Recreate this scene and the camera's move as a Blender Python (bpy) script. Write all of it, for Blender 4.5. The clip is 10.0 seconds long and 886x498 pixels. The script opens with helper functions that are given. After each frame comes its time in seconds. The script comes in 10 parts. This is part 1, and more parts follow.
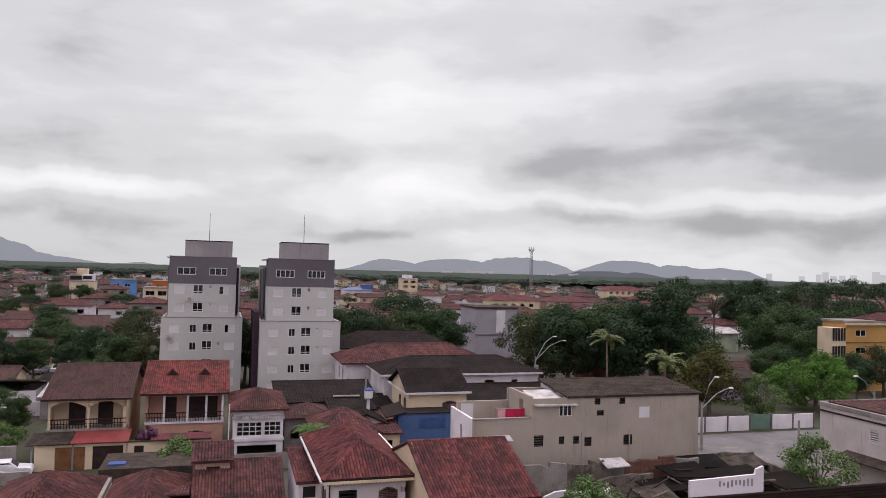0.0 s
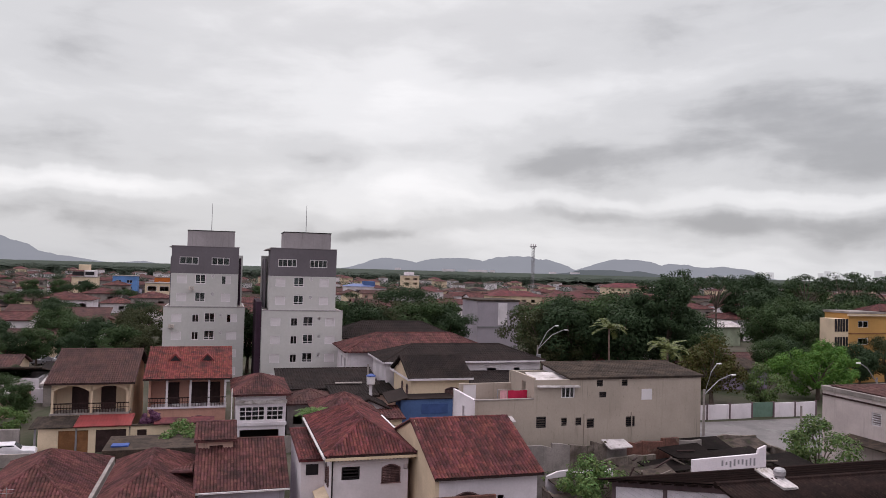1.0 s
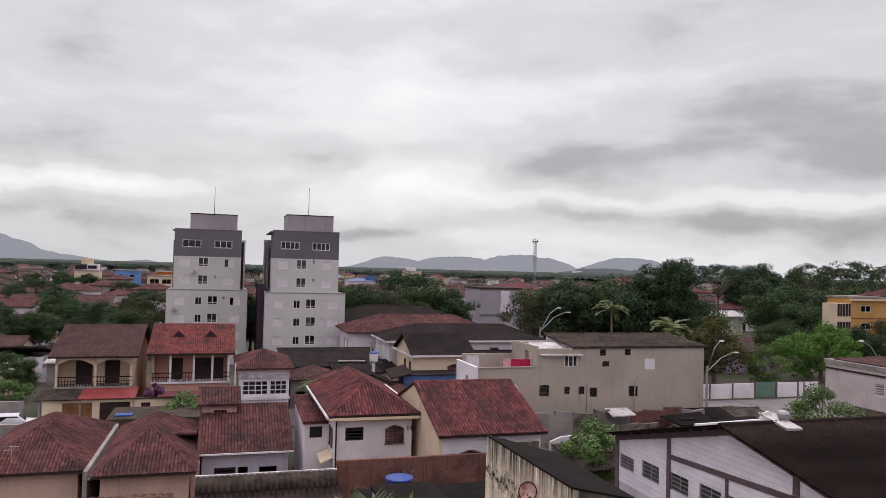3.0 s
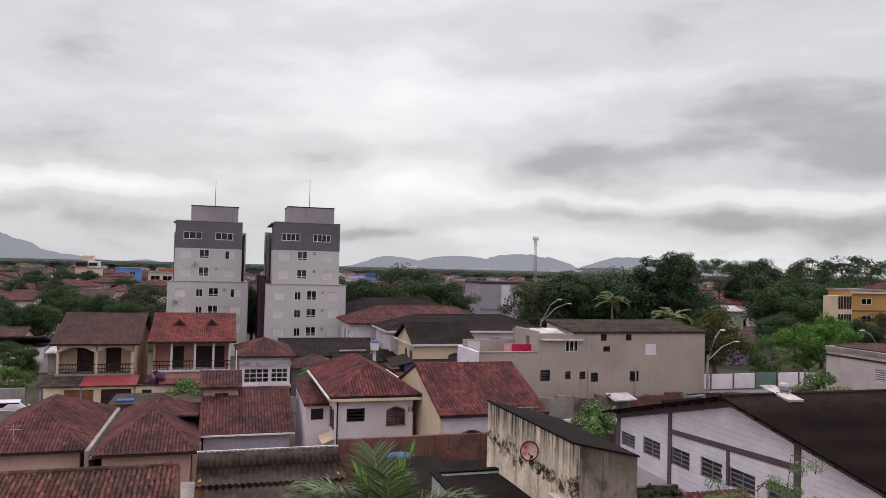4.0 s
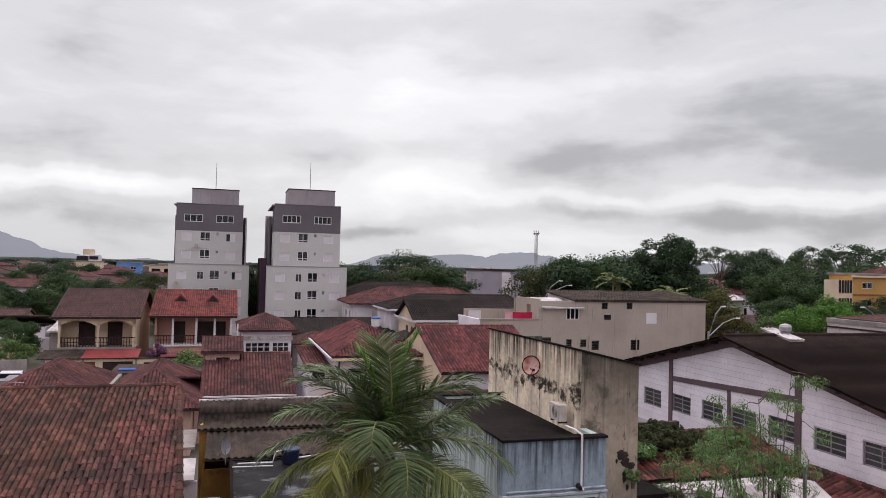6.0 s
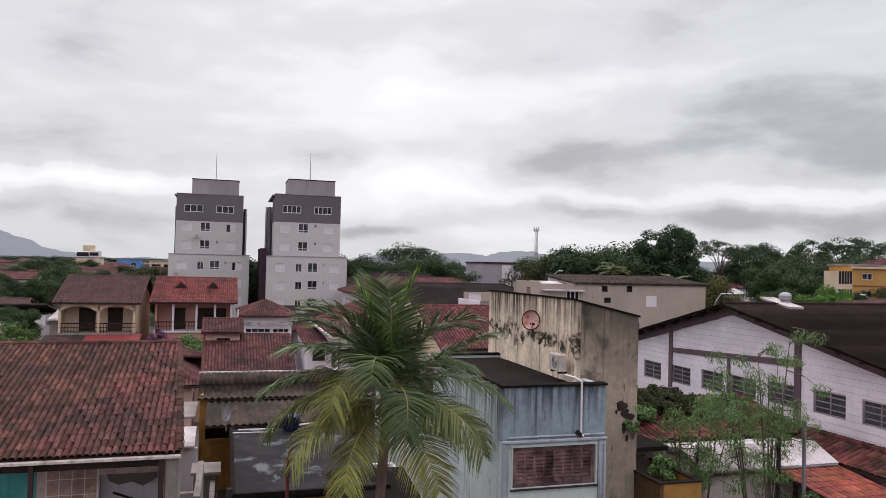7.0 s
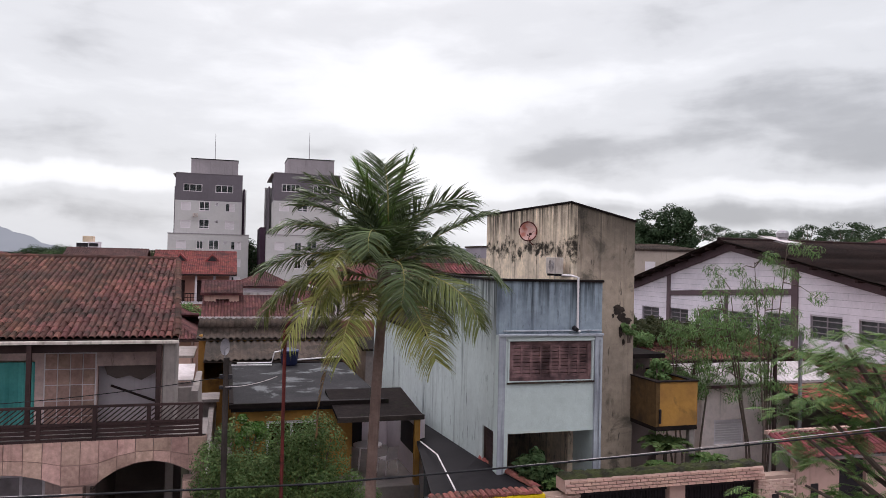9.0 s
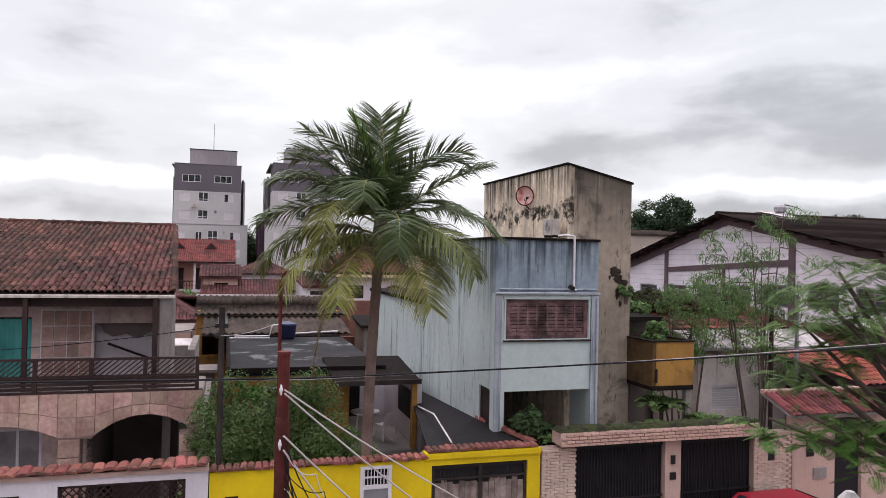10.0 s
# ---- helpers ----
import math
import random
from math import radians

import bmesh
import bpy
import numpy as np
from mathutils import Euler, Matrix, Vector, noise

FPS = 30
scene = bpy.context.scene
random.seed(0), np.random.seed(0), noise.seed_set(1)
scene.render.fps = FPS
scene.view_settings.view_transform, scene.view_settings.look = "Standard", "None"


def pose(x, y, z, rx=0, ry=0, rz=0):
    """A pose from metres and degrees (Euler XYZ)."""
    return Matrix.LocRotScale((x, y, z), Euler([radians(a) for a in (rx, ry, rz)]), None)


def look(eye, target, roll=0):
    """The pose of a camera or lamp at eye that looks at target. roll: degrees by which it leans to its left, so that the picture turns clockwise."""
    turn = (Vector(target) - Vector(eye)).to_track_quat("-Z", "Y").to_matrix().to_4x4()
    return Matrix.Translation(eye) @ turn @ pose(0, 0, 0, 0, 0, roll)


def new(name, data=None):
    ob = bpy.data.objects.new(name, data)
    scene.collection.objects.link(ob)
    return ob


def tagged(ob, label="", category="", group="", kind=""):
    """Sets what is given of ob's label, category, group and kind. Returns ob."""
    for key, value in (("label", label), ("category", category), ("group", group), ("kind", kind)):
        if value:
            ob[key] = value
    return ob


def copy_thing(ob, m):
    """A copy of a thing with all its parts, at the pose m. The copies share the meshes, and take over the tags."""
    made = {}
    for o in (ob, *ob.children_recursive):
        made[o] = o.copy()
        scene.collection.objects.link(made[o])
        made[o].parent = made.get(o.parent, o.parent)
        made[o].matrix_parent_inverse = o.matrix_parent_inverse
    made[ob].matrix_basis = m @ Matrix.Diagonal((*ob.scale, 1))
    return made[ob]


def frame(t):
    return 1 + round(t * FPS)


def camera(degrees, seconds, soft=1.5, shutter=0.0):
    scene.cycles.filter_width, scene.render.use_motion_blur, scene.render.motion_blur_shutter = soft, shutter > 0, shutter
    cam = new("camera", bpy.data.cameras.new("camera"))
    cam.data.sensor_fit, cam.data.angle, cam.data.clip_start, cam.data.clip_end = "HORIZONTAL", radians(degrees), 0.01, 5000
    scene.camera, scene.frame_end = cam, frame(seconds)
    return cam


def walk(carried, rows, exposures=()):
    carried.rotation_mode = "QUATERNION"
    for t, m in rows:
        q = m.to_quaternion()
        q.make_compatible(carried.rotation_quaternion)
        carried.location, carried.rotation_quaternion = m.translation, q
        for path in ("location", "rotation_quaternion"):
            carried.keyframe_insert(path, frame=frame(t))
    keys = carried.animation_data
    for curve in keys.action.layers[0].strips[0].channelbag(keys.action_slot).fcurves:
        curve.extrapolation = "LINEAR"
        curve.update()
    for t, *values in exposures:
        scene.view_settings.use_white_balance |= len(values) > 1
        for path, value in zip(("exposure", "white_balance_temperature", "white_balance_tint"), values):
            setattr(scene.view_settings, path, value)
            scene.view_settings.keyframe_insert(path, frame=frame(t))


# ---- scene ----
cam = camera(63.0, 10.0, soft=0.75)
PATH = [
    (0, (0.010, 0.083, 18.404), (-0.022, 20.074, 18.992), 1.55),
    (0.5, (-0.006, 0.082, 17.700), (-0.061, 20.073, 18.273), 1.55),
    (1, (-0.020, 0.081, 17.050), (-0.095, 20.073, 17.611), 1.54),
    (1.5, (-0.033, 0.080, 16.439), (-0.123, 20.072, 16.990), 1.54),
    (2, (-0.044, 0.079, 15.854), (-0.148, 20.072, 16.396), 1.53),
    (2.5, (-0.053, 0.079, 15.283), (-0.168, 20.071, 15.819), 1.52),
    (4, (-0.065, 0.079, 13.586), (-0.202, 20.072, 14.107), 1.47),
    (4.5, (-0.064, 0.079, 13.008), (-0.206, 20.072, 13.523), 1.46),
    (5, (-0.060, 0.080, 12.419), (-0.205, 20.073, 12.927), 1.44),
    (6.5, (-0.025, 0.082, 10.580), (-0.176, 20.076, 11.054), 1.38),
    (7, (-0.005, 0.083, 9.950), (-0.157, 20.078, 10.407), 1.36),
    (7.5, (0.019, 0.085, 9.320), (-0.132, 20.079, 9.755), 1.33),
    (8, (0.048, 0.086, 8.699), (-0.102, 20.082, 9.108), 1.31),
    (8.5, (0.082, 0.088, 8.100), (-0.065, 20.084, 8.478), 1.28),
    (9, (0.121, 0.090, 7.540), (-0.021, 20.087, 7.880), 1.25),
    (9.5, (0.165, 0.092, 7.039), (0.030, 20.089, 7.336), 1.22),
    (10, (0.215, 0.094, 6.626), (0.089, 20.093, 6.872), 1.19),
]
walk(cam, [(t, look(eye, target, roll)) for t, eye, target, roll in PATH],
     [(0, 0.0, 6500, 15), (5, 0.05, 6500, 15), (7.5, 0.15, 6420, 15), (9, 0.25, 6380, 15), (10, 0.35, 6380, 15)])

# the blocks of this town stand turned by 17 degrees to the camera's first view
TURN = 17.0
GRID = pose(0, 0, 0, 0, 0, TURN)
CT, ST = math.cos(radians(TURN)), math.sin(radians(TURN))


def grid_of(x, y):
    """Town coordinates of a place in the world."""
    return x * CT + y * ST, -x * ST + y * CT


# ---------------------------------------------------------------- sky and light
def build_world():
    w = bpy.data.worlds.new("overcast_sky")
    scene.world = w
    w.use_nodes = True
    nt = w.node_tree
    nt.nodes.clear()
    N, L = nt.nodes.new, nt.links.new

    def math_node(op, a, b=None, clamp=False):
        n = N("ShaderNodeMath")
        n.operation = op
        n.use_clamp = clamp
        for i, v in enumerate((a, b)):
            if v is None:
                continue
            if isinstance(v, (int, float)):
                n.inputs[i].default_value = v
            else:
                L(v, n.inputs[i])
        return n.outputs[0]

    tc = N("ShaderNodeTexCoord")
    sep = N("ShaderNodeSeparateXYZ")
    L(tc.outputs["Generated"], sep.inputs[0])
    up = math_node("MAXIMUM", sep.outputs["Z"], 0.0)
    # a cloud layer seen in perspective, mixed with puffs round the horizon
    div = math_node("ADD", up, 0.22)
    comb = N("ShaderNodeCombineXYZ")
    L(math_node("DIVIDE", sep.outputs["X"], div), comb.inputs[0])
    L(math_node("DIVIDE", sep.outputs["Y"], div), comb.inputs[1])

    def cloud(source, scale, detail, rough, offset, stretch, warp=0.3):
        m = N("ShaderNodeMapping")
        m.inputs["Location"].default_value = offset
        m.inputs["Scale"].default_value = stretch
        L(source, m.inputs["Vector"])
        n = N("ShaderNodeTexNoise")
        n.inputs["Scale"].default_value = scale
        n.inputs["Detail"].default_value = detail
        n.inputs["Roughness"].default_value = rough
        n.inputs["Distortion"].default_value = warp
        L(m.outputs[0], n.inputs["Vector"])
        return math_node("SUBTRACT", n.outputs["Fac"], 0.5)

    way = tc.outputs["Generated"]
    big = cloud(comb.outputs[0], 0.6, 4, 0.5, (3.1, 1.7, 0.4), (0.8, 1.0, 1))
    puff = cloud(way, 2.6, 6, 0.52, (0.3, 5.2, 2.0), (1.0, 1.0, 3.4), 0.25)
    fine = cloud(way, 7.5, 6, 0.55, (7.3, 2.2, 1.0), (1.0, 1.0, 3.2), 0.3)

    def bank(az, el, half_w, half_h, power=1.0):
        """A soft cloud bank round one direction: 1 in its middle, 0 outside."""
        a, e = radians(az), radians(el)
        d = (math.sin(a) * math.cos(e), math.cos(a) * math.cos(e), math.sin(e))
        m = N("ShaderNodeMapping")
        m.vector_type = "POINT"
        s = (1 / math.sin(radians(half_w)), 1.0, 1 / math.sin(radians(half_h)))
        m.inputs["Scale"].default_value = s
        m.inputs["Location"].default_value = tuple(-c * k for c, k in zip(d, s))
        # ragged edges
        warp = N("ShaderNodeVectorMath")
        warp.operation = "MULTIPLY_ADD"
        wn = N("ShaderNodeTexNoise")
        wn.inputs["Scale"].default_value = 6.0
        wn.inputs["Detail"].default_value = 5
        L(way, wn.inputs["Vector"])
        L(wn.outputs["Color"], warp.inputs[0])
        warp.inputs[1].default_value = (0.16, 0.0, 0.085)
        off = N("ShaderNodeVectorMath")
        off.operation = "ADD"
        off.inputs[1].default_value = (-0.08, 0.0, -0.0425)
        L(way, off.inputs[0])
        L(off.outputs[0], warp.inputs[2])
        L(warp.outputs[0], m.inputs["Vector"])
        g = N("ShaderNodeTexGradient")
        g.gradient_type = "SPHERICAL"
        L(m.outputs[0], g.inputs[0])
        r = N("ShaderNodeMapRange")
        r.interpolation_type = "SMOOTHSTEP"
        L(g.outputs["Fac"], r.inputs["Value"])
        return math_node("MULTIPLY", r.outputs["Result"], power)

    # cloud density: noise plus the large banks
    dens = math_node("ADD", math_node("MULTIPLY", big, 0.35), math_node("ADD", math_node("MULTIPLY", puff, 0.9), math_node("MULTIPLY", fine, 0.42)))
    BANKS = [(24, 9.6, 19, 4.2, 0.4), (17, 8.6, 14, 1.8, 0.1), (22, 12.6, 18, 3.2, 0.05), (31, 12, 12, 8, 0.14), (8, 7.3, 9, 2.6, 0.21), (12, 4.2, 20, 1.5, 0.20), (27, 3.6, 14, 2.6, 0.36), (-27, 8.0, 13, 3.0, 0.30),
             (-9.8, 9.0, 4.4, 2.0, 0.26), (-4, 3.0, 10, 1.1, 0.28), (-29, 3.6, 12, 1.8, 0.22), (-26, 24, 18, 12, 0.30), (24, 20, 18, 8, 0.10), (0, 19, 30, 6, 0.10),
             (-3, 6.2, 12, 3.6, -0.5), (-27, 5.6, 13, 1.4, -0.42), (-3, 13, 16, 6, -0.22), (27, 5.9, 14, 1.1, -0.28), (10, 5.4, 12, 1.0, -0.25)]
    for b in BANKS:
        dens = math_node("ADD", dens, bank(*b))
    ramp = N("ShaderNodeValToRGB")
    cr = ramp.color_ramp
    cr.interpolation = "EASE"
    cr.elements[0].position, cr.elements[0].color = 0.0, (0.95, 0.97, 0.968, 1)
    cr.elements[1].position, cr.elements[1].color = 1.0, (0.273, 0.281, 0.295, 1)
    for p, c in ((0.22, (0.822, 0.845, 0.848, 1)), (0.45, (0.664, 0.685, 0.692, 1)), (0.7, (0.41, 0.425, 0.436, 1))):
        e = cr.elements.new(p)
        e.color = c
    L(math_node("ADD", math_node("MULTIPLY", dens, 0.85), 0.36, clamp=True), ramp.inputs[0])
    # daylight behind the cloud
    sky = N("ShaderNodeTexSky")
    sky.sky_type = "NISHITA"
    sky.sun_disc = False
    sky.sun_elevation, sky.sun_rotation = radians(48), radians(-10)
    sky.dust_density = 4.0
    bg_sky, bg_cloud, mix, out = N("ShaderNodeBackground"), N("ShaderNodeBackground"), N("ShaderNodeMixShader"), N("ShaderNodeOutputWorld")
    L(sky.outputs[0], bg_sky.inputs[0])
    bg_sky.inputs[1].default_value = 0.1
    L(ramp.outputs[0], bg_cloud.inputs[0])
    # an overcast sky grows brighter towards the zenith
    zen = N("ShaderNodeMapRange")
    zen.interpolation_type = "SMOOTHSTEP"
    zen.inputs["From Min"].default_value, zen.inputs["From Max"].default_value = 0.34, 0.95
    zen.inputs["To Min"].default_value, zen.inputs["To Max"].default_value = 1.0, 2.75
    L(up, zen.inputs["Value"])
    L(zen.outputs["Result"], bg_cloud.inputs[1])
    mix.inputs[0].default_value = 0.93
    L(bg_sky.outputs[0], mix.inputs[1])
    L(bg_cloud.outputs[0], mix.inputs[2])
    L(mix.outputs[0], out.inputs[0])


build_world()
sun = new("sun", bpy.data.lights.new("sun", "SUN"))
sun.data.energy = 1.0
sun.data.angle = radians(25)
sun.data.color = (1.0, 0.97, 0.93)
# high sun behind the cloud, ahead of the camera and a little to its left
sun.matrix_world = look((-10, 54, 60), (0, 0, 0))


# ---------------------------------------------------------------- materials
def material(name, col, col2=None, mix_scale=0.6, rough=0.85, grain=0.12, grain_scale=14.0, bump=0.25, bump_scale=30.0, streak=0.0,
             streak_col=(0.05, 0.048, 0.045), streak_cut=0.5, top=None, island=0.0, piece=0.0, patch=0.0, patch_col=(0.06, 0.08, 0.035), patch_scale=1.2,
             patch_cut=0.58, metal=0.0, spec=0.1, hue=0.0, marks=0.0, band=None, run=1.0):
    """A weathered surface: two tones in large patches, fine grain, runs of dirt down the wall, moss or stains, relief.
    marks: short black flecks of mould; band: (height, half width, amount), the ragged stain of a former roof line."""
    m = bpy.data.materials.new(name)
    m.use_nodes = True
    nt = m.node_tree
    bsdf = nt.nodes["Principled BSDF"]
    N, L = nt.nodes.new, nt.links.new
    geo = N("ShaderNodeNewGeometry")

    def noise_of(scale, detail=4, stretch=None, rough_=0.55, dist=0.0):
        n = N("ShaderNodeTexNoise")
        n.inputs["Scale"].default_value = scale
        n.inputs["Detail"].default_value = detail
        n.inputs["Roughness"].default_value = rough_
        n.inputs["Distortion"].default_value = dist
        if stretch:
            mp = N("ShaderNodeMapping")
            mp.inputs["Scale"].default_value = stretch
            L(geo.outputs["Position"], mp.inputs["Vector"])
            L(mp.outputs[0], n.inputs["Vector"])
        else:
            L(geo.outputs["Position"], n.inputs["Vector"])
        return n.outputs["Fac"]

    def ramp_of(fac, lo, hi):
        r = N("ShaderNodeMapRange")
        r.interpolation_type = "SMOOTHSTEP"
        r.inputs["From Min"].default_value, r.inputs["From Max"].default_value = lo, hi
        L(fac, r.inputs["Value"])
        return r.outputs["Result"]

    def mul(a, b):
        n = N("ShaderNodeMath")
        n.operation = "MULTIPLY"
        for i, v in enumerate((a, b)):
            if isinstance(v, (int, float)):
                n.inputs[i].default_value = v
            else:
                L(v, n.inputs[i])
        return n.outputs[0]

    def mixed(fac, a, b, mode="MIX"):
        n = N("ShaderNodeMix")
        n.data_type = "RGBA"
        n.blend_type = mode
        for sock, v in ((n.inputs["Factor"], fac), (n.inputs["A"], a), (n.inputs["B"], b)):
            if isinstance(v, (int, float)):
                sock.default_value = v
            elif isinstance(v, tuple):
                sock.default_value = (*v[:3], 1)
            else:
                L(v, sock)
        return n.outputs["Result"]

    col2 = col2 or tuple(c * 0.72 for c in col)
    # the camera's rose colour cast is multiplied into both base tones
    col, col2 = (tuple(a * b for a, b in zip(c, (1.06, 0.965, 1.045))) for c in (col, col2))
    c = mixed(ramp_of(noise_of(mix_scale, 5), 0.38, 0.66), col, col2)
    if grain:
        g = N("ShaderNodeMapRange")
        g.inputs["To Min"].default_value, g.inputs["To Max"].default_value = 1 - 2.2 * grain, 1 + 2.2 * grain
        L(noise_of(grain_scale, 5, rough_=0.65), g.inputs["Value"])
        c = mixed(1.0, c, g.outputs["Result"], "MULTIPLY")
    for amount, sock in ((island, geo.outputs["Random Per Island"]), (piece, None)):
        if amount:
            if sock is None:
                sock = N("ShaderNodeObjectInfo").outputs["Random"]
            h = N("ShaderNodeHueSaturation")
            r = N("ShaderNodeMapRange")
            r.inputs["To Min"].default_value, r.inputs["To Max"].default_value = 1 - amount, 1 + amount
            L(sock, r.inputs["Value"])
            L(r.outputs["Result"], h.inputs["Value"])
            if hue:
                r2 = N("ShaderNodeMapRange")
                r2.inputs["To Min"].default_value, r2.inputs["To Max"].default_value = 0.5 - hue, 0.5 + hue
                w = N("ShaderNodeTexWhiteNoise")
                w.noise_dimensions = "1D"
                L(sock, w.inputs["W"])
                L(w.outputs["Value"], r2.inputs["Value"])
                L(r2.outputs["Result"], h.inputs["Hue"])
            L(c, h.inputs["Color"])
            c = h.outputs["Color"]
    if patch:
        c = mixed(mul(ramp_of(noise_of(patch_scale, 8, rough_=0.62, dist=0.4), patch_cut, patch_cut + 0.1), patch), c, patch_col)
    if streak:
        s = ramp_of(noise_of(1.0, 5, (3.6 * run, 3.6 * run, 0.16), 0.6), streak_cut, streak_cut + 0.2)
        s2 = ramp_of(noise_of(1.0, 4, (11.0 * run, 11.0 * run, 0.5), 0.6), 0.4, 0.75)
        s = mul(s, s2)
        if top:
            sep = N("ShaderNodeSeparateXYZ")
            L(geo.outputs["Position"], sep.inputs[0])
            s3 = ramp_of(sep.outputs["Z"], top[0], top[1])
            add = N("ShaderNodeMath")
            add.operation = "MULTIPLY_ADD"
            L(ramp_of(noise_of(1.0, 6, (6.5 * run, 6.5 * run, 0.2), 0.72), 0.22 if run == 1.0 else 0.36, 0.52 if run == 1.0 else 0.6), add.inputs[0])
            L(s3, add.inputs[1])
            L(s, add.inputs[2])
            add.use_clamp = True
            s = add.outputs[0]
        c = mixed(mul(s, streak), c, streak_col)
    if marks:
        c = mixed(mul(ramp_of(noise_of(1.0, 6, (9.0, 9.0, 1.8), 0.68, 0.4), 0.60, 0.67), marks), c, streak_col)
    if band:
        sp = N("ShaderNodeSeparateXYZ")
        L(geo.outputs["Position"], sp.inputs[0])

        def calc(op, a, b):
            n = N("ShaderNodeMath")
            n.operation = op
            for i, v in enumerate((a, b)):
                if isinstance(v, (int, float)):
                    n.inputs[i].default_value = v
                else:
                    L(v, n.inputs[i])
            return n.outputs[0]
        wob = calc("MULTIPLY", calc("SUBTRACT", noise_of(2.2, 7, rough_=0.65), 0.5), 1.5)
        off = calc("ABSOLUTE", calc("SUBTRACT", calc("ADD", sp.outputs["Z"], wob), band[0]), 0.0)
        near = calc("SUBTRACT", 1.0, ramp_of(off, band[1] * 0.35, band[1]))
        c = mixed(mul(mul(near, ramp_of(noise_of(3.2, 6, rough_=0.7), 0.36, 0.58)), band[2]), c, streak_col)
    L(c, bsdf.inputs["Base Color"])
    bsdf.inputs["Roughness"].default_value = rough
    bsdf.inputs["Metallic"].default_value = metal
    bsdf.inputs["Specular IOR Level"].default_value = spec
    if bump:
        b = N("ShaderNodeBump")
        b.inputs["Strength"].default_value = bump
        b.inputs["Distance"].default_value = 0.02
        L(noise_of(bump_scale, 6, rough_=0.6), b.inputs["Height"])
        L(b.outputs[0], bsdf.inputs["Normal"])
    return m


def leaf_material(name, col, var=0.22, hue=0.02, glow=0.25, rough=0.65, spec=0.08):
    m = bpy.data.materials.new(name)
    m.use_nodes = True
    nt = m.node_tree
    N, L = nt.nodes.new, nt.links.new
    bsdf, out = nt.nodes["Principled BSDF"], nt.nodes["Material Output"]
    geo, h, r, r2, w = N("ShaderNodeNewGeometry"), N("ShaderNodeHueSaturation"), N("ShaderNodeMapRange"), N("ShaderNodeMapRange"), N("ShaderNodeTexWhiteNoise")
    w.noise_dimensions = "1D"
    n = N("ShaderNodeTexNoise")
    n.inputs["Scale"].default_value = 0.55
    n.inputs["Detail"].default_value = 3
    L(geo.outputs["Position"], n.inputs["Vector"])
    r.inputs["To Min"].default_value, r.inputs["To Max"].default_value = 1 - var, 1 + var
    L(geo.outputs["Random Per Island"], r.inputs["Value"])
    L(geo.outputs["Random Per Island"], w.inputs["W"])
    r2.inputs["To Min"].default_value, r2.inputs["To Max"].default_value = 0.5 - hue, 0.5 + hue
    L(w.outputs["Value"], r2.inputs["Value"])
    mx = N("ShaderNodeMix")
    mx.data_type = "RGBA"
    mx.inputs["A"].default_value = (*[c * 0.65 for c in col], 1)
    mx.inputs["B"].default_value = (*[c * 1.35 for c in col], 1)
    L(n.outputs["Fac"], mx.inputs["Factor"])
    L(mx.outputs["Result"], h.inputs["Color"])
    L(r.outputs["Result"], h.inputs["Value"])
    L(r2.outputs["Result"], h.inputs["Hue"])
    L(h.outputs["Color"], bsdf.inputs["Base Color"])
    bsdf.inputs["Roughness"].default_value = rough
    bsdf.inputs["Specular IOR Level"].default_value = spec
    tr, mix = N("ShaderNodeBsdfTranslucent"), N("ShaderNodeMixShader")
    L(h.outputs["Color"], tr.inputs["Color"])
    mix.inputs[0].default_value = glow
    L(bsdf.outputs[0], mix.inputs[1])
    L(tr.outputs[0], mix.inputs[2])
    L(mix.outputs[0], out.inputs[0])
    return m


def glass_material():
    m = bpy.data.materials.new("window_glass")
    m.use_nodes = True
    nt = m.node_tree
    N, L = nt.nodes.new, nt.links.new
    nt.nodes.remove(nt.nodes["Principled BSDF"])
    t, g, f, x = N("ShaderNodeBsdfTransparent"), N("ShaderNodeBsdfGlossy"), N("ShaderNodeFresnel"), N("ShaderNodeMixShader")
    t.inputs[0].default_value = (0.55, 0.6, 0.6, 1)
    g.inputs["Roughness"].default_value = 0.03
    f.inputs[0].default_value = 1.5
    L(f.outputs[0], x.inputs[0])
    L(t.outputs[0], x.inputs[1])
    L(g.outputs[0], x.inputs[2])
    L(x.outputs[0], nt.nodes["Material Output"].inputs[0])
    return m


def plain(name, col, rough=0.6, metal=0.0, grain=0.08):
    return material(name, col, tuple(c * 0.85 for c in col), 1.5, rough, grain, 20, 0.1, 40, metal=metal)


GLASS = glass_material()
TILE_OLD = material("old_clay_tile", (0.11, 0.045, 0.041), (0.064, 0.031, 0.03), 0.45, 0.9, 0.3, 5, 0.3, 25, island=0.3, hue=0.012, patch=0.45, patch_col=(0.028, 0.02, 0.019), patch_scale=1.1, patch_cut=0.52)
TILE_NEAR = material("near_clay_tile", (0.118, 0.052, 0.04), (0.06, 0.032, 0.027), 0.6, 0.9, 0.35, 12, 0.4, 25, island=0.42, piece=0.42, hue=0.01, patch=0.6, patch_col=(0.03, 0.024, 0.021), patch_scale=2.2, patch_cut=0.5)
TILE_MOSSY = material("mossy_clay_tile", (0.15, 0.052, 0.042), (0.08, 0.034, 0.03), 0.7, 0.88, 0.3, 6, 0.3, 25, island=0.45, hue=0.015, patch=0.75, patch_col=(0.03, 0.024, 0.018), patch_scale=1.3, patch_cut=0.47)
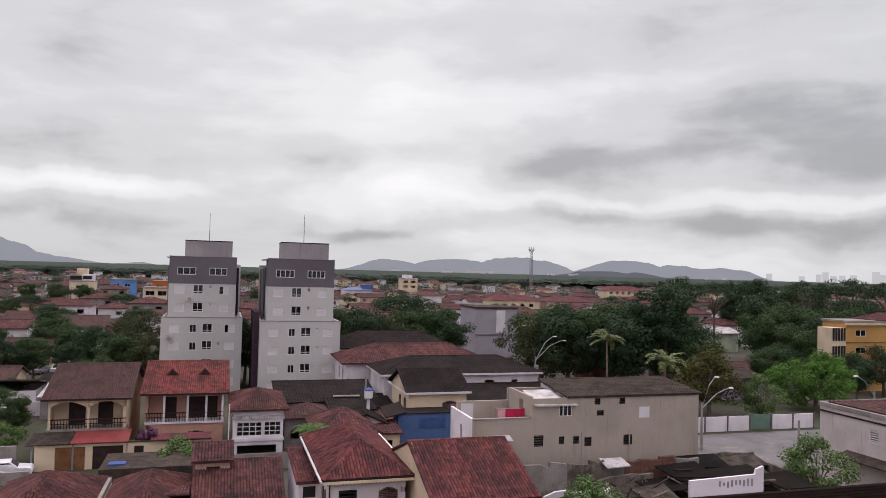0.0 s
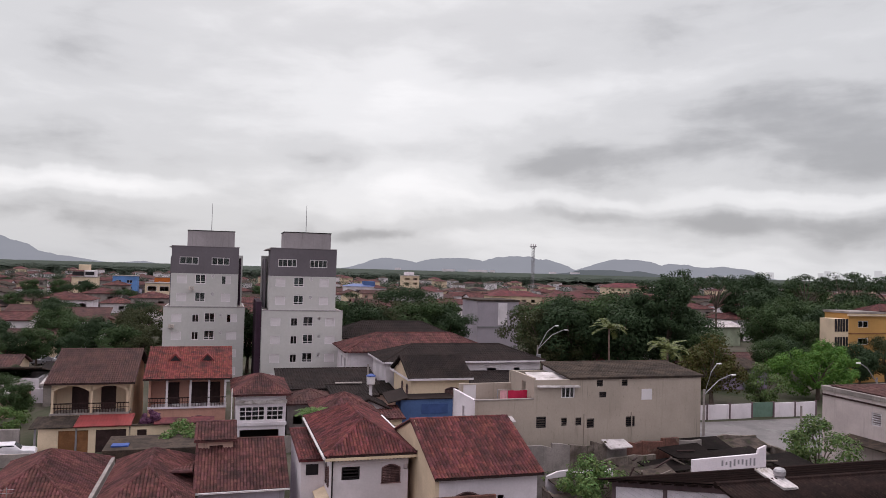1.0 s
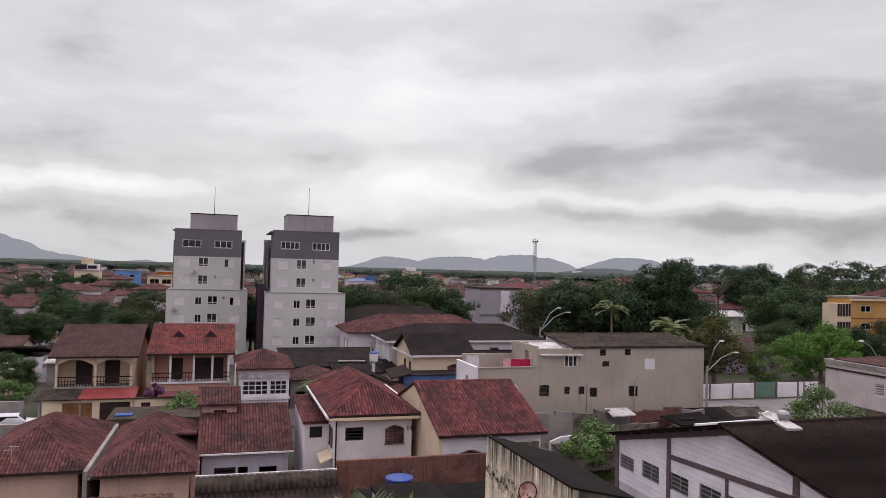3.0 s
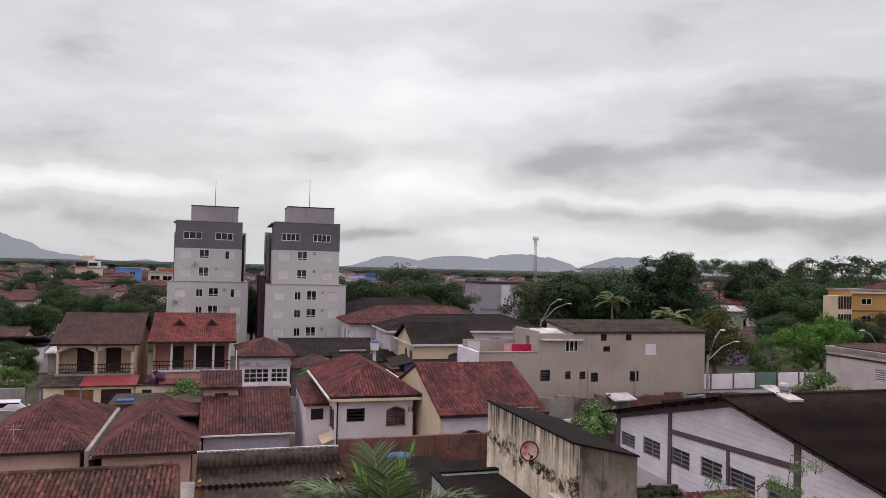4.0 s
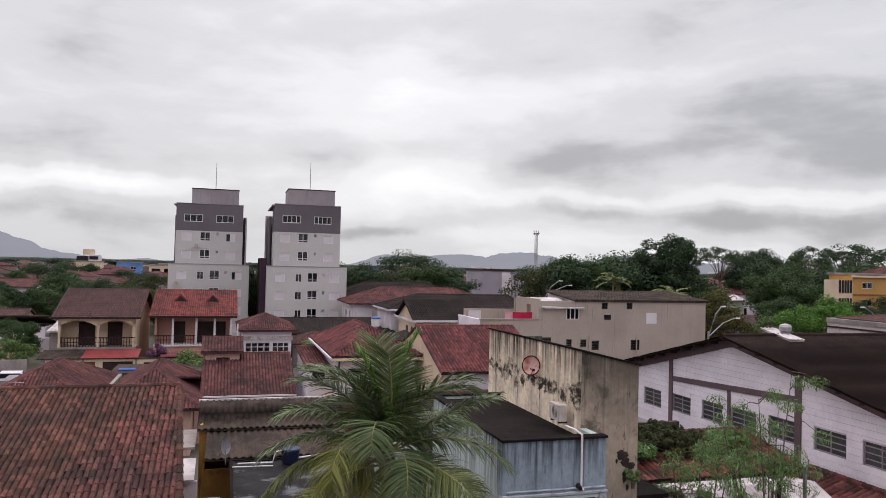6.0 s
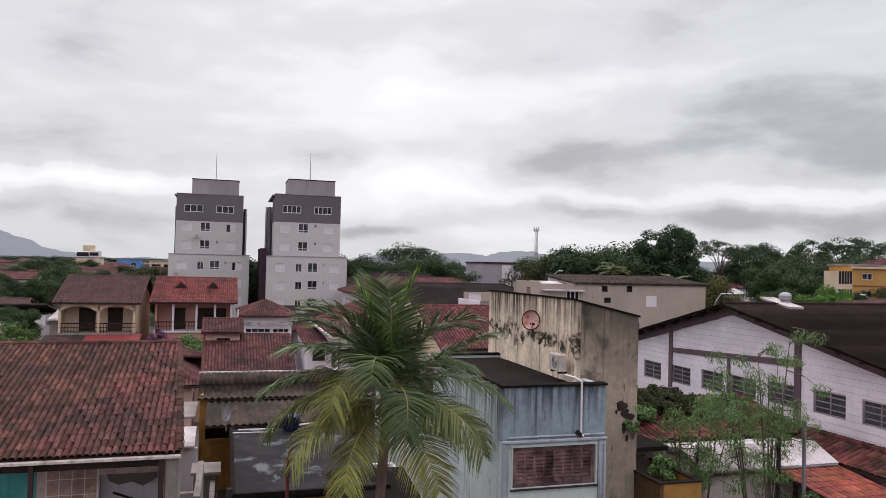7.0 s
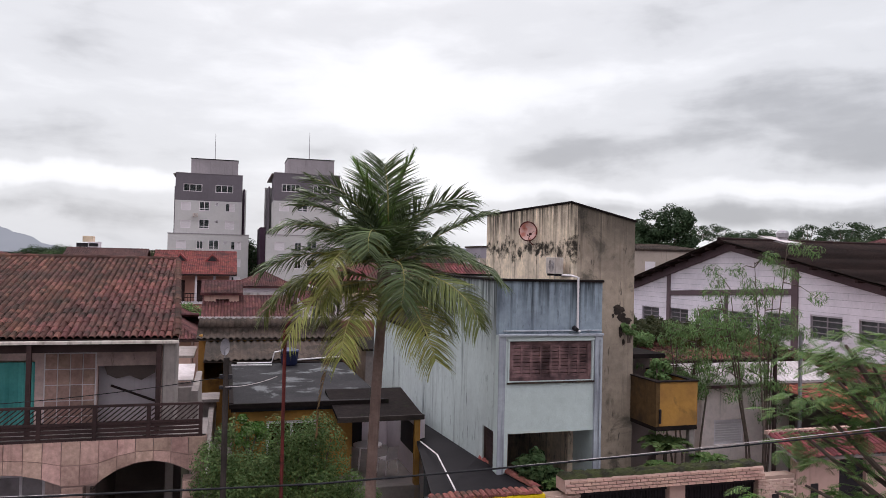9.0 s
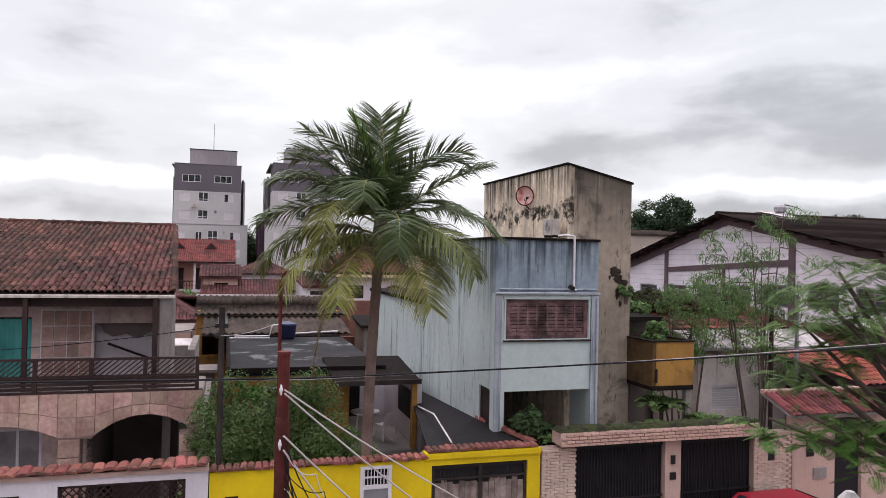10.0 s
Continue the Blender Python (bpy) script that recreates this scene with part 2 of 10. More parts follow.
PALE_RENDER = material("pale_dirty_render", (0.74, 0.69, 0.63), (0.62, 0.57, 0.51), 0.7, 0.9, 0.12, 7, 0.2, 25, streak=0.7, streak_col=(0.16, 0.14, 0.12), streak_cut=0.52)
TILE_RED = material("red_clay_tile", (0.13, 0.04, 0.038), (0.075, 0.029, 0.03), 0.6, 0.85, 0.3, 6, 0.3, 25, island=0.36, hue=0.012, patch=0.5, patch_col=(0.034, 0.021, 0.02), patch_scale=1.4, patch_cut=0.51)
TILE_BROWN = material("brown_clay_tile", (0.088, 0.048, 0.042), (0.06, 0.036, 0.034), 0.7, 0.9, 0.2, 6, 0.3, 25, island=0.15, hue=0.008, patch=0.45, patch_col=(0.11, 0.09, 0.08), patch_scale=1.1, patch_cut=0.62)
TILE_ORANGE = material("orange_clay_tile", (0.29, 0.085, 0.054), (0.17, 0.055, 0.042), 0.8, 0.85, 0.22, 9, 0.3, 25, island=0.3, hue=0.012, patch=0.5, patch_col=(0.09, 0.04, 0.03), patch_scale=1.2, patch_cut=0.54)
TILE_DARK = material("dark_roof_tile", (0.028, 0.021, 0.019), (0.019, 0.015, 0.0145), 0.5, 0.95, 0.2, 6, 0.3, 25, island=0.15, spec=0.1)
FIBRE = material("weathered_fibre_cement", (0.066, 0.051, 0.040), (0.038, 0.031, 0.026), 0.7, 0.95, 0.25, 8, 0.4, 20, patch=0.6, patch_col=(0.022, 0.019, 0.016), patch_scale=1.5, patch_cut=0.5)
FIBRE_DARK = material("dark_fibre_cement", (0.023, 0.0145, 0.0125), (0.0145, 0.0098, 0.009), 0.9, 0.95, 0.42, 9, 0.5, 20, patch=0.55, patch_col=(0.042, 0.028, 0.022), patch_scale=3.0, patch_cut=0.58, spec=0.05)
FIBRE_WHITE = material("white_sheet_roof", (0.52, 0.5, 0.48), (0.33, 0.31, 0.29), 0.9, 0.7, 0.14, 8, 0.1, 30, patch=0.6, patch_col=(0.16, 0.13, 0.11), patch_scale=1.2, patch_cut=0.55)
SLAB_DARK = material("bitumen_slab", (0.011, 0.0105, 0.012), (0.022, 0.021, 0.023), 0.8, 0.8, 0.3, 8, 0.3, 20, patch=0.75, patch_col=(0.15, 0.15, 0.16), patch_scale=0.7, patch_cut=0.53)
SLAB_BROWN = material("dark_slab_roof", (0.016, 0.0125, 0.0115), (0.010, 0.0085, 0.008), 0.7, 0.95, 0.3, 8, 0.5, 18, patch=0.5, patch_col=(0.02, 0.024, 0.012), patch_scale=2.0, spec=0.05)
WHITE = material("white_paint", (0.66, 0.64, 0.645), (0.54, 0.52, 0.525), 0.35, 0.8, 0.06, 8, 0.12, 30, streak=0.5, streak_col=(0.2, 0.185, 0.175), streak_cut=0.55)
WHITE_BRICK = material("white_painted_block", (0.74, 0.72, 0.74), (0.64, 0.62, 0.64), 0.6, 0.75, 0.07, 9, 0.12, 30, streak=0.35, streak_col=(0.3, 0.28, 0.28), streak_cut=0.58, island=0.03, piece=0.03)
CREAM = material("cream_paint", (0.62, 0.52, 0.36), (0.52, 0.43, 0.3), 0.4, 0.8, 0.07, 8, 0.12, 30, streak=0.45, streak_col=(0.18, 0.15, 0.11), streak_cut=0.55)
SALMON = material("salmon_paint", (0.50, 0.29, 0.22), (0.42, 0.24, 0.185), 0.5, 0.8, 0.08, 8, 0.12, 30, streak=0.4, streak_col=(0.16, 0.11, 0.09))
GREY_PAINT = material("grey_green_render", (0.365, 0.325, 0.265), (0.31, 0.277, 0.225), 0.25, 0.85, 0.06, 7, 0.12, 30, streak=0.65, streak_col=(0.10, 0.088, 0.07), streak_cut=0.53, marks=0.3)
TOWER_WHITE = material("tower_light_grey", (0.475, 0.485, 0.455), (0.42, 0.43, 0.405), 0.12, 0.8, 0.05, 3, 0.08, 20, streak=0.35, streak_col=(0.27, 0.26, 0.255), streak_cut=0.55)
TOWER_GREY = material("tower_dark_grey", (0.135, 0.125, 0.135), (0.115, 0.107, 0.115), 0.15, 0.8, 0.06, 3, 0.08, 20, streak=0.3, streak_col=(0.08, 0.075, 0.08))
TOWER_PLUM = plain("dark_plum_paint", (0.05, 0.03, 0.045), 0.8)
TOWER_TANK = material("tower_tank_grey", (0.30, 0.285, 0.285), (0.24, 0.23, 0.23), 0.2, 0.85, 0.08, 4, 0.1, 20, streak=0.7, streak_col=(0.13, 0.12, 0.12), streak_cut=0.5)
BLUE_WALL = material("stained_pale_blue_render", (0.49, 0.585, 0.545), (0.44, 0.525, 0.49), 0.45, 0.8, 0.08, 6, 0.25, 25, streak=0.35, streak_col=(0.12, 0.135, 0.15), streak_cut=0.58, marks=0.15)
BLUE_BAND = material("blue_grey_streaked_band", (0.27, 0.345, 0.38), (0.18, 0.225, 0.26), 0.8, 0.85, 0.14, 7, 0.3, 25, streak=0.9, streak_col=(0.035, 0.04, 0.05), streak_cut=0.42, top=(6.0, 7.25), marks=0.5, run=0.8)
BLUE_SIDE = material("mouldy_pale_blue_render", (0.50, 0.59, 0.55), (0.44, 0.515, 0.485), 0.35, 0.8, 0.08, 6, 0.25, 25, streak=0.9, streak_col=(0.05, 0.056, 0.062), streak_cut=0.46, top=(4.7, 7.2), marks=0.55, run=0.75)
BLUE_TRIM = material("pale_blue_trim", (0.40, 0.45, 0.47), (0.30, 0.33, 0.36), 0.8, 0.75, 0.12, 8, 0.2, 25, streak=0.8, streak_col=(0.07, 0.075, 0.09), streak_cut=0.46)
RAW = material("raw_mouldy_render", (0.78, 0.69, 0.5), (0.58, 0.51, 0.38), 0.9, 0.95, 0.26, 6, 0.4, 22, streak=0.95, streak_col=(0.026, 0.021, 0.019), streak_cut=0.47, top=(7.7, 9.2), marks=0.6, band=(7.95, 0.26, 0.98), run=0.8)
# front wall: base tone about half as bright as the side wall's
RAW_FRONT = material("raw_darker_render", (0.35, 0.30, 0.225), (0.25, 0.215, 0.165), 0.5, 0.95, 0.18, 5, 0.35, 22, streak=0.8, streak_col=(0.035, 0.03, 0.027), streak_cut=0.5, top=(7.3, 9.1), patch=0.8, patch_col=(0.085, 0.074, 0.062), patch_scale=0.9, patch_cut=0.53, marks=0.7)
CONCRETE = material("grey_concrete", (0.27, 0.25, 0.225), (0.19, 0.175, 0.16), 0.7, 0.92, 0.15, 9, 0.35, 25, streak=0.6, streak_col=(0.07, 0.062, 0.055), streak_cut=0.5, patch=0.4, patch_col=(0.1, 0.1, 0.07))
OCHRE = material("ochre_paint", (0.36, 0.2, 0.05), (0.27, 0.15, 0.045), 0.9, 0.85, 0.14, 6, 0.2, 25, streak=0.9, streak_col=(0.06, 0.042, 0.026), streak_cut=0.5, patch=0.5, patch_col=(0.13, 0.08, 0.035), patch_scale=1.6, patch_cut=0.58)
YELLOW = material("bright_yellow_paint", (0.68, 0.51, 0.012), (0.58, 0.42, 0.012), 0.7, 0.75, 0.06, 8, 0.15, 25, streak=0.35, streak_col=(0.2, 0.14, 0.02), streak_cut=0.55)
SCHOOL_YELLOW = material("warm_yellow_paint", (0.47, 0.28, 0.095), (0.4, 0.235, 0.08), 0.2, 0.8, 0.06, 4, 0.1, 20, streak=0.3, streak_col=(0.2, 0.11, 0.04))
COBALT = material("cobalt_blue_paint", (0.07, 0.125, 0.26), (0.055, 0.1, 0.21), 0.5, 0.75, 0.1, 8, 0.15, 25, streak=0.4, streak_col=(0.03, 0.05, 0.1))
STONE = material("pinkish_stone_cladding", (0.44, 0.315, 0.245), (0.28, 0.19, 0.15), 1.6, 0.8, 0.24, 11, 0.4, 18, island=0.14, piece=0.22, hue=0.012, streak=0.6, streak_col=(0.11, 0.075, 0.06), streak_cut=0.5)
STONE_JOINT = material("cladding_joint", (0.30, 0.215, 0.18), None, 0.9, 0.95, 0.15, 9, 0.3, 25, streak=0.6, streak_col=(0.07, 0.05, 0.045))
BRICK = material("beige_facing_brick", (0.54, 0.43, 0.34), (0.45, 0.345, 0.27), 0.9, 0.8, 0.1, 12, 0.2, 30, piece=0.09, island=0.09, hue=0.006, streak=0.4, streak_col=(0.16, 0.12, 0.09))
MORTAR = plain("pale_mortar", (0.36, 0.275, 0.215), 0.95)
PINK_WALL = material("pinkish_beige_render", (0.50, 0.36, 0.29), (0.42, 0.30, 0.245), 0.5, 0.85, 0.08, 8, 0.2, 25, streak=0.5, streak_col=(0.17, 0.12, 0.1))
COPING = material("terracotta_coping", (0.25, 0.10, 0.072), (0.16, 0.07, 0.055), 0.9, 0.85, 0.2, 12, 0.25, 25, piece=0.28, island=0.28, hue=0.01, patch=0.7, patch_col=(0.06, 0.045, 0.036), patch_scale=2.4, patch_cut=0.52)
MOSS = material("mossy_top", (0.048, 0.058, 0.022), (0.026, 0.026, 0.018), 2.4, 0.95, 0.4, 9, 0.8, 18)
PLUM_TRIM = material("plum_painted_concrete", (0.135, 0.098, 0.102), (0.105, 0.078, 0.082), 0.7, 0.85, 0.1, 8, 0.15, 25, streak=0.3, streak_col=(0.06, 0.045, 0.047))
DARK_WOOD = material("dark_stained_wood", (0.045, 0.028, 0.026), (0.03, 0.02, 0.019), 1.5, 0.6, 0.2, 15, 0.2, 25, island=0.15)
SHUTTER_WOOD = material("worn_brown_louvre", (0.17, 0.105, 0.10), (0.07, 0.045, 0.045), 2.6, 0.75, 0.25, 12, 0.2, 25, island=0.3, piece=0.45)
WOOD = material("warm_timber", (0.22, 0.11, 0.05), (0.15, 0.075, 0.035), 1.2, 0.7, 0.2, 15, 0.2, 25, island=0.2)
WINDOW_WHITE = plain("white_window_frame", (0.66, 0.655, 0.65), 0.5)
ROLLER = material("white_roller_shutter", (0.60, 0.595, 0.585), (0.55, 0.545, 0.535), 0.3, 0.6, 0.04, 10, 0.05, 25)
ALU = plain("aluminium", (0.38, 0.38, 0.38), 0.45, 0.6)
STEEL_DARK = plain("dark_steel", (0.03, 0.028, 0.03), 0.5, 0.3)
STEEL_GREY = plain("galvanised_grey", (0.26, 0.265, 0.27), 0.55, 0.4)
WINDOW_LIGHT = plain("weathered_grey_window_steel", (0.27, 0.255, 0.26), 0.6, 0.1)
# opaque dusty panes; the reflected sky's grey is mixed into their colour
DUSTY_GLASS = material("dusty_wired_glass", (0.055, 0.058, 0.06), (0.03, 0.033, 0.034), 2.0, 0.28, 0.2, 9, 0.05, 25, spec=0.5, piece=0.3)
RUST = material("rust_red_steel", (0.12, 0.028, 0.024), (0.055, 0.018, 0.016), 1.2, 0.7, 0.25, 14, 0.3, 30, patch=0.6, patch_col=(0.03, 0.014, 0.013), patch_scale=4.0)
PVC = plain("white_pvc", (0.68, 0.67, 0.65), 0.45)
CABLE_BLACK = plain("black_cable", (0.016, 0.016, 0.018), 0.6)
CABLE_WHITE = plain("pale_cable", (0.52, 0.49, 0.46), 0.6)
CURTAIN = material("teal_curtain", (0.10, 0.40, 0.36), (0.07, 0.30, 0.27), 1.0, 0.9, 0.1, 12, 0.1, 20)
TARP_BLUE = plain("blue_plastic", (0.045, 0.085, 0.26), 0.5)
CURTAIN_PALE = material("pale_curtain", (0.42, 0.43, 0.45), (0.3, 0.31, 0.33), 1.5, 0.9, 0.1, 12, 0.1, 20)
CLOTH_RED = plain("red_cloth", (0.46, 0.03, 0.075), 0.9)
CLOTH_PINK = plain("pale_pink_cloth", (0.62, 0.34, 0.36), 0.9)
METAL_RED = material("red_sheet_metal", (0.235, 0.052, 0.05), (0.18, 0.045, 0.042), 0.7, 0.6, 0.08, 8, 0.05, 20)
# dark base tone that holds the shade of open interiors
PLASTER_DARK = plain("shade_toned_plaster", (0.16, 0.135, 0.12), 0.95)
BARK = material("grey_brown_bark", (0.13, 0.105, 0.085), (0.08, 0.065, 0.052), 1.5, 0.95, 0.25, 10, 0.6, 14)
PALM_BARK = material("palm_bark", (0.19, 0.14, 0.115), (0.12, 0.085, 0.07), 1.5, 0.95, 0.25, 12, 0.6, 14)
LEAF = leaf_material("broad_leaf", (0.052, 0.08, 0.034))
LEAF_DARK = leaf_material("dark_leaf", (0.037, 0.058, 0.029))
LEAF_BRIGHT = leaf_material("bright_leaf", (0.085, 0.165, 0.035), 0.3, hue=0.02)
LEAF_BROWN = leaf_material("browning_leaf", (0.075, 0.068, 0.024), hue=0.05)
LEAF_OLIVE = leaf_material("olive_leaf", (0.052, 0.056, 0.027), hue=0.03)
LEAF_FEATHER = leaf_material("feathery_leaf", (0.125, 0.195, 0.075), 0.3)
LEAF_NEAR = leaf_material("fern_like_leaf", (0.1, 0.152, 0.052), 0.4, 0.03)
LEAF_SHRUB = leaf_material("shrub_leaf", (0.105, 0.15, 0.056), 0.4, 0.03)
LEAF_PALM = leaf_material("palm_leaflet", (0.088, 0.116, 0.048), 0.45, 0.015, 0.14, 0.45, 0.28)
LEAF_PALM_MID = leaf_material("mature_palm_leaflet", (0.118, 0.134, 0.044), 0.4, 0.015, 0.12, 0.42, 0.22)
LEAF_PALM_OLD = leaf_material("yellowing_palm_leaflet", (0.19, 0.188, 0.05), 0.35, 0.02, 0.15, 0.45, 0.18)
LEAF_DRY = leaf_material("dry_palm_leaflet", (0.16, 0.095, 0.05), 0.3, 0.02)
BOUGAIN = leaf_material("purple_flower", (0.16, 0.065, 0.125), 0.4, 0.02)
GROUND = material("town_ground", (0.085, 0.078, 0.06), (0.045, 0.052, 0.03), 0.05, 0.95, 0.2, 3, 0.4, 8, patch=0.6, patch_col=(0.035, 0.045, 0.022), patch_scale=0.12, patch_cut=0.5)
ASPHALT = material("asphalt", (0.042, 0.039, 0.039), (0.03, 0.028, 0.028), 0.4, 0.9, 0.15, 6, 0.3, 30, patch=0.5, patch_col=(0.07, 0.066, 0.062), patch_scale=0.5, patch_cut=0.55)
# the wet surface's sky sheen is put into this pale base colour
WET_STREET = material("wet_worn_asphalt", (0.135, 0.125, 0.122), (0.085, 0.08, 0.078), 0.3, 0.55, 0.15, 6, 0.3, 30, patch=0.5, patch_col=(0.2, 0.19, 0.185), patch_scale=0.4, patch_cut=0.55, spec=0.3)
PAVING = material("grey_paving", (0.24, 0.22, 0.20), (0.18, 0.165, 0.15), 0.6, 0.9, 0.12, 9, 0.2, 25)
# some distance haze is mixed into the forest's green
FOREST = material("far_forest", (0.036, 0.049, 0.035), (0.026, 0.037, 0.028), 0.012, 0.95, 0.3, 0.12, 0.0)
CAR_WHITE, CAR_RED, CAR_GREY = (plain(n, c, 0.3, 0.0, 0.02) for n, c in (("white_car_paint", (0.65, 0.65, 0.66)), ("red_car_paint", (0.25, 0.018, 0.03)), ("grey_car_paint", (0.3, 0.31, 0.32))))
RUBBER = plain("tyre_rubber", (0.02, 0.02, 0.02), 0.9)
SHOP_PINK = material("faded_grey_pink_render", (0.52, 0.47, 0.44), (0.44, 0.395, 0.37), 0.5, 0.85, 0.08, 8, 0.2, 25, streak=0.55, streak_col=(0.14, 0.12, 0.11))
LEAF_PALM_NEW = leaf_material("young_palm_leaflet", (0.12, 0.19, 0.052), 0.25, 0.01, 0.18)
# leaf colour greyed to hold a little haze
LEAF_FAR = leaf_material("far_wood_leaf", (0.043, 0.056, 0.040), 0.08, 0.006, 0.05)
GRIME = material("black_grime", (0.03, 0.025, 0.021), (0.07, 0.056, 0.044), 5.0, 0.95, 0.3, 12, 0.4, 22)
RUIN_SHEET = material("mossy_broken_sheet", (0.075, 0.06, 0.05), (0.03, 0.026, 0.022), 1.2, 0.95, 0.3, 7, 0.4, 20, patch=0.6, patch_col=(0.035, 0.04, 0.018), patch_scale=1.3, patch_cut=0.52)
RUIN_WALL = material("mouldy_ruin_render", (0.19, 0.165, 0.14), (0.085, 0.072, 0.06), 1.1, 0.95, 0.25, 7, 0.4, 22, streak=0.9, streak_col=(0.028, 0.024, 0.02), streak_cut=0.45, patch=0.6, patch_col=(0.045, 0.05, 0.022), patch_scale=1.6, patch_cut=0.55)
YARD_BRICK = material("mouldy_red_brick", (0.17, 0.085, 0.065), (0.10, 0.055, 0.045), 0.9, 0.95, 0.25, 8, 0.4, 22, streak=0.9, streak_col=(0.03, 0.024, 0.021), streak_cut=0.46, patch=0.6, patch_col=(0.22, 0.18, 0.14), patch_scale=1.3, patch_cut=0.6)
# the side face's darkness is put into the base colour, under mould runs
OCHRE_SIDE_DARK = material("dark_mouldy_ochre", (0.10, 0.062, 0.026), (0.045, 0.032, 0.02), 1.4, 0.9, 0.25, 7, 0.25, 25, streak=0.9, streak_col=(0.022, 0.018, 0.014), streak_cut=0.45)
GATE_BOARD = material("weathered_grey_brown_board", (0.26, 0.215, 0.18), (0.13, 0.105, 0.09), 2.4, 0.9, 0.25, 10, 0.3, 25, piece=0.3, streak=0.8, streak_col=(0.06, 0.045, 0.035), streak_cut=0.47, patch=0.6, patch_col=(0.09, 0.05, 0.035), patch_scale=2.2, patch_cut=0.55)
NET_CURTAIN = material("net_curtain_behind_glass", (0.30, 0.29, 0.29), (0.2, 0.19, 0.19), 2.0, 0.25, 0.1, 9, 0.02, 25, spec=0.4, piece=0.2)
DIRTY_WHITE = material("grimy_white_enamel", (0.54, 0.5, 0.44), (0.4, 0.365, 0.31), 2.5, 0.7, 0.15, 9, 0.1, 25, streak=0.85, streak_col=(0.09, 0.075, 0.06), streak_cut=0.42)
POLE_DARK = material("weathered_dark_pole", (0.05, 0.042, 0.037), (0.03, 0.026, 0.023), 1.5, 0.9, 0.25, 12, 0.3, 25)
FACADE_DIM = material("peeling_beige_render", (0.60, 0.48, 0.425), (0.40, 0.31, 0.275), 0.9, 0.9, 0.2, 7, 0.3, 22, streak=0.6, streak_col=(0.10, 0.075, 0.065), streak_cut=0.52, marks=0.5)
TILE_VIVID = material("vivid_red_clay_tile", (0.175, 0.048, 0.041), (0.10, 0.036, 0.033), 0.6, 0.85, 0.3, 3, 0.3, 25, island=0.25, hue=0.008, patch=0.7, patch_col=(0.05, 0.025, 0.024), patch_scale=1.2, patch_cut=0.53)
BLOCK_JOINT = material("grey_block_joint", (0.5, 0.48, 0.5), (0.4, 0.385, 0.4), 0.6, 0.9, 0.1, 9, 0.15, 30)
LILAC_GREY = material("lilac_grey_render", (0.33, 0.31, 0.335), (0.28, 0.265, 0.285), 0.2, 0.85, 0.06, 4, 0.1, 20, streak=0.4, streak_col=(0.16, 0.15, 0.16))
BRICK_RED = material("brick_red_paint", (0.20, 0.075, 0.065), (0.15, 0.058, 0.052), 0.4, 0.85, 0.1, 6, 0.15, 25, streak=0.5, streak_col=(0.07, 0.035, 0.03))


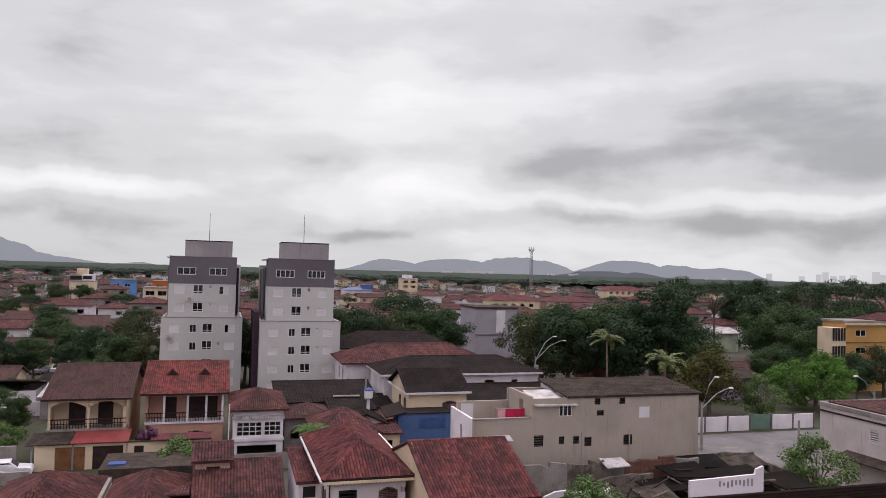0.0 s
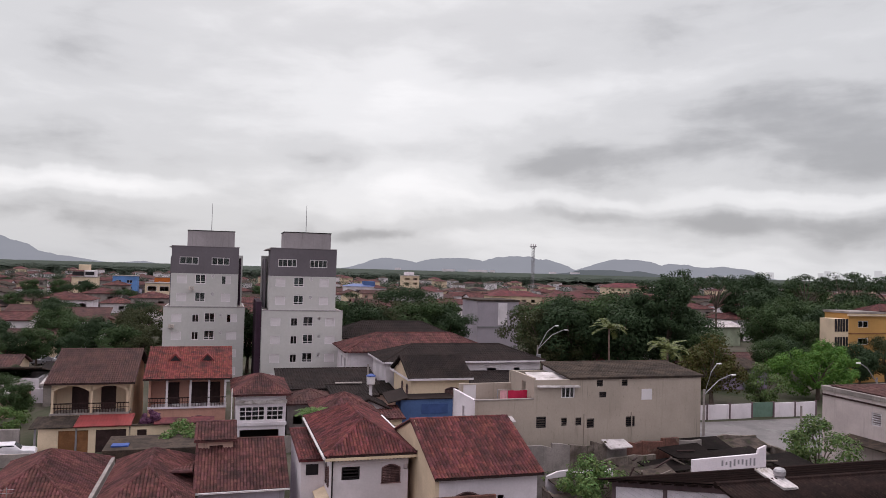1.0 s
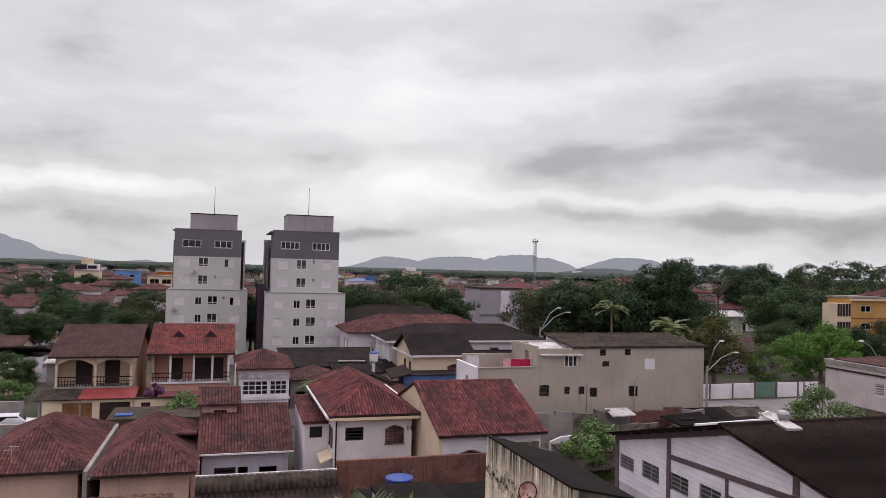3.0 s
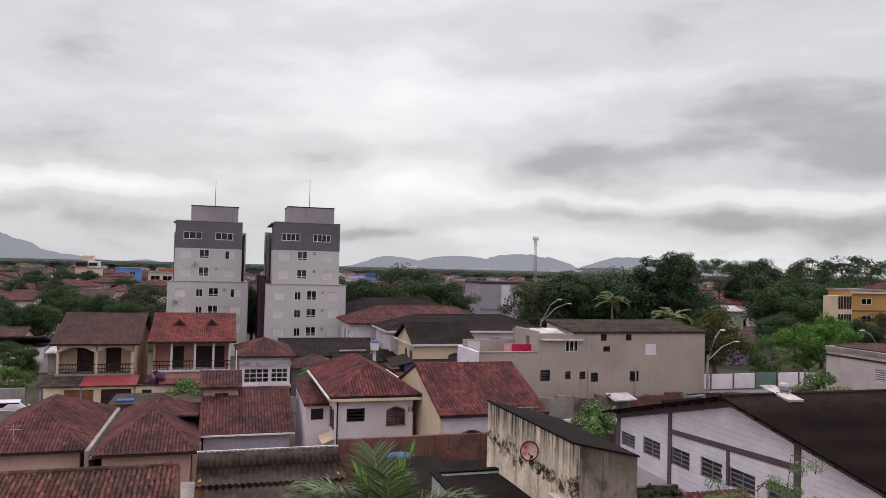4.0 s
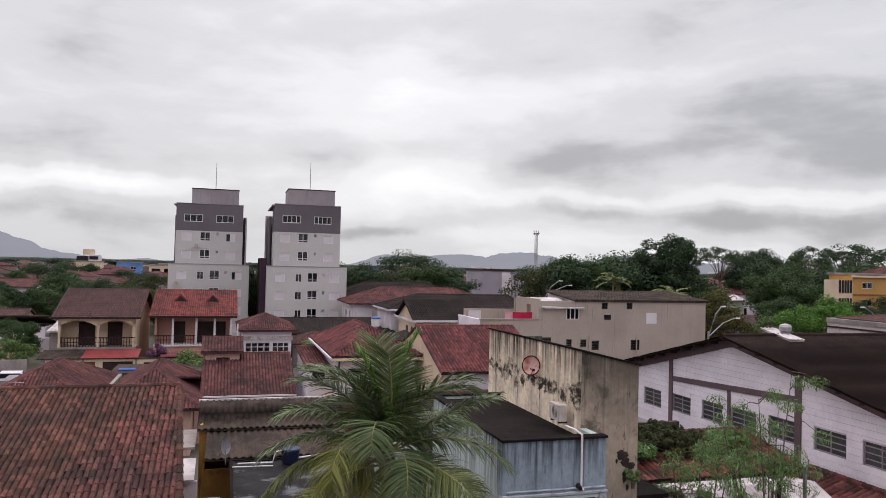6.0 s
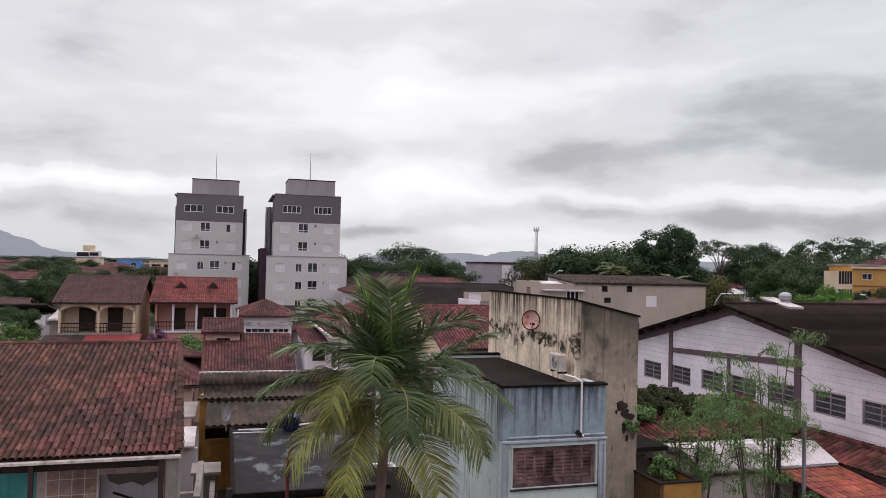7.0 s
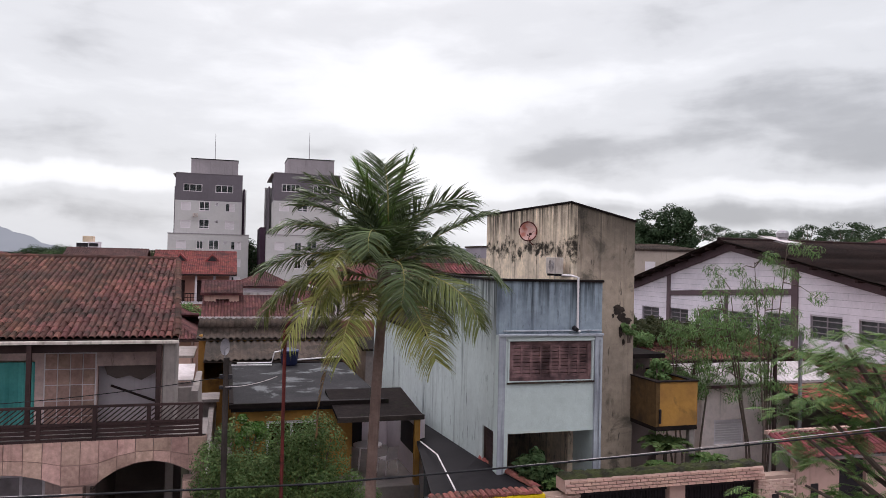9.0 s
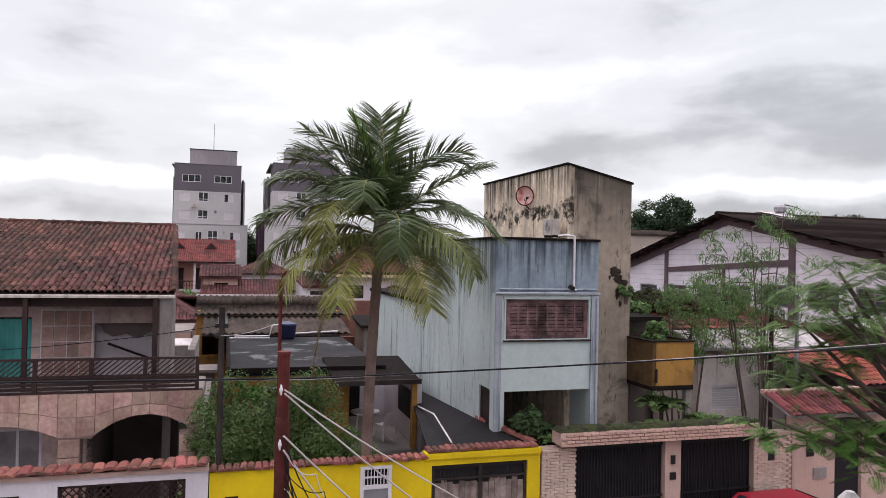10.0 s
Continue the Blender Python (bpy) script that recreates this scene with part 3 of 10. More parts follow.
# ---------------------------------------------------------------- mesh helpers
class Shape:
    """Collects the faces of one mesh."""

    def __init__(self):
        self.v, self.f = [], []

    def add(self, verts, faces):
        k = len(self.v)
        self.v.extend(tuple(p) for p in verts)
        self.f.extend(tuple(i + k for i in q) for q in faces)
        return self

    def box(self, x0, y0, z0, x1, y1, z1, c=0.0):
        """A box; c chamfers its long edges round the z axis and its top."""
        x0, x1, y0, y1, z0, z1 = min(x0, x1), max(x0, x1), min(y0, y1), max(y0, y1), min(z0, z1), max(z0, z1)
        if c <= 0 or c * 2.2 > min(x1 - x0, y1 - y0, z1 - z0):
            p = [(x, y, z) for z in (z0, z1) for y in (y0, y1) for x in (x0, x1)]
            return self.add(p, [(0, 2, 3, 1), (4, 5, 7, 6), (0, 1, 5, 4), (2, 6, 7, 3), (0, 4, 6, 2), (1, 3, 7, 5)])
        ring = [(x0 + c, y0), (x1 - c, y0), (x1, y0 + c), (x1, y1 - c), (x1 - c, y1), (x0 + c, y1), (x0, y1 - c), (x0, y0 + c)]
        mid = ((x0 + x1) / 2, (y0 + y1) / 2)
        inner = [(x + (c if x < mid[0] else -c) * 0.7, y + (c if y < mid[1] else -c) * 0.7) for x, y in ring]
        p = [(x, y, z0) for x, y in ring] + [(x, y, z1 - c) for x, y in ring] + [(x, y, z1) for x, y in inner]
        f = [tuple(range(7, -1, -1)), tuple(range(16, 24))]
        for k in (0, 8):
            f += [(k + i, k + (i + 1) % 8, k + 8 + (i + 1) % 8, k + 8 + i) for i in range(8)]
        return self.add(p, f)

    def prism(self, poly, axis, a, b):
        """A polygon pushed along x, y or z from a to b. poly: pairs of the other two coordinates."""
        def at(p, h):
            return {"x": (h, p[0], p[1]), "y": (p[0], h, p[1]), "z": (p[0], p[1], h)}[axis]
        n = len(poly)
        v = [at(p, a) for p in poly] + [at(p, b) for p in poly]
        return self.add(v, [tuple(range(n)), tuple(range(2 * n - 1, n - 1, -1))] + [(i, i + n, (i + 1) % n + n, (i + 1) % n) for i in range(n)])

    def tube(self, pts, radii, n=8, cap=True):
        """A round bar through points, with a radius at each."""
        pts = [Vector(p) for p in pts]
        if isinstance(radii, (int, float)):
            radii = [radii] * len(pts)
        rings = []
        for i, p in enumerate(pts):
            d = (pts[min(i + 1, len(pts) - 1)] - pts[max(i - 1, 0)]).normalized()
            a = d.cross(Vector((0, 0, 1)) if abs(d.z) < 0.9 else Vector((1, 0, 0))).normalized()
            b = d.cross(a)
            rings += [p + (a * math.cos(k * math.tau / n) + b * math.sin(k * math.tau / n)) * radii[i] for k in range(n)]
        f = [(i * n + k, i * n + (k + 1) % n, (i + 1) * n + (k + 1) % n, (i + 1) * n + k) for i in range(len(pts) - 1) for k in range(n)]
        if cap:
            f += [tuple(range(n - 1, -1, -1)), tuple(range((len(pts) - 1) * n, len(pts) * n))]
        return self.add(rings, f)

    def slab(self, quad, thick):
        """A flat panel: its upper corners, and a thickness downwards."""
        n = len(quad)
        v = [tuple(p) for p in quad] + [(p[0], p[1], p[2] - thick) for p in quad]
        return self.add(v, [tuple(range(n)), tuple(range(2 * n - 1, n - 1, -1))] + [(i, i + n, (i + 1) % n + n, (i + 1) % n) for i in range(n)])

    def mesh(self, name, mat):
        me = bpy.data.meshes.new(name)
        me.from_pydata(self.v, [], self.f)
        bm = bmesh.new()
        bm.from_mesh(me)
        bmesh.ops.recalc_face_normals(bm, faces=bm.faces)
        bm.to_mesh(me)
        bm.free()
        me.materials.append(mat)
        return me


def mesh_of(name, verts, quads, mat):
    """A large mesh of quads out of arrays."""
    me = bpy.data.meshes.new(name)
    verts, quads = np.asarray(verts, np.float32), np.asarray(quads, np.int32)
    me.vertices.add(len(verts))
    me.vertices.foreach_set("co", verts.ravel())
    me.loops.add(quads.size)
    me.loops.foreach_set("vertex_index", quads.ravel())
    me.polygons.add(len(quads))
    me.polygons.foreach_set("loop_start", np.arange(0, quads.size, 4, dtype=np.int32))
    me.polygons.foreach_set("loop_total", np.full(len(quads), 4, np.int32))
    me.update(calc_edges=True)
    me.materials.append(mat)
    return me


def thing(name, u, v, z=0.0, label="", category="", group="", kind="", turn=0.0):
    ob = new(name)
    ob.empty_display_size = 0.2
    ob.matrix_basis = GRID @ pose(u, v, z, 0, 0, turn)
    return tagged(ob, label, category, group, kind)


def part(name, shape, mat, parent, label="", kind="", m=None):
    data = shape.mesh(name, mat) if isinstance(shape, Shape) else shape
    ob = new(name, data)
    ob.parent = parent
    if m is not None:
        ob.matrix_basis = m
    return tagged(ob, label, kind=kind)


def single(name, shape, mat, u, v, z=0.0, label="", category="", group="", kind="", turn=0.0):
    ob = new(name, shape.mesh(name, mat) if isinstance(shape, Shape) else shape)
    ob.matrix_basis = GRID @ pose(u, v, z, 0, 0, turn)
    return tagged(ob, label, category, group, kind)


# ---------------------------------------------------------------- walls with openings
class Face:
    """One side of a building: s along it, o outwards from it, z up. side: f (towards -y), b, l (towards -x), r."""

    def __init__(self, side, w, d, x0=0.0, y0=0.0):
        self.side, self.w, self.d, self.x0, self.y0 = side, w, d, x0, y0

    def at(self, s, o, z):
        x0, y0 = self.x0, self.y0
        return {"f": (x0 + s, y0 - o, z), "b": (x0 + s, y0 + self.d + o, z), "l": (x0 - o, y0 + s, z), "r": (x0 + self.w + o, y0 + s, z)}[self.side]

    def box(self, shape, s0, s1, o0, o1, z0, z1, c=0.0):
        a, b = self.at(s0, o0, z0), self.at(s1, o1, z1)
        return shape.box(*a, *b, c)


def wall_with_holes(shape, face, s0, s1, z0, z1, thick, holes):
    """A wall with real openings (s, z, width, height): one connected shell, with reveals."""
    holes = [h for h in holes if h[0] < s1 and h[0] + h[2] > s0]
    ss = sorted({round(c, 4) for c in (s0, s1, *[h[0] for h in holes], *[h[0] + h[2] for h in holes]) if s0 - 1e-6 <= c <= s1 + 1e-6})
    zs = sorted({round(c, 4) for c in (z0, z1, *[h[1] for h in holes], *[h[1] + h[3] for h in holes]) if z0 - 1e-6 <= c <= z1 + 1e-6})
    solid = [[not any(h[0] < (a + b) / 2 < h[0] + h[2] and h[1] < (c + d) / 2 < h[1] + h[3] for h in holes) for c, d in zip(zs, zs[1:])] for a, b in zip(ss, ss[1:])]
    ids = {}

    def vid(i, k, o):
        if (i, k, o) not in ids:
            ids[i, k, o] = len(shape.v)
            shape.v.append(face.at(ss[i], -thick * o, zs[k]))
        return ids[i, k, o]
    n, m = len(ss) - 1, len(zs) - 1
    for i in range(n):
        for k in range(m):
            if not solid[i][k]:
                continue
            for o in (0, 1):
                shape.f.append((vid(i, k, o), vid(i + 1, k, o), vid(i + 1, k + 1, o), vid(i, k + 1, o)))
            for di, dk, a, b in ((-1, 0, (i, k), (i, k + 1)), (1, 0, (i + 1, k), (i + 1, k + 1)), (0, -1, (i, k), (i + 1, k)), (0, 1, (i, k + 1), (i + 1, k + 1))):
                x, y = i + di, k + dk
                if not (0 <= x < n and 0 <= y < m and solid[x][y]):
                    shape.f.append((vid(*a, 0), vid(*b, 0), vid(*b, 1), vid(*a, 1)))
    return shape


def window(parent, face, s, z, w, h, style="slide", frame=None, n=(2, 1), bar=0.085, glass=None):
    """A window in an opening of a wall: frame, leaves, panes or slats."""
    frame = frame or WINDOW_WHITE
    t = min(bar, w * 0.075)
    fr = Shape()
    for a, b, c, d in ((0, w, 0, t), (0, w, h - t, h), (0, t, t, h - t), (w - t, w, t, h - t)):
        face.box(fr, s + a, s + b, -0.12, -0.04, z + c, z + d)
    name = "door" if style == "door" else "window"
    if style == "roller":
        body = Shape()
        k = max(4, int(h / 0.09))
        pts = [(-0.1, z + t)]
        for i in range(k):
            c = z + t + (h - 2 * t) * i / k
            pts += [(-0.07, c + 0.004), (-0.06, c + (h - 2 * t) / k - 0.004)]
        pts.append((-0.1, z + h - t))
        q = len(pts)
        body.add([face.at(s + t, o, zz) for o, zz in pts] + [face.at(s + w - t, o, zz) for o, zz in pts], [tuple(range(q)), tuple(range(2 * q - 1, q - 1, -1))] + [(i, i + q, (i + 1) % q + q, (i + 1) % q) for i in range(q)])
        ob = part("window", fr, frame, parent)
        part("roller_shutter", body, ROLLER, ob, "closed white roller shutter")
        return ob
    if style in ("slide", "grid"):
        bars = []
        for i in range(1, n[0]):
            a = s + w * i / n[0]
            bars.append((a - t * 0.45, a + t * 0.45, -0.112, -0.043, z + t, z + h - t))
        for j in range(1, n[1]):
            a = z + h * j / n[1]
            bars.append((s + t, s + w - t, -0.11, -0.045, a - t * 0.4, a + t * 0.4))
        if not glass:
            for b in bars:
                face.box(fr, *b)
        ob = part("window", fr, frame, parent)
        for b in bars if glass else ():
            q = Shape()
            face.box(q, *b)
            part("glazing_bar", q, frame, ob)
        for i in range(n[0]):
            pane = Shape()
            face.box(pane, s + w * i / n[0] + t * 0.45, s + w * (i + 1) / n[0] - t * 0.45, -0.085, -0.075, z + t, z + h - t)
            part("pane", pane, glass or GLASS, ob)
        return ob
    if style in ("louvre", "vent", "door"):
        mat = SHUTTER_WOOD if style == "louvre" else (DARK_WOOD if style == "door" else frame)
        ob = part(name, fr, mat if style != "vent" else frame, parent)
        leaves = n[0]
        for i in range(leaves):
            leaf = Shape()
            a, b = s + t + (w - 2 * t) * i / leaves, s + t + (w - 2 * t) * (i + 1) / leaves
            q = 0.035 if style != "vent" else 0.0
            if q:
                for e in ((a, a + q), (b - q, b)):
                    face.box(leaf, *e, -0.09, -0.05, z + t, z + h - t)
                for e in ((z + t, z + t + q), (z + h - t - q, z + h - t), (z + h / 2 - q / 2, z + h / 2 + q / 2)):
                    face.box(leaf, a + q, b - q, -0.09, -0.05, *e)
            k = max(3, int((h - 2 * t) / (0.085 if style != "vent" else 0.16)))
            for j in range(k):
                c = z + t + (h - 2 * t) * (j + 0.5) / k
                hh = (h - 2 * t) / k * (0.42 if style != "vent" else 0.22)
                face.box(leaf, a + q, b - q, -0.08, -0.062, c - hh, c + hh)
            if style == "door":
                face.box(leaf, a + 0.01, b - 0.01, -0.1, -0.092, z + t, z + h - t)
            part("leaf" if style != "vent" else "louvre", leaf, mat, ob)
        return ob
    return part("window_frame", fr, frame, parent)


def arch_shutter(parent, face, s, z, w, h, rise, mat=None, leaves=2):
    """Wooden shutters under a segmental arch, in a proud frame."""
    mat = mat or DARK_WOOD
    arc = [(s + w * k / 10, z + h - rise + rise * math.sin(math.pi * k / 10)) for k in range(11)]

    def outline(shape, pts, o0, o1):
        n = len(pts)
        v = [face.at(a, o0, b) for a, b in pts] + [face.at(a, o1, b) for a, b in pts]
        shape.add(v, [tuple(range(n)), tuple(range(2 * n - 1, n - 1, -1))] + [(i, i + n, (i + 1) % n + n, (i + 1) % n) for i in range(n)])
    body = Shape()
    outline(body, [(s, z), (s + w, z)] + arc[::-1], 0.0, 0.02)
    ob = part("window", body, mat, parent, "dark arched timber window")
    rim = Shape()
    for (a, b), (c, d) in zip(arc, arc[1:]):
        outline(rim, [(a, b - 0.06), (c, d - 0.06), (c, d + 0.02), (a, b + 0.02)], 0.02, 0.05)
    for e in ((s, s + 0.06), (s + w - 0.06, s + w)):
        face.box(rim, *e, 0.02, 0.05, z, z + h - rise)
    face.box(rim, s - 0.05, s + w + 0.05, 0.02, 0.07, z - 0.05, z)
    part("frame", rim, SHUTTER_WOOD, ob)
    for i in range(leaves):
        leaf = Shape()
        a, b = s + 0.08 + (w - 0.16) * i / leaves, s + 0.08 + (w - 0.16) * (i + 1) / leaves - 0.03
        for j in range(int((h - rise) / 0.1)):
            face.box(leaf, a, b, 0.02, 0.035, z + 0.05 + j * 0.1, z + 0.11 + j * 0.1)
        part("leaf", leaf, SHUTTER_WOOD, ob)
    return ob


# ---------------------------------------------------------------- tiled roofs
def tile_rows(O, e, up, W, D, a=0.0, b=0.0, tw=0.2, tl=0.42, amp=0.062, fine=True, seed=1):
    """Verts and quads of the tiles of one roof plane. O: eave's left end; e: along the eave; up: up the slope; at d metres up the
    plane spans from a*d to W-b*d. Returns a list of (place, verts, quads), one for each tile."""
    rng = random.Random(seed)
    O, e, up = Vector(O), Vector(e).normalized(), Vector(up).normalized()
    nrm = e.cross(up).normalized()
    prof = [(-0.5, 0.0), (-0.3, 0.75), (0.0, 1.0), (0.3, 0.75), (0.5, 0.0)] if fine else [(-0.5, 0.0), (-0.2, 0.9), (0.2, 0.9), (0.5, 0.0)]
    n = len(prof)
    quads = [(i, i + 1, n + i + 1, n + i) for i in range(n - 1)] + [(0, n - 1, n - 2, 1)] if not fine else [(i, i + 1, n + i + 1, n + i) for i in range(n - 1)]
    out = []
    cols = max(1, int(W / tw))
    tw = W / cols
    for c in range(cols):
        s = (c + 0.5) * tw
        dm = min(D, s / a if a > 1e-6 else D, (W - s) / b if b > 1e-6 else D)
        rows = int(math.ceil(dm / tl))
        for r in range(rows):
            d0, d1 = r * tl - 0.02, min((r + 1) * tl + 0.05, dm + 0.06)
            if d1 - d0 < 0.08:
                continue
            js, jz = rng.uniform(-0.012, 0.012), rng.uniform(0, 0.008)
            v = [O + e * (s + js + p * tw * 1.04) + up * d0 + nrm * (q * amp + (0.014 if tw > 0.15 else 0.007) + jz) for p, q in prof]
            v += [O + e * (s + js * 0.3 + p * tw * (0.9 if tw > 0.15 else 0.97)) + up * d1 + nrm * (q * amp * (0.92 if tw > 0.15 else 0.98) + 0.004) for p, q in prof]
            out.append((O + e * s + up * d0, v, quads))
    return out


def tiles_mesh(name, tiles, mat):
    s = Shape()
    for _, v, q in tiles:
        k = len(s.v)
        s.v.extend(tuple(p) for p in v)
        s.f.extend(tuple(i + k for i in f) for f in q)
    me = bpy.data.meshes.new(name)
    me.from_pydata(s.v, [], s.f)
    me.materials.append(mat)
    return me


def cap_tiles(p0, p1, r=0.13, length=0.36):
    """Half-round ridge or hip tiles from p0 to p1, each one an island of its own."""
    p0, p1 = Vector(p0), Vector(p1)
    d = p1 - p0
    n = max(1, int(d.length / length))
    a = d.cross(Vector((0, 0, 1))).normalized()
    upv = a.cross(d).normalized()
    out = []
    for i in range(n):
        q0, q1 = p0 + d * (i / n) - d.normalized() * 0.04, p0 + d * ((i + 1) / n)
        v = []
        for q, rr in ((q0, r * 1.12), (q1, r * 0.95)):
            v += [q + a * math.cos(math.pi * k / 5) * rr + upv * (math.sin(math.pi * k / 5) * rr - 0.02) for k in range(6)]
        out.append((q0, v, [(k, k + 1, k + 7, k + 6) for k in range(5)]))
    return out


def roof(parent, x0, y0, w, d, z, rise, kind, mat, over=0.45, tw=0.2, tl=0.42, fine=True, seed=1, ridge_mat=None, fascia=None, thick=0.12, hip=None):
    """A tiled roof over the rectangle. kind: 'gx' gable with its ridge along x, 'gy' along y, 'hx' / 'hy' hipped, 'px' one slope rising to +y,
    'mx' one slope rising to -y."""
    x0, y0, w, d = x0 - over, y0 - over, w + 2 * over, d + 2 * over
    x1, y1, zr = x0 + w, y0 + d, z + rise
    body, planes, caps = Shape(), [], []
    if kind in ("gx", "hx"):
        ym, h = (y0 + y1) / 2, d / 2
        sl = math.hypot(h, rise)
        k = (h if hip is None else hip) if kind == "hx" else 0.0
        k = min(k, w / 2)
        a = k / sl
        A, B = (x0 + k, ym, zr), (x1 - k, ym, zr)
        planes += [((x0, y0, z), (1, 0, 0), (0, h, rise), w, sl, a, a), ((x1, y1, z), (-1, 0, 0), (0, -h, rise), w, sl, a, a)]
        body.slab([(x0, y0, z), (x1, y0, z), B, A], thick)
        body.slab([(x1, y1, z), (x0, y1, z), A, B], thick)
        caps.append((A, B))
        if k:
            sk = math.hypot(k, rise)
            planes += [((x0, y1, z), (0, -1, 0), (k, 0, rise), d, sk, h / sk, h / sk), ((x1, y0, z), (0, 1, 0), (-k, 0, rise), d, sk, h / sk, h / sk)]
            body.slab([(x0, y1, z), (x0, y0, z), A], thick)
            body.slab([(x1, y0, z), (x1, y1, z), B], thick)
            caps += [((x0, y0, z), A), ((x0, y1, z), A), ((x1, y0, z), B), ((x1, y1, z), B)]
        else:
            for xx in (x0 + 0.1, x1 - 0.1):
                caps += [((xx, y0, z), (xx, ym, zr)), ((xx, y1, z), (xx, ym, zr))]
    elif kind in ("gy", "hy"):
        xm, h = (x0 + x1) / 2, w / 2
        sl = math.hypot(h, rise)
        k = (h if hip is None else hip) if kind == "hy" else 0.0
        k = min(k, d / 2)
        a = k / sl
        A, B = (xm, y0 + k, zr), (xm, y1 - k, zr)
        planes += [((x0, y1, z), (0, -1, 0), (h, 0, rise), d, sl, a, a), ((x1, y0, z), (0, 1, 0), (-h, 0, rise), d, sl, a, a)]
        body.slab([(x0, y1, z), (x0, y0, z), A, B], thick)
        body.slab([(x1, y0, z), (x1, y1, z), B, A], thick)
        caps.append((A, B))
        if k:
            sk = math.hypot(k, rise)
            planes += [((x0, y0, z), (1, 0, 0), (0, k, rise), w, sk, h / sk, h / sk), ((x1, y1, z), (-1, 0, 0), (0, -k, rise), w, sk, h / sk, h / sk)]
            body.slab([(x0, y0, z), (x1, y0, z), A], thick)
            body.slab([(x1, y1, z), (x0, y1, z), B], thick)
            caps += [((x0, y0, z), A), ((x1, y0, z), A), ((x0, y1, z), B), ((x1, y1, z), B)]
        else:
            for yy in (y0 + 0.1, y1 - 0.1):
                caps += [((x0, yy, z), (xm, yy, zr)), ((x1, yy, z), (xm, yy, zr))]
    elif kind == "px":
        planes.append(((x0, y0, z), (1, 0, 0), (0, d, rise), w, math.hypot(d, rise), 0, 0))
        body.slab([(x0, y0, z), (x1, y0, z), (x1, y1, zr), (x0, y1, zr)], thick)
        caps.append(((x0, y1, zr), (x1, y1, zr)))
    elif kind == "mx":
        planes.append(((x1, y1, z), (-1, 0, 0), (0, -d, rise), w, math.hypot(d, rise), 0, 0))
        body.slab([(x1, y1, z), (x0, y1, z), (x0, y0, zr), (x1, y0, zr)], thick)
        caps.append(((x0, y0, zr), (x1, y0, zr)))
    ob = part("roof", body, mat if fascia is WHITE else (fascia or mat), parent)
    if fascia is WHITE:
        for a, b, c, e in ((x0, y0 - 0.03, x1, y0), (x0 - 0.03, y0, x0, y1), (x1, y0, x1 + 0.03, y1)):
            part("fascia_board", Shape().box(a, b, z - 0.2, c, e, z + 0.03), WHITE, ob, "white eave board")
    tiles = []
    for i, (O, e, up, W, D, a, b) in enumerate(planes):
        tiles += tile_rows(O, e, up, W, D, a, b, tw, tl, 0.082 if fine else 0.07, fine, seed * 17 + i)
    part("roof_tiles", tiles_mesh("roof_tiles", tiles, mat), mat, ob, kind="stuff")
    ct = []
    for p, q in caps:
        ct += cap_tiles(p, q, 0.13 if fine else 0.14)
    part("ridge_tiles", tiles_mesh("ridge_tiles", ct, ridge_mat or mat), ridge_mat or mat, ob, kind="stuff")
    return ob


def corrugated(parent, quad, mat, pitch=0.18, amp=0.025, thick=0.012, name="roof", label=""):
    """A sheet roof with waves running from the edge quad[0]-quad[1] to quad[3]-quad[2]."""
    a, b, c, d = (Vector(p) for p in quad)
    n = max(2, int((b - a).length / pitch))
    nrm = (b - a).cross(d - a).normalized()
    if nrm.z < 0:
        nrm.negate()
    m = 4
    k = max(1, int((d - a).length / 1.6))
    v, f = [], []
    cols = n * m + 1
    for j in range(k):
        for e in (0, 1):
            t = (j + e * 1.03) / k
            for i in range(cols):
                s = i / (cols - 1)
                p = a.lerp(b, s).lerp(d.lerp(c, s), min(t, 1.0)) + nrm * (math.sin(i * math.tau / m) * amp + (0.016 if not e else 0.0) + 0.01)
                v.append(p)
        o = j * 2 * cols
        for q in ((o, o - cols) if j else (o,)):
            f += [(q + i, q + i + 1, q + cols + i + 1, q + cols + i) for i in range(cols - 1)]
    me = bpy.data.meshes.new(name)
    me.from_pydata([tuple(p) for p in v], [], f)
    me.materials.append(mat)
    for p in me.polygons:
        p.use_smooth = True
    ob = part(name, me, mat, parent, label)
    under = Shape().slab([tuple(p - nrm * (amp + 0.005)) for p in (a, b, c, d)], 0.03)
    part("roof_deck", under, mat, ob)
    return ob


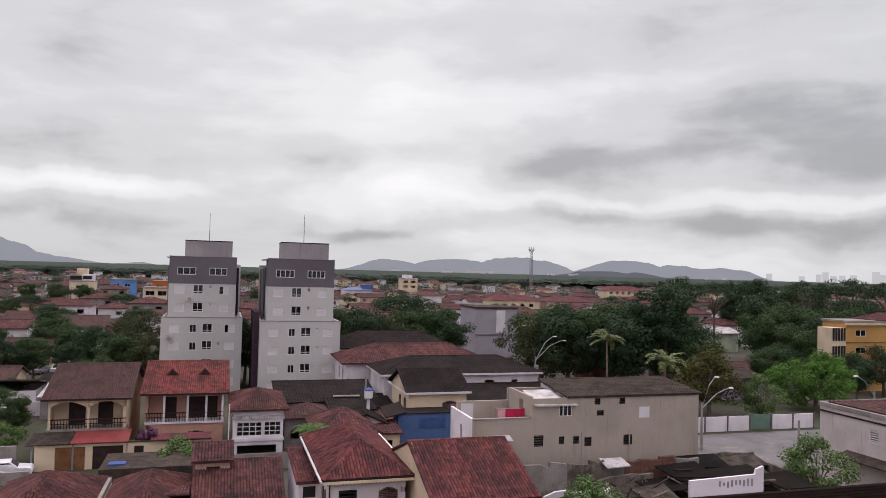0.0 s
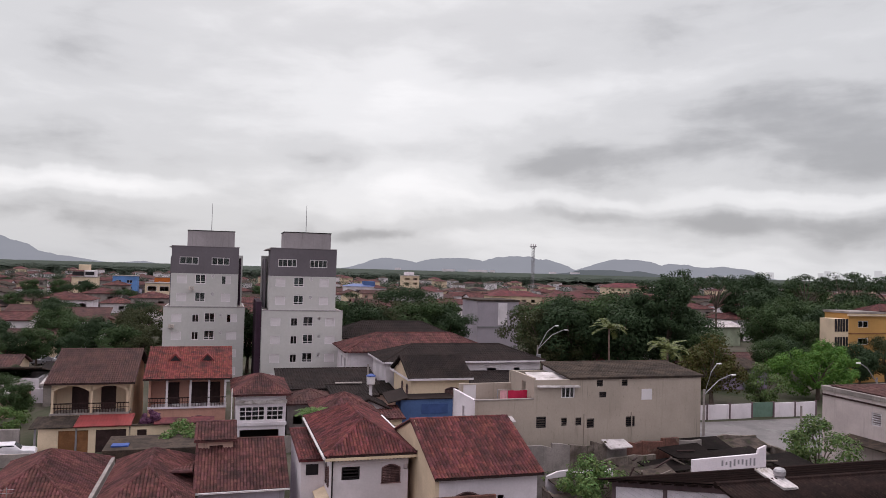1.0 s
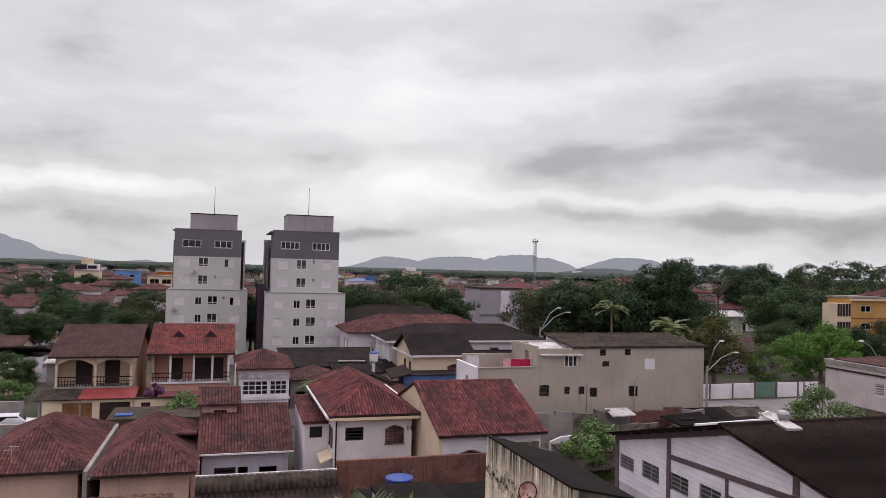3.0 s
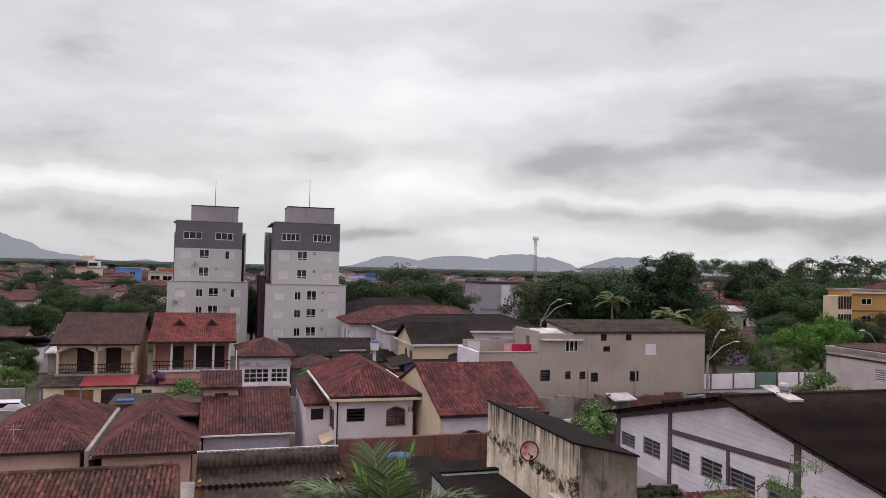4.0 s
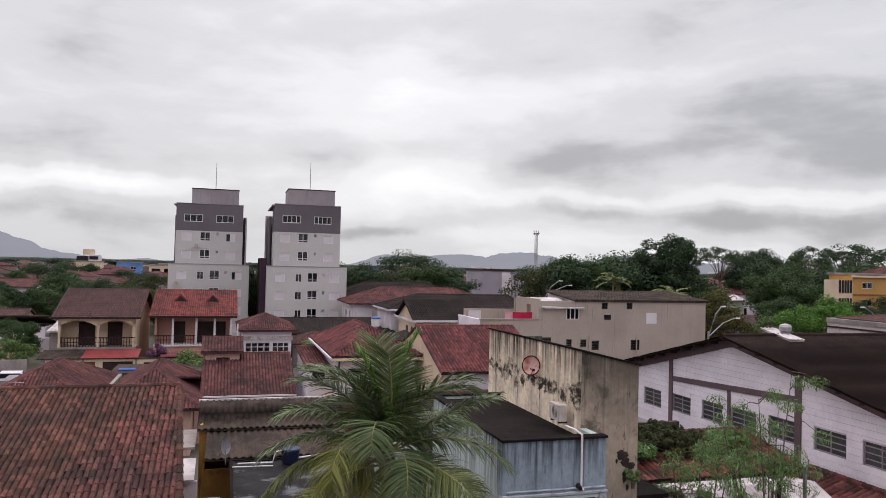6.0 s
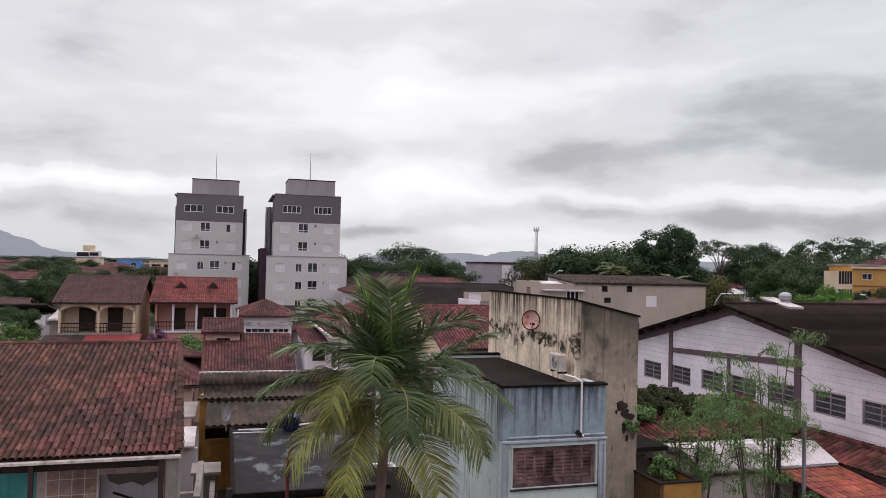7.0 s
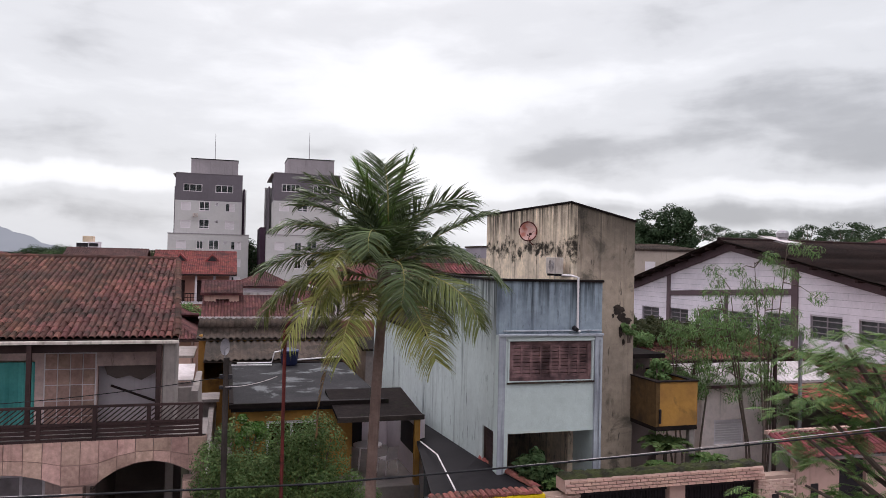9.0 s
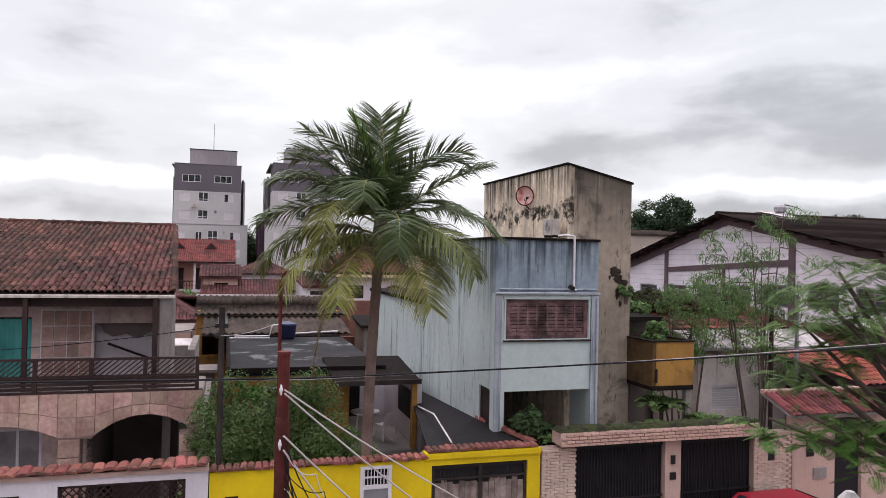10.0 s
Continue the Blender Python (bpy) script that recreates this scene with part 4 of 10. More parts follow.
def house(name, u, v, w, d, h, label, wall=None, roof_mat=None, kind="hx", rise=1.6, over=0.5, openings=(), group="", fine=True, seed=1, turn=0.0,
          z=0.0, fascia=None, tw=0.2, tl=0.42, hip=None, thick=0.2, skip=""):
    """A plain house on a rectangle: four walls with openings (side, s, z, w, h, style, n), a tiled roof."""
    wall = wall or WHITE
    t = thing(name, u, v, z, label, "house", group, turn=turn)
    for side, length in (("f", w), ("b", w), ("l", d), ("r", d)):
        if side in skip:
            continue
        fc = Face(side, w, d)
        holes = [o[1:5] for o in openings if o[0] == side and o[5] != "arch"]
        s0, s1 = (0, length) if side in "fb" else (thick, length - thick)
        part("wall", wall_with_holes(Shape(), fc, s0, s1, 0, h, thick, holes), wall, t)
        for o in openings:
            if o[0] != side:
                continue
            st, n = o[5], (o[6] if len(o) > 6 else (2, 1))
            fr = o[7] if len(o) > 7 else None
            if st == "arch":
                arch_shutter(t, fc, *o[1:5], 0.22)
            elif st != "void":
                window(t, fc, *o[1:5], st, fr, n)
    if kind in ("gx", "gy"):
        if kind == "gx":
            for xx in (0, w - thick):
                part("gable", Shape().prism([(0, h), (d, h), (d / 2, h + rise * (d / (d + 2 * over)))], "x", xx, xx + thick), wall, t)
        else:
            for yy in (0, d - thick):
                part("gable", Shape().prism([(0, h), (w, h), (w / 2, h + rise * (w / (w + 2 * over)))], "y", yy, yy + thick), wall, t)
    if kind:
        roof(t, 0, 0, w, d, h, rise, kind, roof_mat or TILE_OLD, over, tw, tl, fine, seed, fascia=fascia, hip=hip)
    part("floor", Shape().box(0.05, 0.05, 0.0, w - 0.05, d - 0.05, 0.05), PLASTER_DARK, t)
    return t


# ---------------------------------------------------------------- plants
def leaf_quads(rng, centres, radii, per, size, droop=0.2, aspect=0.55):
    """Arrays of rhombic leaves scattered through the clumps."""
    n = len(centres) * per
    c = np.repeat(np.asarray(centres, float), per, 0)
    r = np.repeat(np.asarray(radii, float), per, 0)
    d = rng.normal(size=(n, 3))
    d /= np.linalg.norm(d, axis=1)[:, None]
    rad = rng.uniform(0.35, 1.0, n) ** 0.55
    p = c + d * r * rad[:, None]
    # most leaves face outwards and up from their clump
    up = d * 0.9 + rng.normal(size=(n, 3)) * 0.38 + (0, 0, 0.55)
    up /= np.linalg.norm(up, axis=1)[:, None]
    ax = rng.normal(size=(n, 3))
    ax[:, 2] -= droop * 2.0
    ax -= up * (ax * up).sum(1)[:, None]
    ax /= np.linalg.norm(ax, axis=1)[:, None]
    side = np.cross(ax, up)
    side /= np.linalg.norm(side, axis=1)[:, None] + 1e-9
    ln = size * rng.uniform(0.6, 1.3, n)[:, None]
    wd = ln * aspect * 0.5
    nr = np.cross(side, ax)
    v = np.stack([p - ax * ln * 0.5, p + side * wd + nr * ln * 0.08, p + ax * ln * 0.5, p - side * wd + nr * ln * 0.08], 1).reshape(-1, 3)
    return v, np.arange(4 * n).reshape(-1, 4)


def tree_meshes(seed, height, radius, crown_h, clumps, per, leaf, mat, trunk_r=0.22, spread=0.55, flat=False, droop=0.2, clump_k=0.36):
    """Trunk with limbs, and a crown of leafy clumps with gaps. Returns (trunk mesh, crown mesh)."""
    rng = np.random.default_rng(seed)
    base = height - crown_h
    cen, rad = [], []
    for i in range(clumps):
        while True:
            p = rng.uniform(-1, 1, 3)
            q = np.linalg.norm(p)
            if 0.25 < q < 1 and (not flat or p[2] > -0.3):
                break
        p = p / q * q ** spread
        k = 1.0 + 0.24 * math.sin(3 * math.atan2(p[1], p[0]) + seed) + rng.uniform(-0.2, 0.2)
        cen.append((p[0] * radius * 0.8 * k, p[1] * radius * 0.8 * k, base + crown_h * (0.5 + 0.42 * p[2] + 0.07 * math.sin(2.3 * p[0] * 2 + seed) + rng.uniform(-0.05, 0.05))))
        rr = radius * clump_k * rng.uniform(0.6, 1.15)
        rad.append((rr, rr, rr * (0.5 if flat else 0.72)))
    v, q = leaf_quads(rng, cen, rad, per, leaf, droop)
    crown = mesh_of("crown", v, q, mat)
    s = Shape()
    lean = rng.uniform(-0.25, 0.25, 2)
    fork = max(base * 0.8, height * 0.25)
    s.tube([(0, 0, -0.1), (lean[0] * 0.5, lean[1] * 0.4, fork * 0.5), (lean[0], lean[1], fork)], [trunk_r * 1.3, trunk_r, trunk_r * 0.8], 8)
    for c in sorted(cen, key=lambda k: k[2])[::max(1, len(cen) // 11)]:
        mid = (lean[0] + (c[0] - lean[0]) * 0.45, lean[1] + (c[1] - lean[1]) * 0.45, fork + (c[2] - fork) * 0.6)
        s.tube([(lean[0], lean[1], fork - 0.1), mid, c], [trunk_r * 0.55, trunk_r * 0.34, trunk_r * 0.1], 5, False)
    return s.mesh("trunk", BARK), crown


def plant(name, meshes, x, y, z=0.0, label="", category="tree", group="", turn=0.0, scale=1.0):
    """A tree in world coordinates from a pair of meshes."""
    t = new(name)
    t.matrix_basis = pose(x, y, z, 0, 0, turn) @ Matrix.Diagonal((scale, scale, scale, 1))
    tagged(t, label, category, group)
    part("trunk", meshes[0], BARK, t)
    part("crown", meshes[1], LEAF, t)
    return t


def shrub(name, u, v, z, radii, clumps, per, leaf, mat, label, seed, category="shrub"):
    rng = np.random.default_rng(seed)
    cen, rad = [], []
    for _ in range(clumps):
        p = rng.normal(size=3)
        p = p / np.linalg.norm(p) * rng.uniform(0.3, 0.85)
        cen.append((p[0] * radii[0], p[1] * radii[1], radii[2] * (1 + p[2] * 0.9)))
        k = rng.uniform(0.28, 0.45)
        rad.append([k * min(radii)] * 3)
    vv, q = leaf_quads(rng, cen, rad, per, leaf)
    t = thing(name, u, v, z, label, category)
    part("foliage", mesh_of("foliage", vv, q, mat), mat, t)
    s = Shape()
    for c in cen[::3]:
        s.tube([(c[0] * 0.15, c[1] * 0.15, -0.05), (c[0] * 0.6, c[1] * 0.6, c[2] * 0.6), c], [0.035, 0.025, 0.01], 5, False)
    part("stems", s, BARK, t)
    return t


# ---------------------------------------------------------------- ground
def ground_sheet():
    s = Shape()
    xs = [-4200, -1500, -500, -200, -60, 0, 60, 200, 500, 1500, 4200]
    ys = [-120, -20, 40, 120, 260, 600, 1300, 2600, 4400]
    for y in ys:
        for x in xs:
            s.v.append((x, y, 0.0))
    n = len(xs)
    for j in range(len(ys) - 1):
        for i in range(n - 1):
            s.f.append((j * n + i, j * n + i + 1, (j + 1) * n + i + 1, (j + 1) * n + i))
    ob = new("ground", s.mesh("ground", GROUND))
    return tagged(ob, "bare earth and scrub between the houses", "ground", kind="structure")


ground_sheet()
single("road", Shape().box(-60, 4.5, -0.1, 80, 11.5, 0.02), ASPHALT, 0, 0, 0, "grey asphalt street in front of the walls", "road", kind="structure")
single("pavement", Shape().box(-60, 11.5, -0.1, 80, 14.1, 0.14, 0.02), PAVING, 0, 0, 0, "concrete pavement with a raised kerb", "pavement", kind="structure")


# ---------------------------------------------------------------- house with the stone-clad balcony
def stone_panels(parent, face, s0, s1, z0, z1, o, cols, rows, seed, arch=None):
    """Cladding slabs with open joints on a wall."""
    rng = random.Random(seed)
    w, h = (s1 - s0) / cols, (z1 - z0) / rows
    for i in range(cols):
        for j in range(rows):
            a, b, c, d = s0 + i * w, s0 + (i + 1) * w, z0 + j * h, z0 + (j + 1) * h
            p = Shape()
            face.box(p, a + 0.012, b - 0.012, o, o + 0.018 + rng.uniform(0, 0.012), c + 0.012, d - 0.012, 0.006)
            part("stone_slab", p, STONE, parent)


def near_house():
    W, D, X0 = 12.0, 12.2, -12.9
    t = thing("balcony_house", X0, 17.4, 0, "two-storey house with clay tile roof and stone-clad balcony", "house")
    # local x runs from 0 to 12 (the open end), local y from the ground-floor front
    f = Face("f", W, D)
    low = wall_with_holes(Shape(), f, 0, 10.4, 0, 2.95, 0.2, [(8.0, 0.9, 1.42, 1.9)])
    part("wall", low, FACADE_DIM, t)
    part("curtain", curtain(8.05, 9.38, 0.24, 0.95, 2.75), CONCRETE, t, "pale curtain behind the ground floor window")
    part("wall", wall_with_holes(Shape(), Face("l", W, D), 0.0, D, 0, 5.65, 0.2, []), CONCRETE, t)
    # the open end stands a little out of square
    part("wall", Shape().prism([(11.75, 1.1), (11.93, 1.1), (11.3, 12.0), (11.1, 12.0)], "z", 0, 5.65), CONCRETE, t)
    part("wall", wall_with_holes(Shape(), Face("b", W, D), 0, W - 0.9, 0, 5.65, 0.2, [(2, 3.6, 1.2, 1.2), (8, 3.6, 1.2, 1.2)]), CREAM, t)
    window(t, f, 8.0, 0.9, 1.42, 1.9, "slide", WINDOW_WHITE, (3, 2), 0.06, NET_CURTAIN)
    # back of the carport behind the arch, its shade put into the dark plaster tone
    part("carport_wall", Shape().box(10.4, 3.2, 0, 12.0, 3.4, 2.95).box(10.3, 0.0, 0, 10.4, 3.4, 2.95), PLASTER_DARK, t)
    # upper facade, set back behind the balcony
    g = Face("f", W, 0, 0, 0.95)
    up = wall_with_holes(Shape(), g, 0, W - 0.15, 3.1, 5.7, 0.18, [(7.4, 3.1, 1.55, 2.0), (10.25, 3.1, 1.3, 1.85)])
    part("wall", up, FACADE_DIM, t)
    part("room_wall", Shape().box(9.7, 1.5, 3.1, 11.75, 1.65, 5.6), WHITE, t, "pale inner wall of the open room")
    part("curtain", curtain(7.42, 8.93, 1.06, 3.15, 5.05), CURTAIN, t, "teal curtain drawn across the doorway")
    part("tile_bed", Shape().box(9.13, 0.944, 3.1, 10.22, 0.95, 5.27), PVC, t, "pale joints between the tiles")
    stone_panels(t, g, 9.15, 10.2, 3.1, 5.25, 0.006, 4, 6, 3)
    # torn ceiling board hanging in the open room
    b = Shape()
    b.prism([(10.2, 5.25), (11.5, 5.3), (11.45, 4.72), (11.15, 4.55), (10.9, 4.66), (10.6, 4.6), (10.4, 4.7)], "y", 1.28, 1.31)
    part("ceiling_board", b, PLASTER_DARK, t, "torn sagging ceiling board")
    b = Shape().tube([(10.5, 1.22, 4.45), (11.5, 1.22, 4.05)], 0.03, 5)
    part("beam", b, DARK_WOOD, t)
    # balcony slab with its arched, stone-clad apron
    part("balcony_slab", Shape().box(0, -0.85, 3.5, 12.72, 1.0, 3.66, 0.02), CONCRETE, t)
    apron = Shape()
    pts = [(0, 3.66), (12.72, 3.66), (12.72, 2.98)]
    x0, x1 = 10.52, 12.62
    arc = [(x1 + (x0 - x1) * k / 12, 2.72 + 0.46 * math.sin(math.pi * k / 12) ** 0.8) for k in range(13)]
    x2, x3 = 9.9, 7.6
    arc2 = [(x2 + (x3 - x2) * k / 12, 2.74 + 0.30 * math.sin(math.pi * k / 12) ** 0.8) for k in range(13)]
    apron.prism(pts + arc + arc2 + [(7.0, 2.74), (0, 2.74)], "y", -0.85, -0.68)
    part("balcony_apron", apron, STONE_JOINT, t)
    rng = random.Random(5)
    n = 36
    for i in range(n):
        a, b_ = 0.02 + 12.68 * i / n, 0.02 + 12.68 * (i + 1) / n

        def under(x):
            if x0 < x < x1:
                return 2.72 + 0.46 * max(0.0, math.sin(math.pi * (x - x0) / (x1 - x0))) ** 0.8
            if x3 < x < x2:
                return 2.74 + 0.30 * max(0.0, math.sin(math.pi * (x - x3) / (x2 - x3))) ** 0.8
            return 2.74 if x < 12.62 else 2.98
        for lo, hi in ((0.0, 0.46), (0.46, 1.0)):
            za, zb = under(a + 0.01), under(b_ - 0.01)
            q = Shape()
            k = rng.uniform(0, 0.012)
            pa = [(a + 0.008, za + (3.66 - za) * lo + 0.008), (b_ - 0.008, zb + (3.66 - zb) * lo + 0.008), (b_ - 0.008, zb + (3.66 - zb) * hi - 0.008), (a + 0.008, za + (3.66 - za) * hi - 0.008)]
            q.prism(pa, "y", -0.85, -0.860 - k)
            part("stone_slab", q, STONE, t)
    # columns under the balcony
    for xx, ww in ((10.1, 0.42), (12.4, 0.32), (6.9, 0.5)):
        part("column", Shape().box(xx - ww / 2, -0.84, 0, xx + ww / 2, -0.5, 2.75), STONE_JOINT, t)
        stone_panels(t, Face("f", W, 0, 0, -0.84), xx - ww / 2, xx + ww / 2, 1.2, 2.72, 0.0, 1, 4, 8)
    # railing: lattice above, slats below
    thing_part_rail(t)
    # posts that carry the eave
    part("post", Shape().box(11.62, -0.5, 3.66, 11.72, -0.4, 5.6), DARK_WOOD, t)
    part("eave_board", Shape().box(0, -0.3, 5.42, 11.7, -0.26, 5.66), DARK_WOOD, t, "dark timber board under the eave")
    part("post", Shape().box(9.1, -0.5, 3.66, 9.19, -0.41, 5.6), DARK_WOOD, t)
    part("post", Shape().box(6.2, -0.5, 3.66, 6.3, -0.4, 5.6), DARK_WOOD, t)
    part("pier", Shape().box(11.75, -0.45, 3.66, 12.0, 0.95, 5.68, 0.02), CONCRETE, t, "flaking pale render pier")
    part("end_wall", Shape().box(12.3, 1.0, 2.2, 12.45, 4.2, 4.3).box(12.0, 0.95, 3.66, 12.3, 1.1, 4.4), CONCRETE, t)
    return t


def curtain(x0, x1, y, z0, z1):
    s = Shape()
    n = 40
    for i in range(n + 1):
        x = x0 + (x1 - x0) * i / n
        o = 0.035 * math.sin(i * 1.25) + 0.02 * math.sin(i * 0.53)
        s.v += [(x, y + o, z0), (x, y + o * 0.6, z1)]
    s.f += [(2 * i, 2 * i + 2, 2 * i + 3, 2 * i + 1) for i in range(n)]
    return s


def thing_part_rail(t):
    x0, x1, y = 0.0, 12.58, -0.82
    frame = Shape()
    for z in (3.68, 4.0, 4.36):
        frame.box(x0, y - 0.03, z - 0.025, x1, y + 0.03, z + 0.025)
    rail = part("railing", frame, DARK_WOOD, t, "dark timber railing with lattice and slats")
    n = 12
    for i in range(n + 1):
        xx = x1 - i * (x1 - x0) / n
        part("baluster", Shape().box(xx - 0.04, y - 0.036, 3.66, xx + 0.04, y + 0.036, 4.38), DARK_WOOD, rail)
    slat = Shape().box(x0, y - 0.012, -0.032, x1, y + 0.012, 0.032).mesh("slat", DARK_WOOD)
    for k in range(3):
        part("slat", slat, DARK_WOOD, rail, m=pose(0, 0, 3.765 + k * 0.085))
    lat = Shape()
    w = (x1 - x0) / n
    for i in range(n):
        a = x1 - (i + 1) * w + 0.05
        k = 8
        for j in range(-3, k):
            p, q = a + (w - 0.1) * j / k, a + (w - 0.1) * (j + 3) / k
            lo, hi = max(p, a), min(q, a + w - 0.1)
            if hi - lo < 0.02:
                continue
            z0 = 4.03 + 0.3 * (lo - p) / (q - p)
            z1 = 4.03 + 0.3 * (hi - p) / (q - p)
            lat.add([(lo, y + 0.008, z0 - 0.016), (hi, y + 0.008, z1 - 0.016), (hi, y + 0.008, z1 + 0.016), (lo, y + 0.008, z0 + 0.016)], [(0, 1, 2, 3)])
            lat.add([(lo, y - 0.008, z0 - 0.016), (hi, y - 0.008, z1 - 0.016), (hi, y - 0.008, z1 + 0.016), (lo, y - 0.008, z0 + 0.016)], [(3, 2, 1, 0)])
    part("lattice", lat, DARK_WOOD, rail)
    return rail


def near_roof(t):
    """Gable roof with clay pan tiles; the ones the camera passes nearest are pieces of their own."""
    y0, z0, ym, zr, y2 = -0.4, 5.72, 6.0, 7.37, 12.6
    x0, x1 = -0.6, 12.05
    body = Shape()
    xr, xb = x1 - 0.42, x1 - 0.85
    body.slab([(x0, y0, z0), (x1, y0, z0), (xr, ym, zr), (x0, ym, zr)], 0.1)
    body.slab([(xb, y2, z0), (x0, y2, z0), (x0, ym, zr), (xr, ym, zr)], 0.1)
    r = part("roof", body, DARK_WOOD, t)
    D = math.hypot(ym - y0, zr - z0)
    front = tile_rows((x0, y0 - 0.04, z0), (1, 0, 0), (0, ym - y0, zr - z0), x1 - x0, D, 0, 0.42 / D, 0.138, 0.31, 0.07, True, 4)
    back = tile_rows((xb, y2, z0), (-1, 0, 0), (0, ym - y2, zr - z0), xb - x0, math.hypot(y2 - ym, zr - z0), 0, 0, 0.3, 0.6, 0.06, False, 5)
    front.sort(key=lambda q: -q[0].x + 0.35 * q[0].y)
    loose, rest = front[:300], front[300:]
    rng = random.Random(2)
    proto = None
    for p, v, q in loose:
        if proto is None:
            s = Shape().add([w - p for w in v], q)
            # give the single tile its thickness
            k = len(s.v)
            nrm = Vector((0, -(zr - z0), ym - y0)).normalized() * 0.016
            s.add([Vector(w) - nrm for w in s.v[:k]], [tuple(reversed(f)) for f in q])
            s.f += [(i + 1, i, k + i, k + i + 1) for i in range(4)]
            proto = s.mesh("tile", TILE_NEAR)
        part("tile", proto, TILE_NEAR, r, m=pose(p.x + rng.uniform(-0.012, 0.012), p.y, p.z + rng.uniform(0, 0.012), 0, rng.uniform(-1, 1), rng.uniform(-1.2, 1.2)))
    part("roof_tiles", tiles_mesh("roof_tiles", rest + back, TILE_NEAR), TILE_NEAR, r, kind="stuff")
    caps = cap_tiles((x0, ym, zr + 0.04), (xr, ym, zr + 0.04), 0.11) + cap_tiles((x1 - 0.02, y0, z0 + 0.03), (xr - 0.02, ym, zr + 0.03), 0.1, 0.36)
    part("ridge_tiles", tiles_mesh("ridge_tiles", caps, TILE_NEAR), TILE_NEAR, r, kind="stuff")
    g = Shape()
    g.box(x0, y0 - 0.13, z0 - 0.10, x1 + 0.02, y0 - 0.03, z0 - 0.03, 0.02)
    part("gutter", g, DIRTY_WHITE, t, "pale dirty gutter along the eave")
    g = [(11.9, 0.3, 5.65), (11.3, 12.0, 5.65), (11.58, 6.0, 7.24)]
    part("gable", Shape().add(g + [(x - 0.18, y, z) for x, y, z in g], [(0, 1, 2), (5, 4, 3), (0, 3, 4, 1), (1, 4, 5, 2), (2, 5, 3, 0)]), CONCRETE, t)


nh = near_house()
near_roof(nh)


# ---------------------------------------------------------------- pale blue house and the raw render block behind it
def blue_house():
    W, D = 2.71, 15.0
    t = thing("pale_blue_house", 6.34, 16.06, 0, "pale blue rendered house with black mould streaks and brown shutters", "house")
    f = Face("f", W, D)
    front = wall_with_holes(Shape(), f, 0, W, 0, 5.82, 0.2, [(0.28, 4.72, 2.17, 0.95), (0.27, 0.0, 2.24, 3.48)])
    part("wall", front, BLUE_WALL, t)
    part("upper_wall", wall_with_holes(Shape(), f, 0, W, 5.82, 7.1, 0.2, []), BLUE_BAND, t, "darker blue-grey band with mould runs")
    part("wall", wall_with_holes(Shape(), Face("l", W, D), 0.2, 6.0, 0, 7.1, 0.2, [(0.25, 0.6, 0.75, 2.9)]), BLUE_SIDE, t)
    part("wall", wall_with_holes(Shape(), Face("l", W, D), 6.0, D, 0, 5.2, 0.2, []), BLUE_SIDE, t)
    part("wall", Shape().box(W - 0.2, 0.2, 0, W, 1.04, 7.1), BLUE_WALL, t)
    part("wall", Shape().box(0.2, 6.0, 5.2, 2.2, 6.2, 7.1).box(0.2, 14.8, 0, W, 15.0, 5.2), BLUE_WALL, t)
    # garage inside: shade comes partly from the plaster's dark colour
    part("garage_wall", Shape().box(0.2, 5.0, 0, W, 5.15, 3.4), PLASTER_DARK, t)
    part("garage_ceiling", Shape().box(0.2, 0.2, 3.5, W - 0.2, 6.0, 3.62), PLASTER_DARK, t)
    # parapet coping and the band above the window
    part("coping", Shape().box(-0.05, -0.05, 7.1, W + 0.03, 0.22, 7.16, 0.015).box(-0.05, 0.22, 7.1, 0.22, 6.2, 7.16, 0.015).box(0.22, 5.98, 7.1, 2.25, 6.24, 7.16, 0.015), SLAB_BROWN, t, "black mouldy coping")
    part("ledge", Shape().box(-0.02, -0.09, 5.80, W + 0.02, 0.0, 5.85, 0.012), BLUE_TRIM, t, "narrow mouldy ledge")
    part("ledge", Shape().box(0.1, -0.05, 5.91, W - 0.02, 0.0, 5.94, 0.012), BLUE_TRIM, t, "narrow mouldy ledge")
    part("pilaster", Shape().box(0.0, -0.05, 0.0, 0.16, 0.0, 5.78), BLUE_TRIM, t)
    part("pilaster", Shape().box(W - 0.2, -0.06, 0.0, W, 0.0, 5.78), BLUE_TRIM, t)
    fr = Shape()
    f.box(fr, 0.2, 2.53, 0.0, 0.035, 5.68, 5.75)
    f.box(fr, 0.235, 0.275, 0.0, 0.02, 4.70, 5.68)
    f.box(fr, 2.455, 2.495, 0.0, 0.02, 4.70, 5.68)
    part("window_surround", fr, BLUE_WALL, t)
    sl = Shape()
    f.box(sl, 0.22, 2.51, 0.0, 0.05, 4.66, 4.70)
    part("window_sill", sl, GRIME, t, "dark mouldy sill")
    window(t, f, 0.28, 4.72, 2.17, 0.95, "louvre", SHUTTER_WOOD, (8, 1))
    window(t, Face("l", W, D), 0.25, 0.6, 0.75, 2.9, "door", DARK_WOOD, (1, 1))
    r = Shape().slab([(0.2, 0.2, 6.96), (W - 0.1, 0.2, 6.96), (2.2, 6.1, 7.02), (0.2, 6.1, 7.02)], 0.15)
    r.slab([(-0.1, 6.2, 5.25), (W, 6.2, 5.25), (W, 15.1, 5.25), (-0.1, 15.1, 5.25)], 0.12)
    part("flat_roof", r, SLAB_BROWN, t, "dark mouldy flat roof")
    part("drain_pipe", Shape().tube([(1.98, 0.75, 7.25), (2.02, 0.3, 7.25), (2.0, -0.09, 7.22), (2.0, -0.09, 5.95), (2.06, -0.12, 5.9)], 0.028, 8), PVC, t, "white plastic drain pipe")
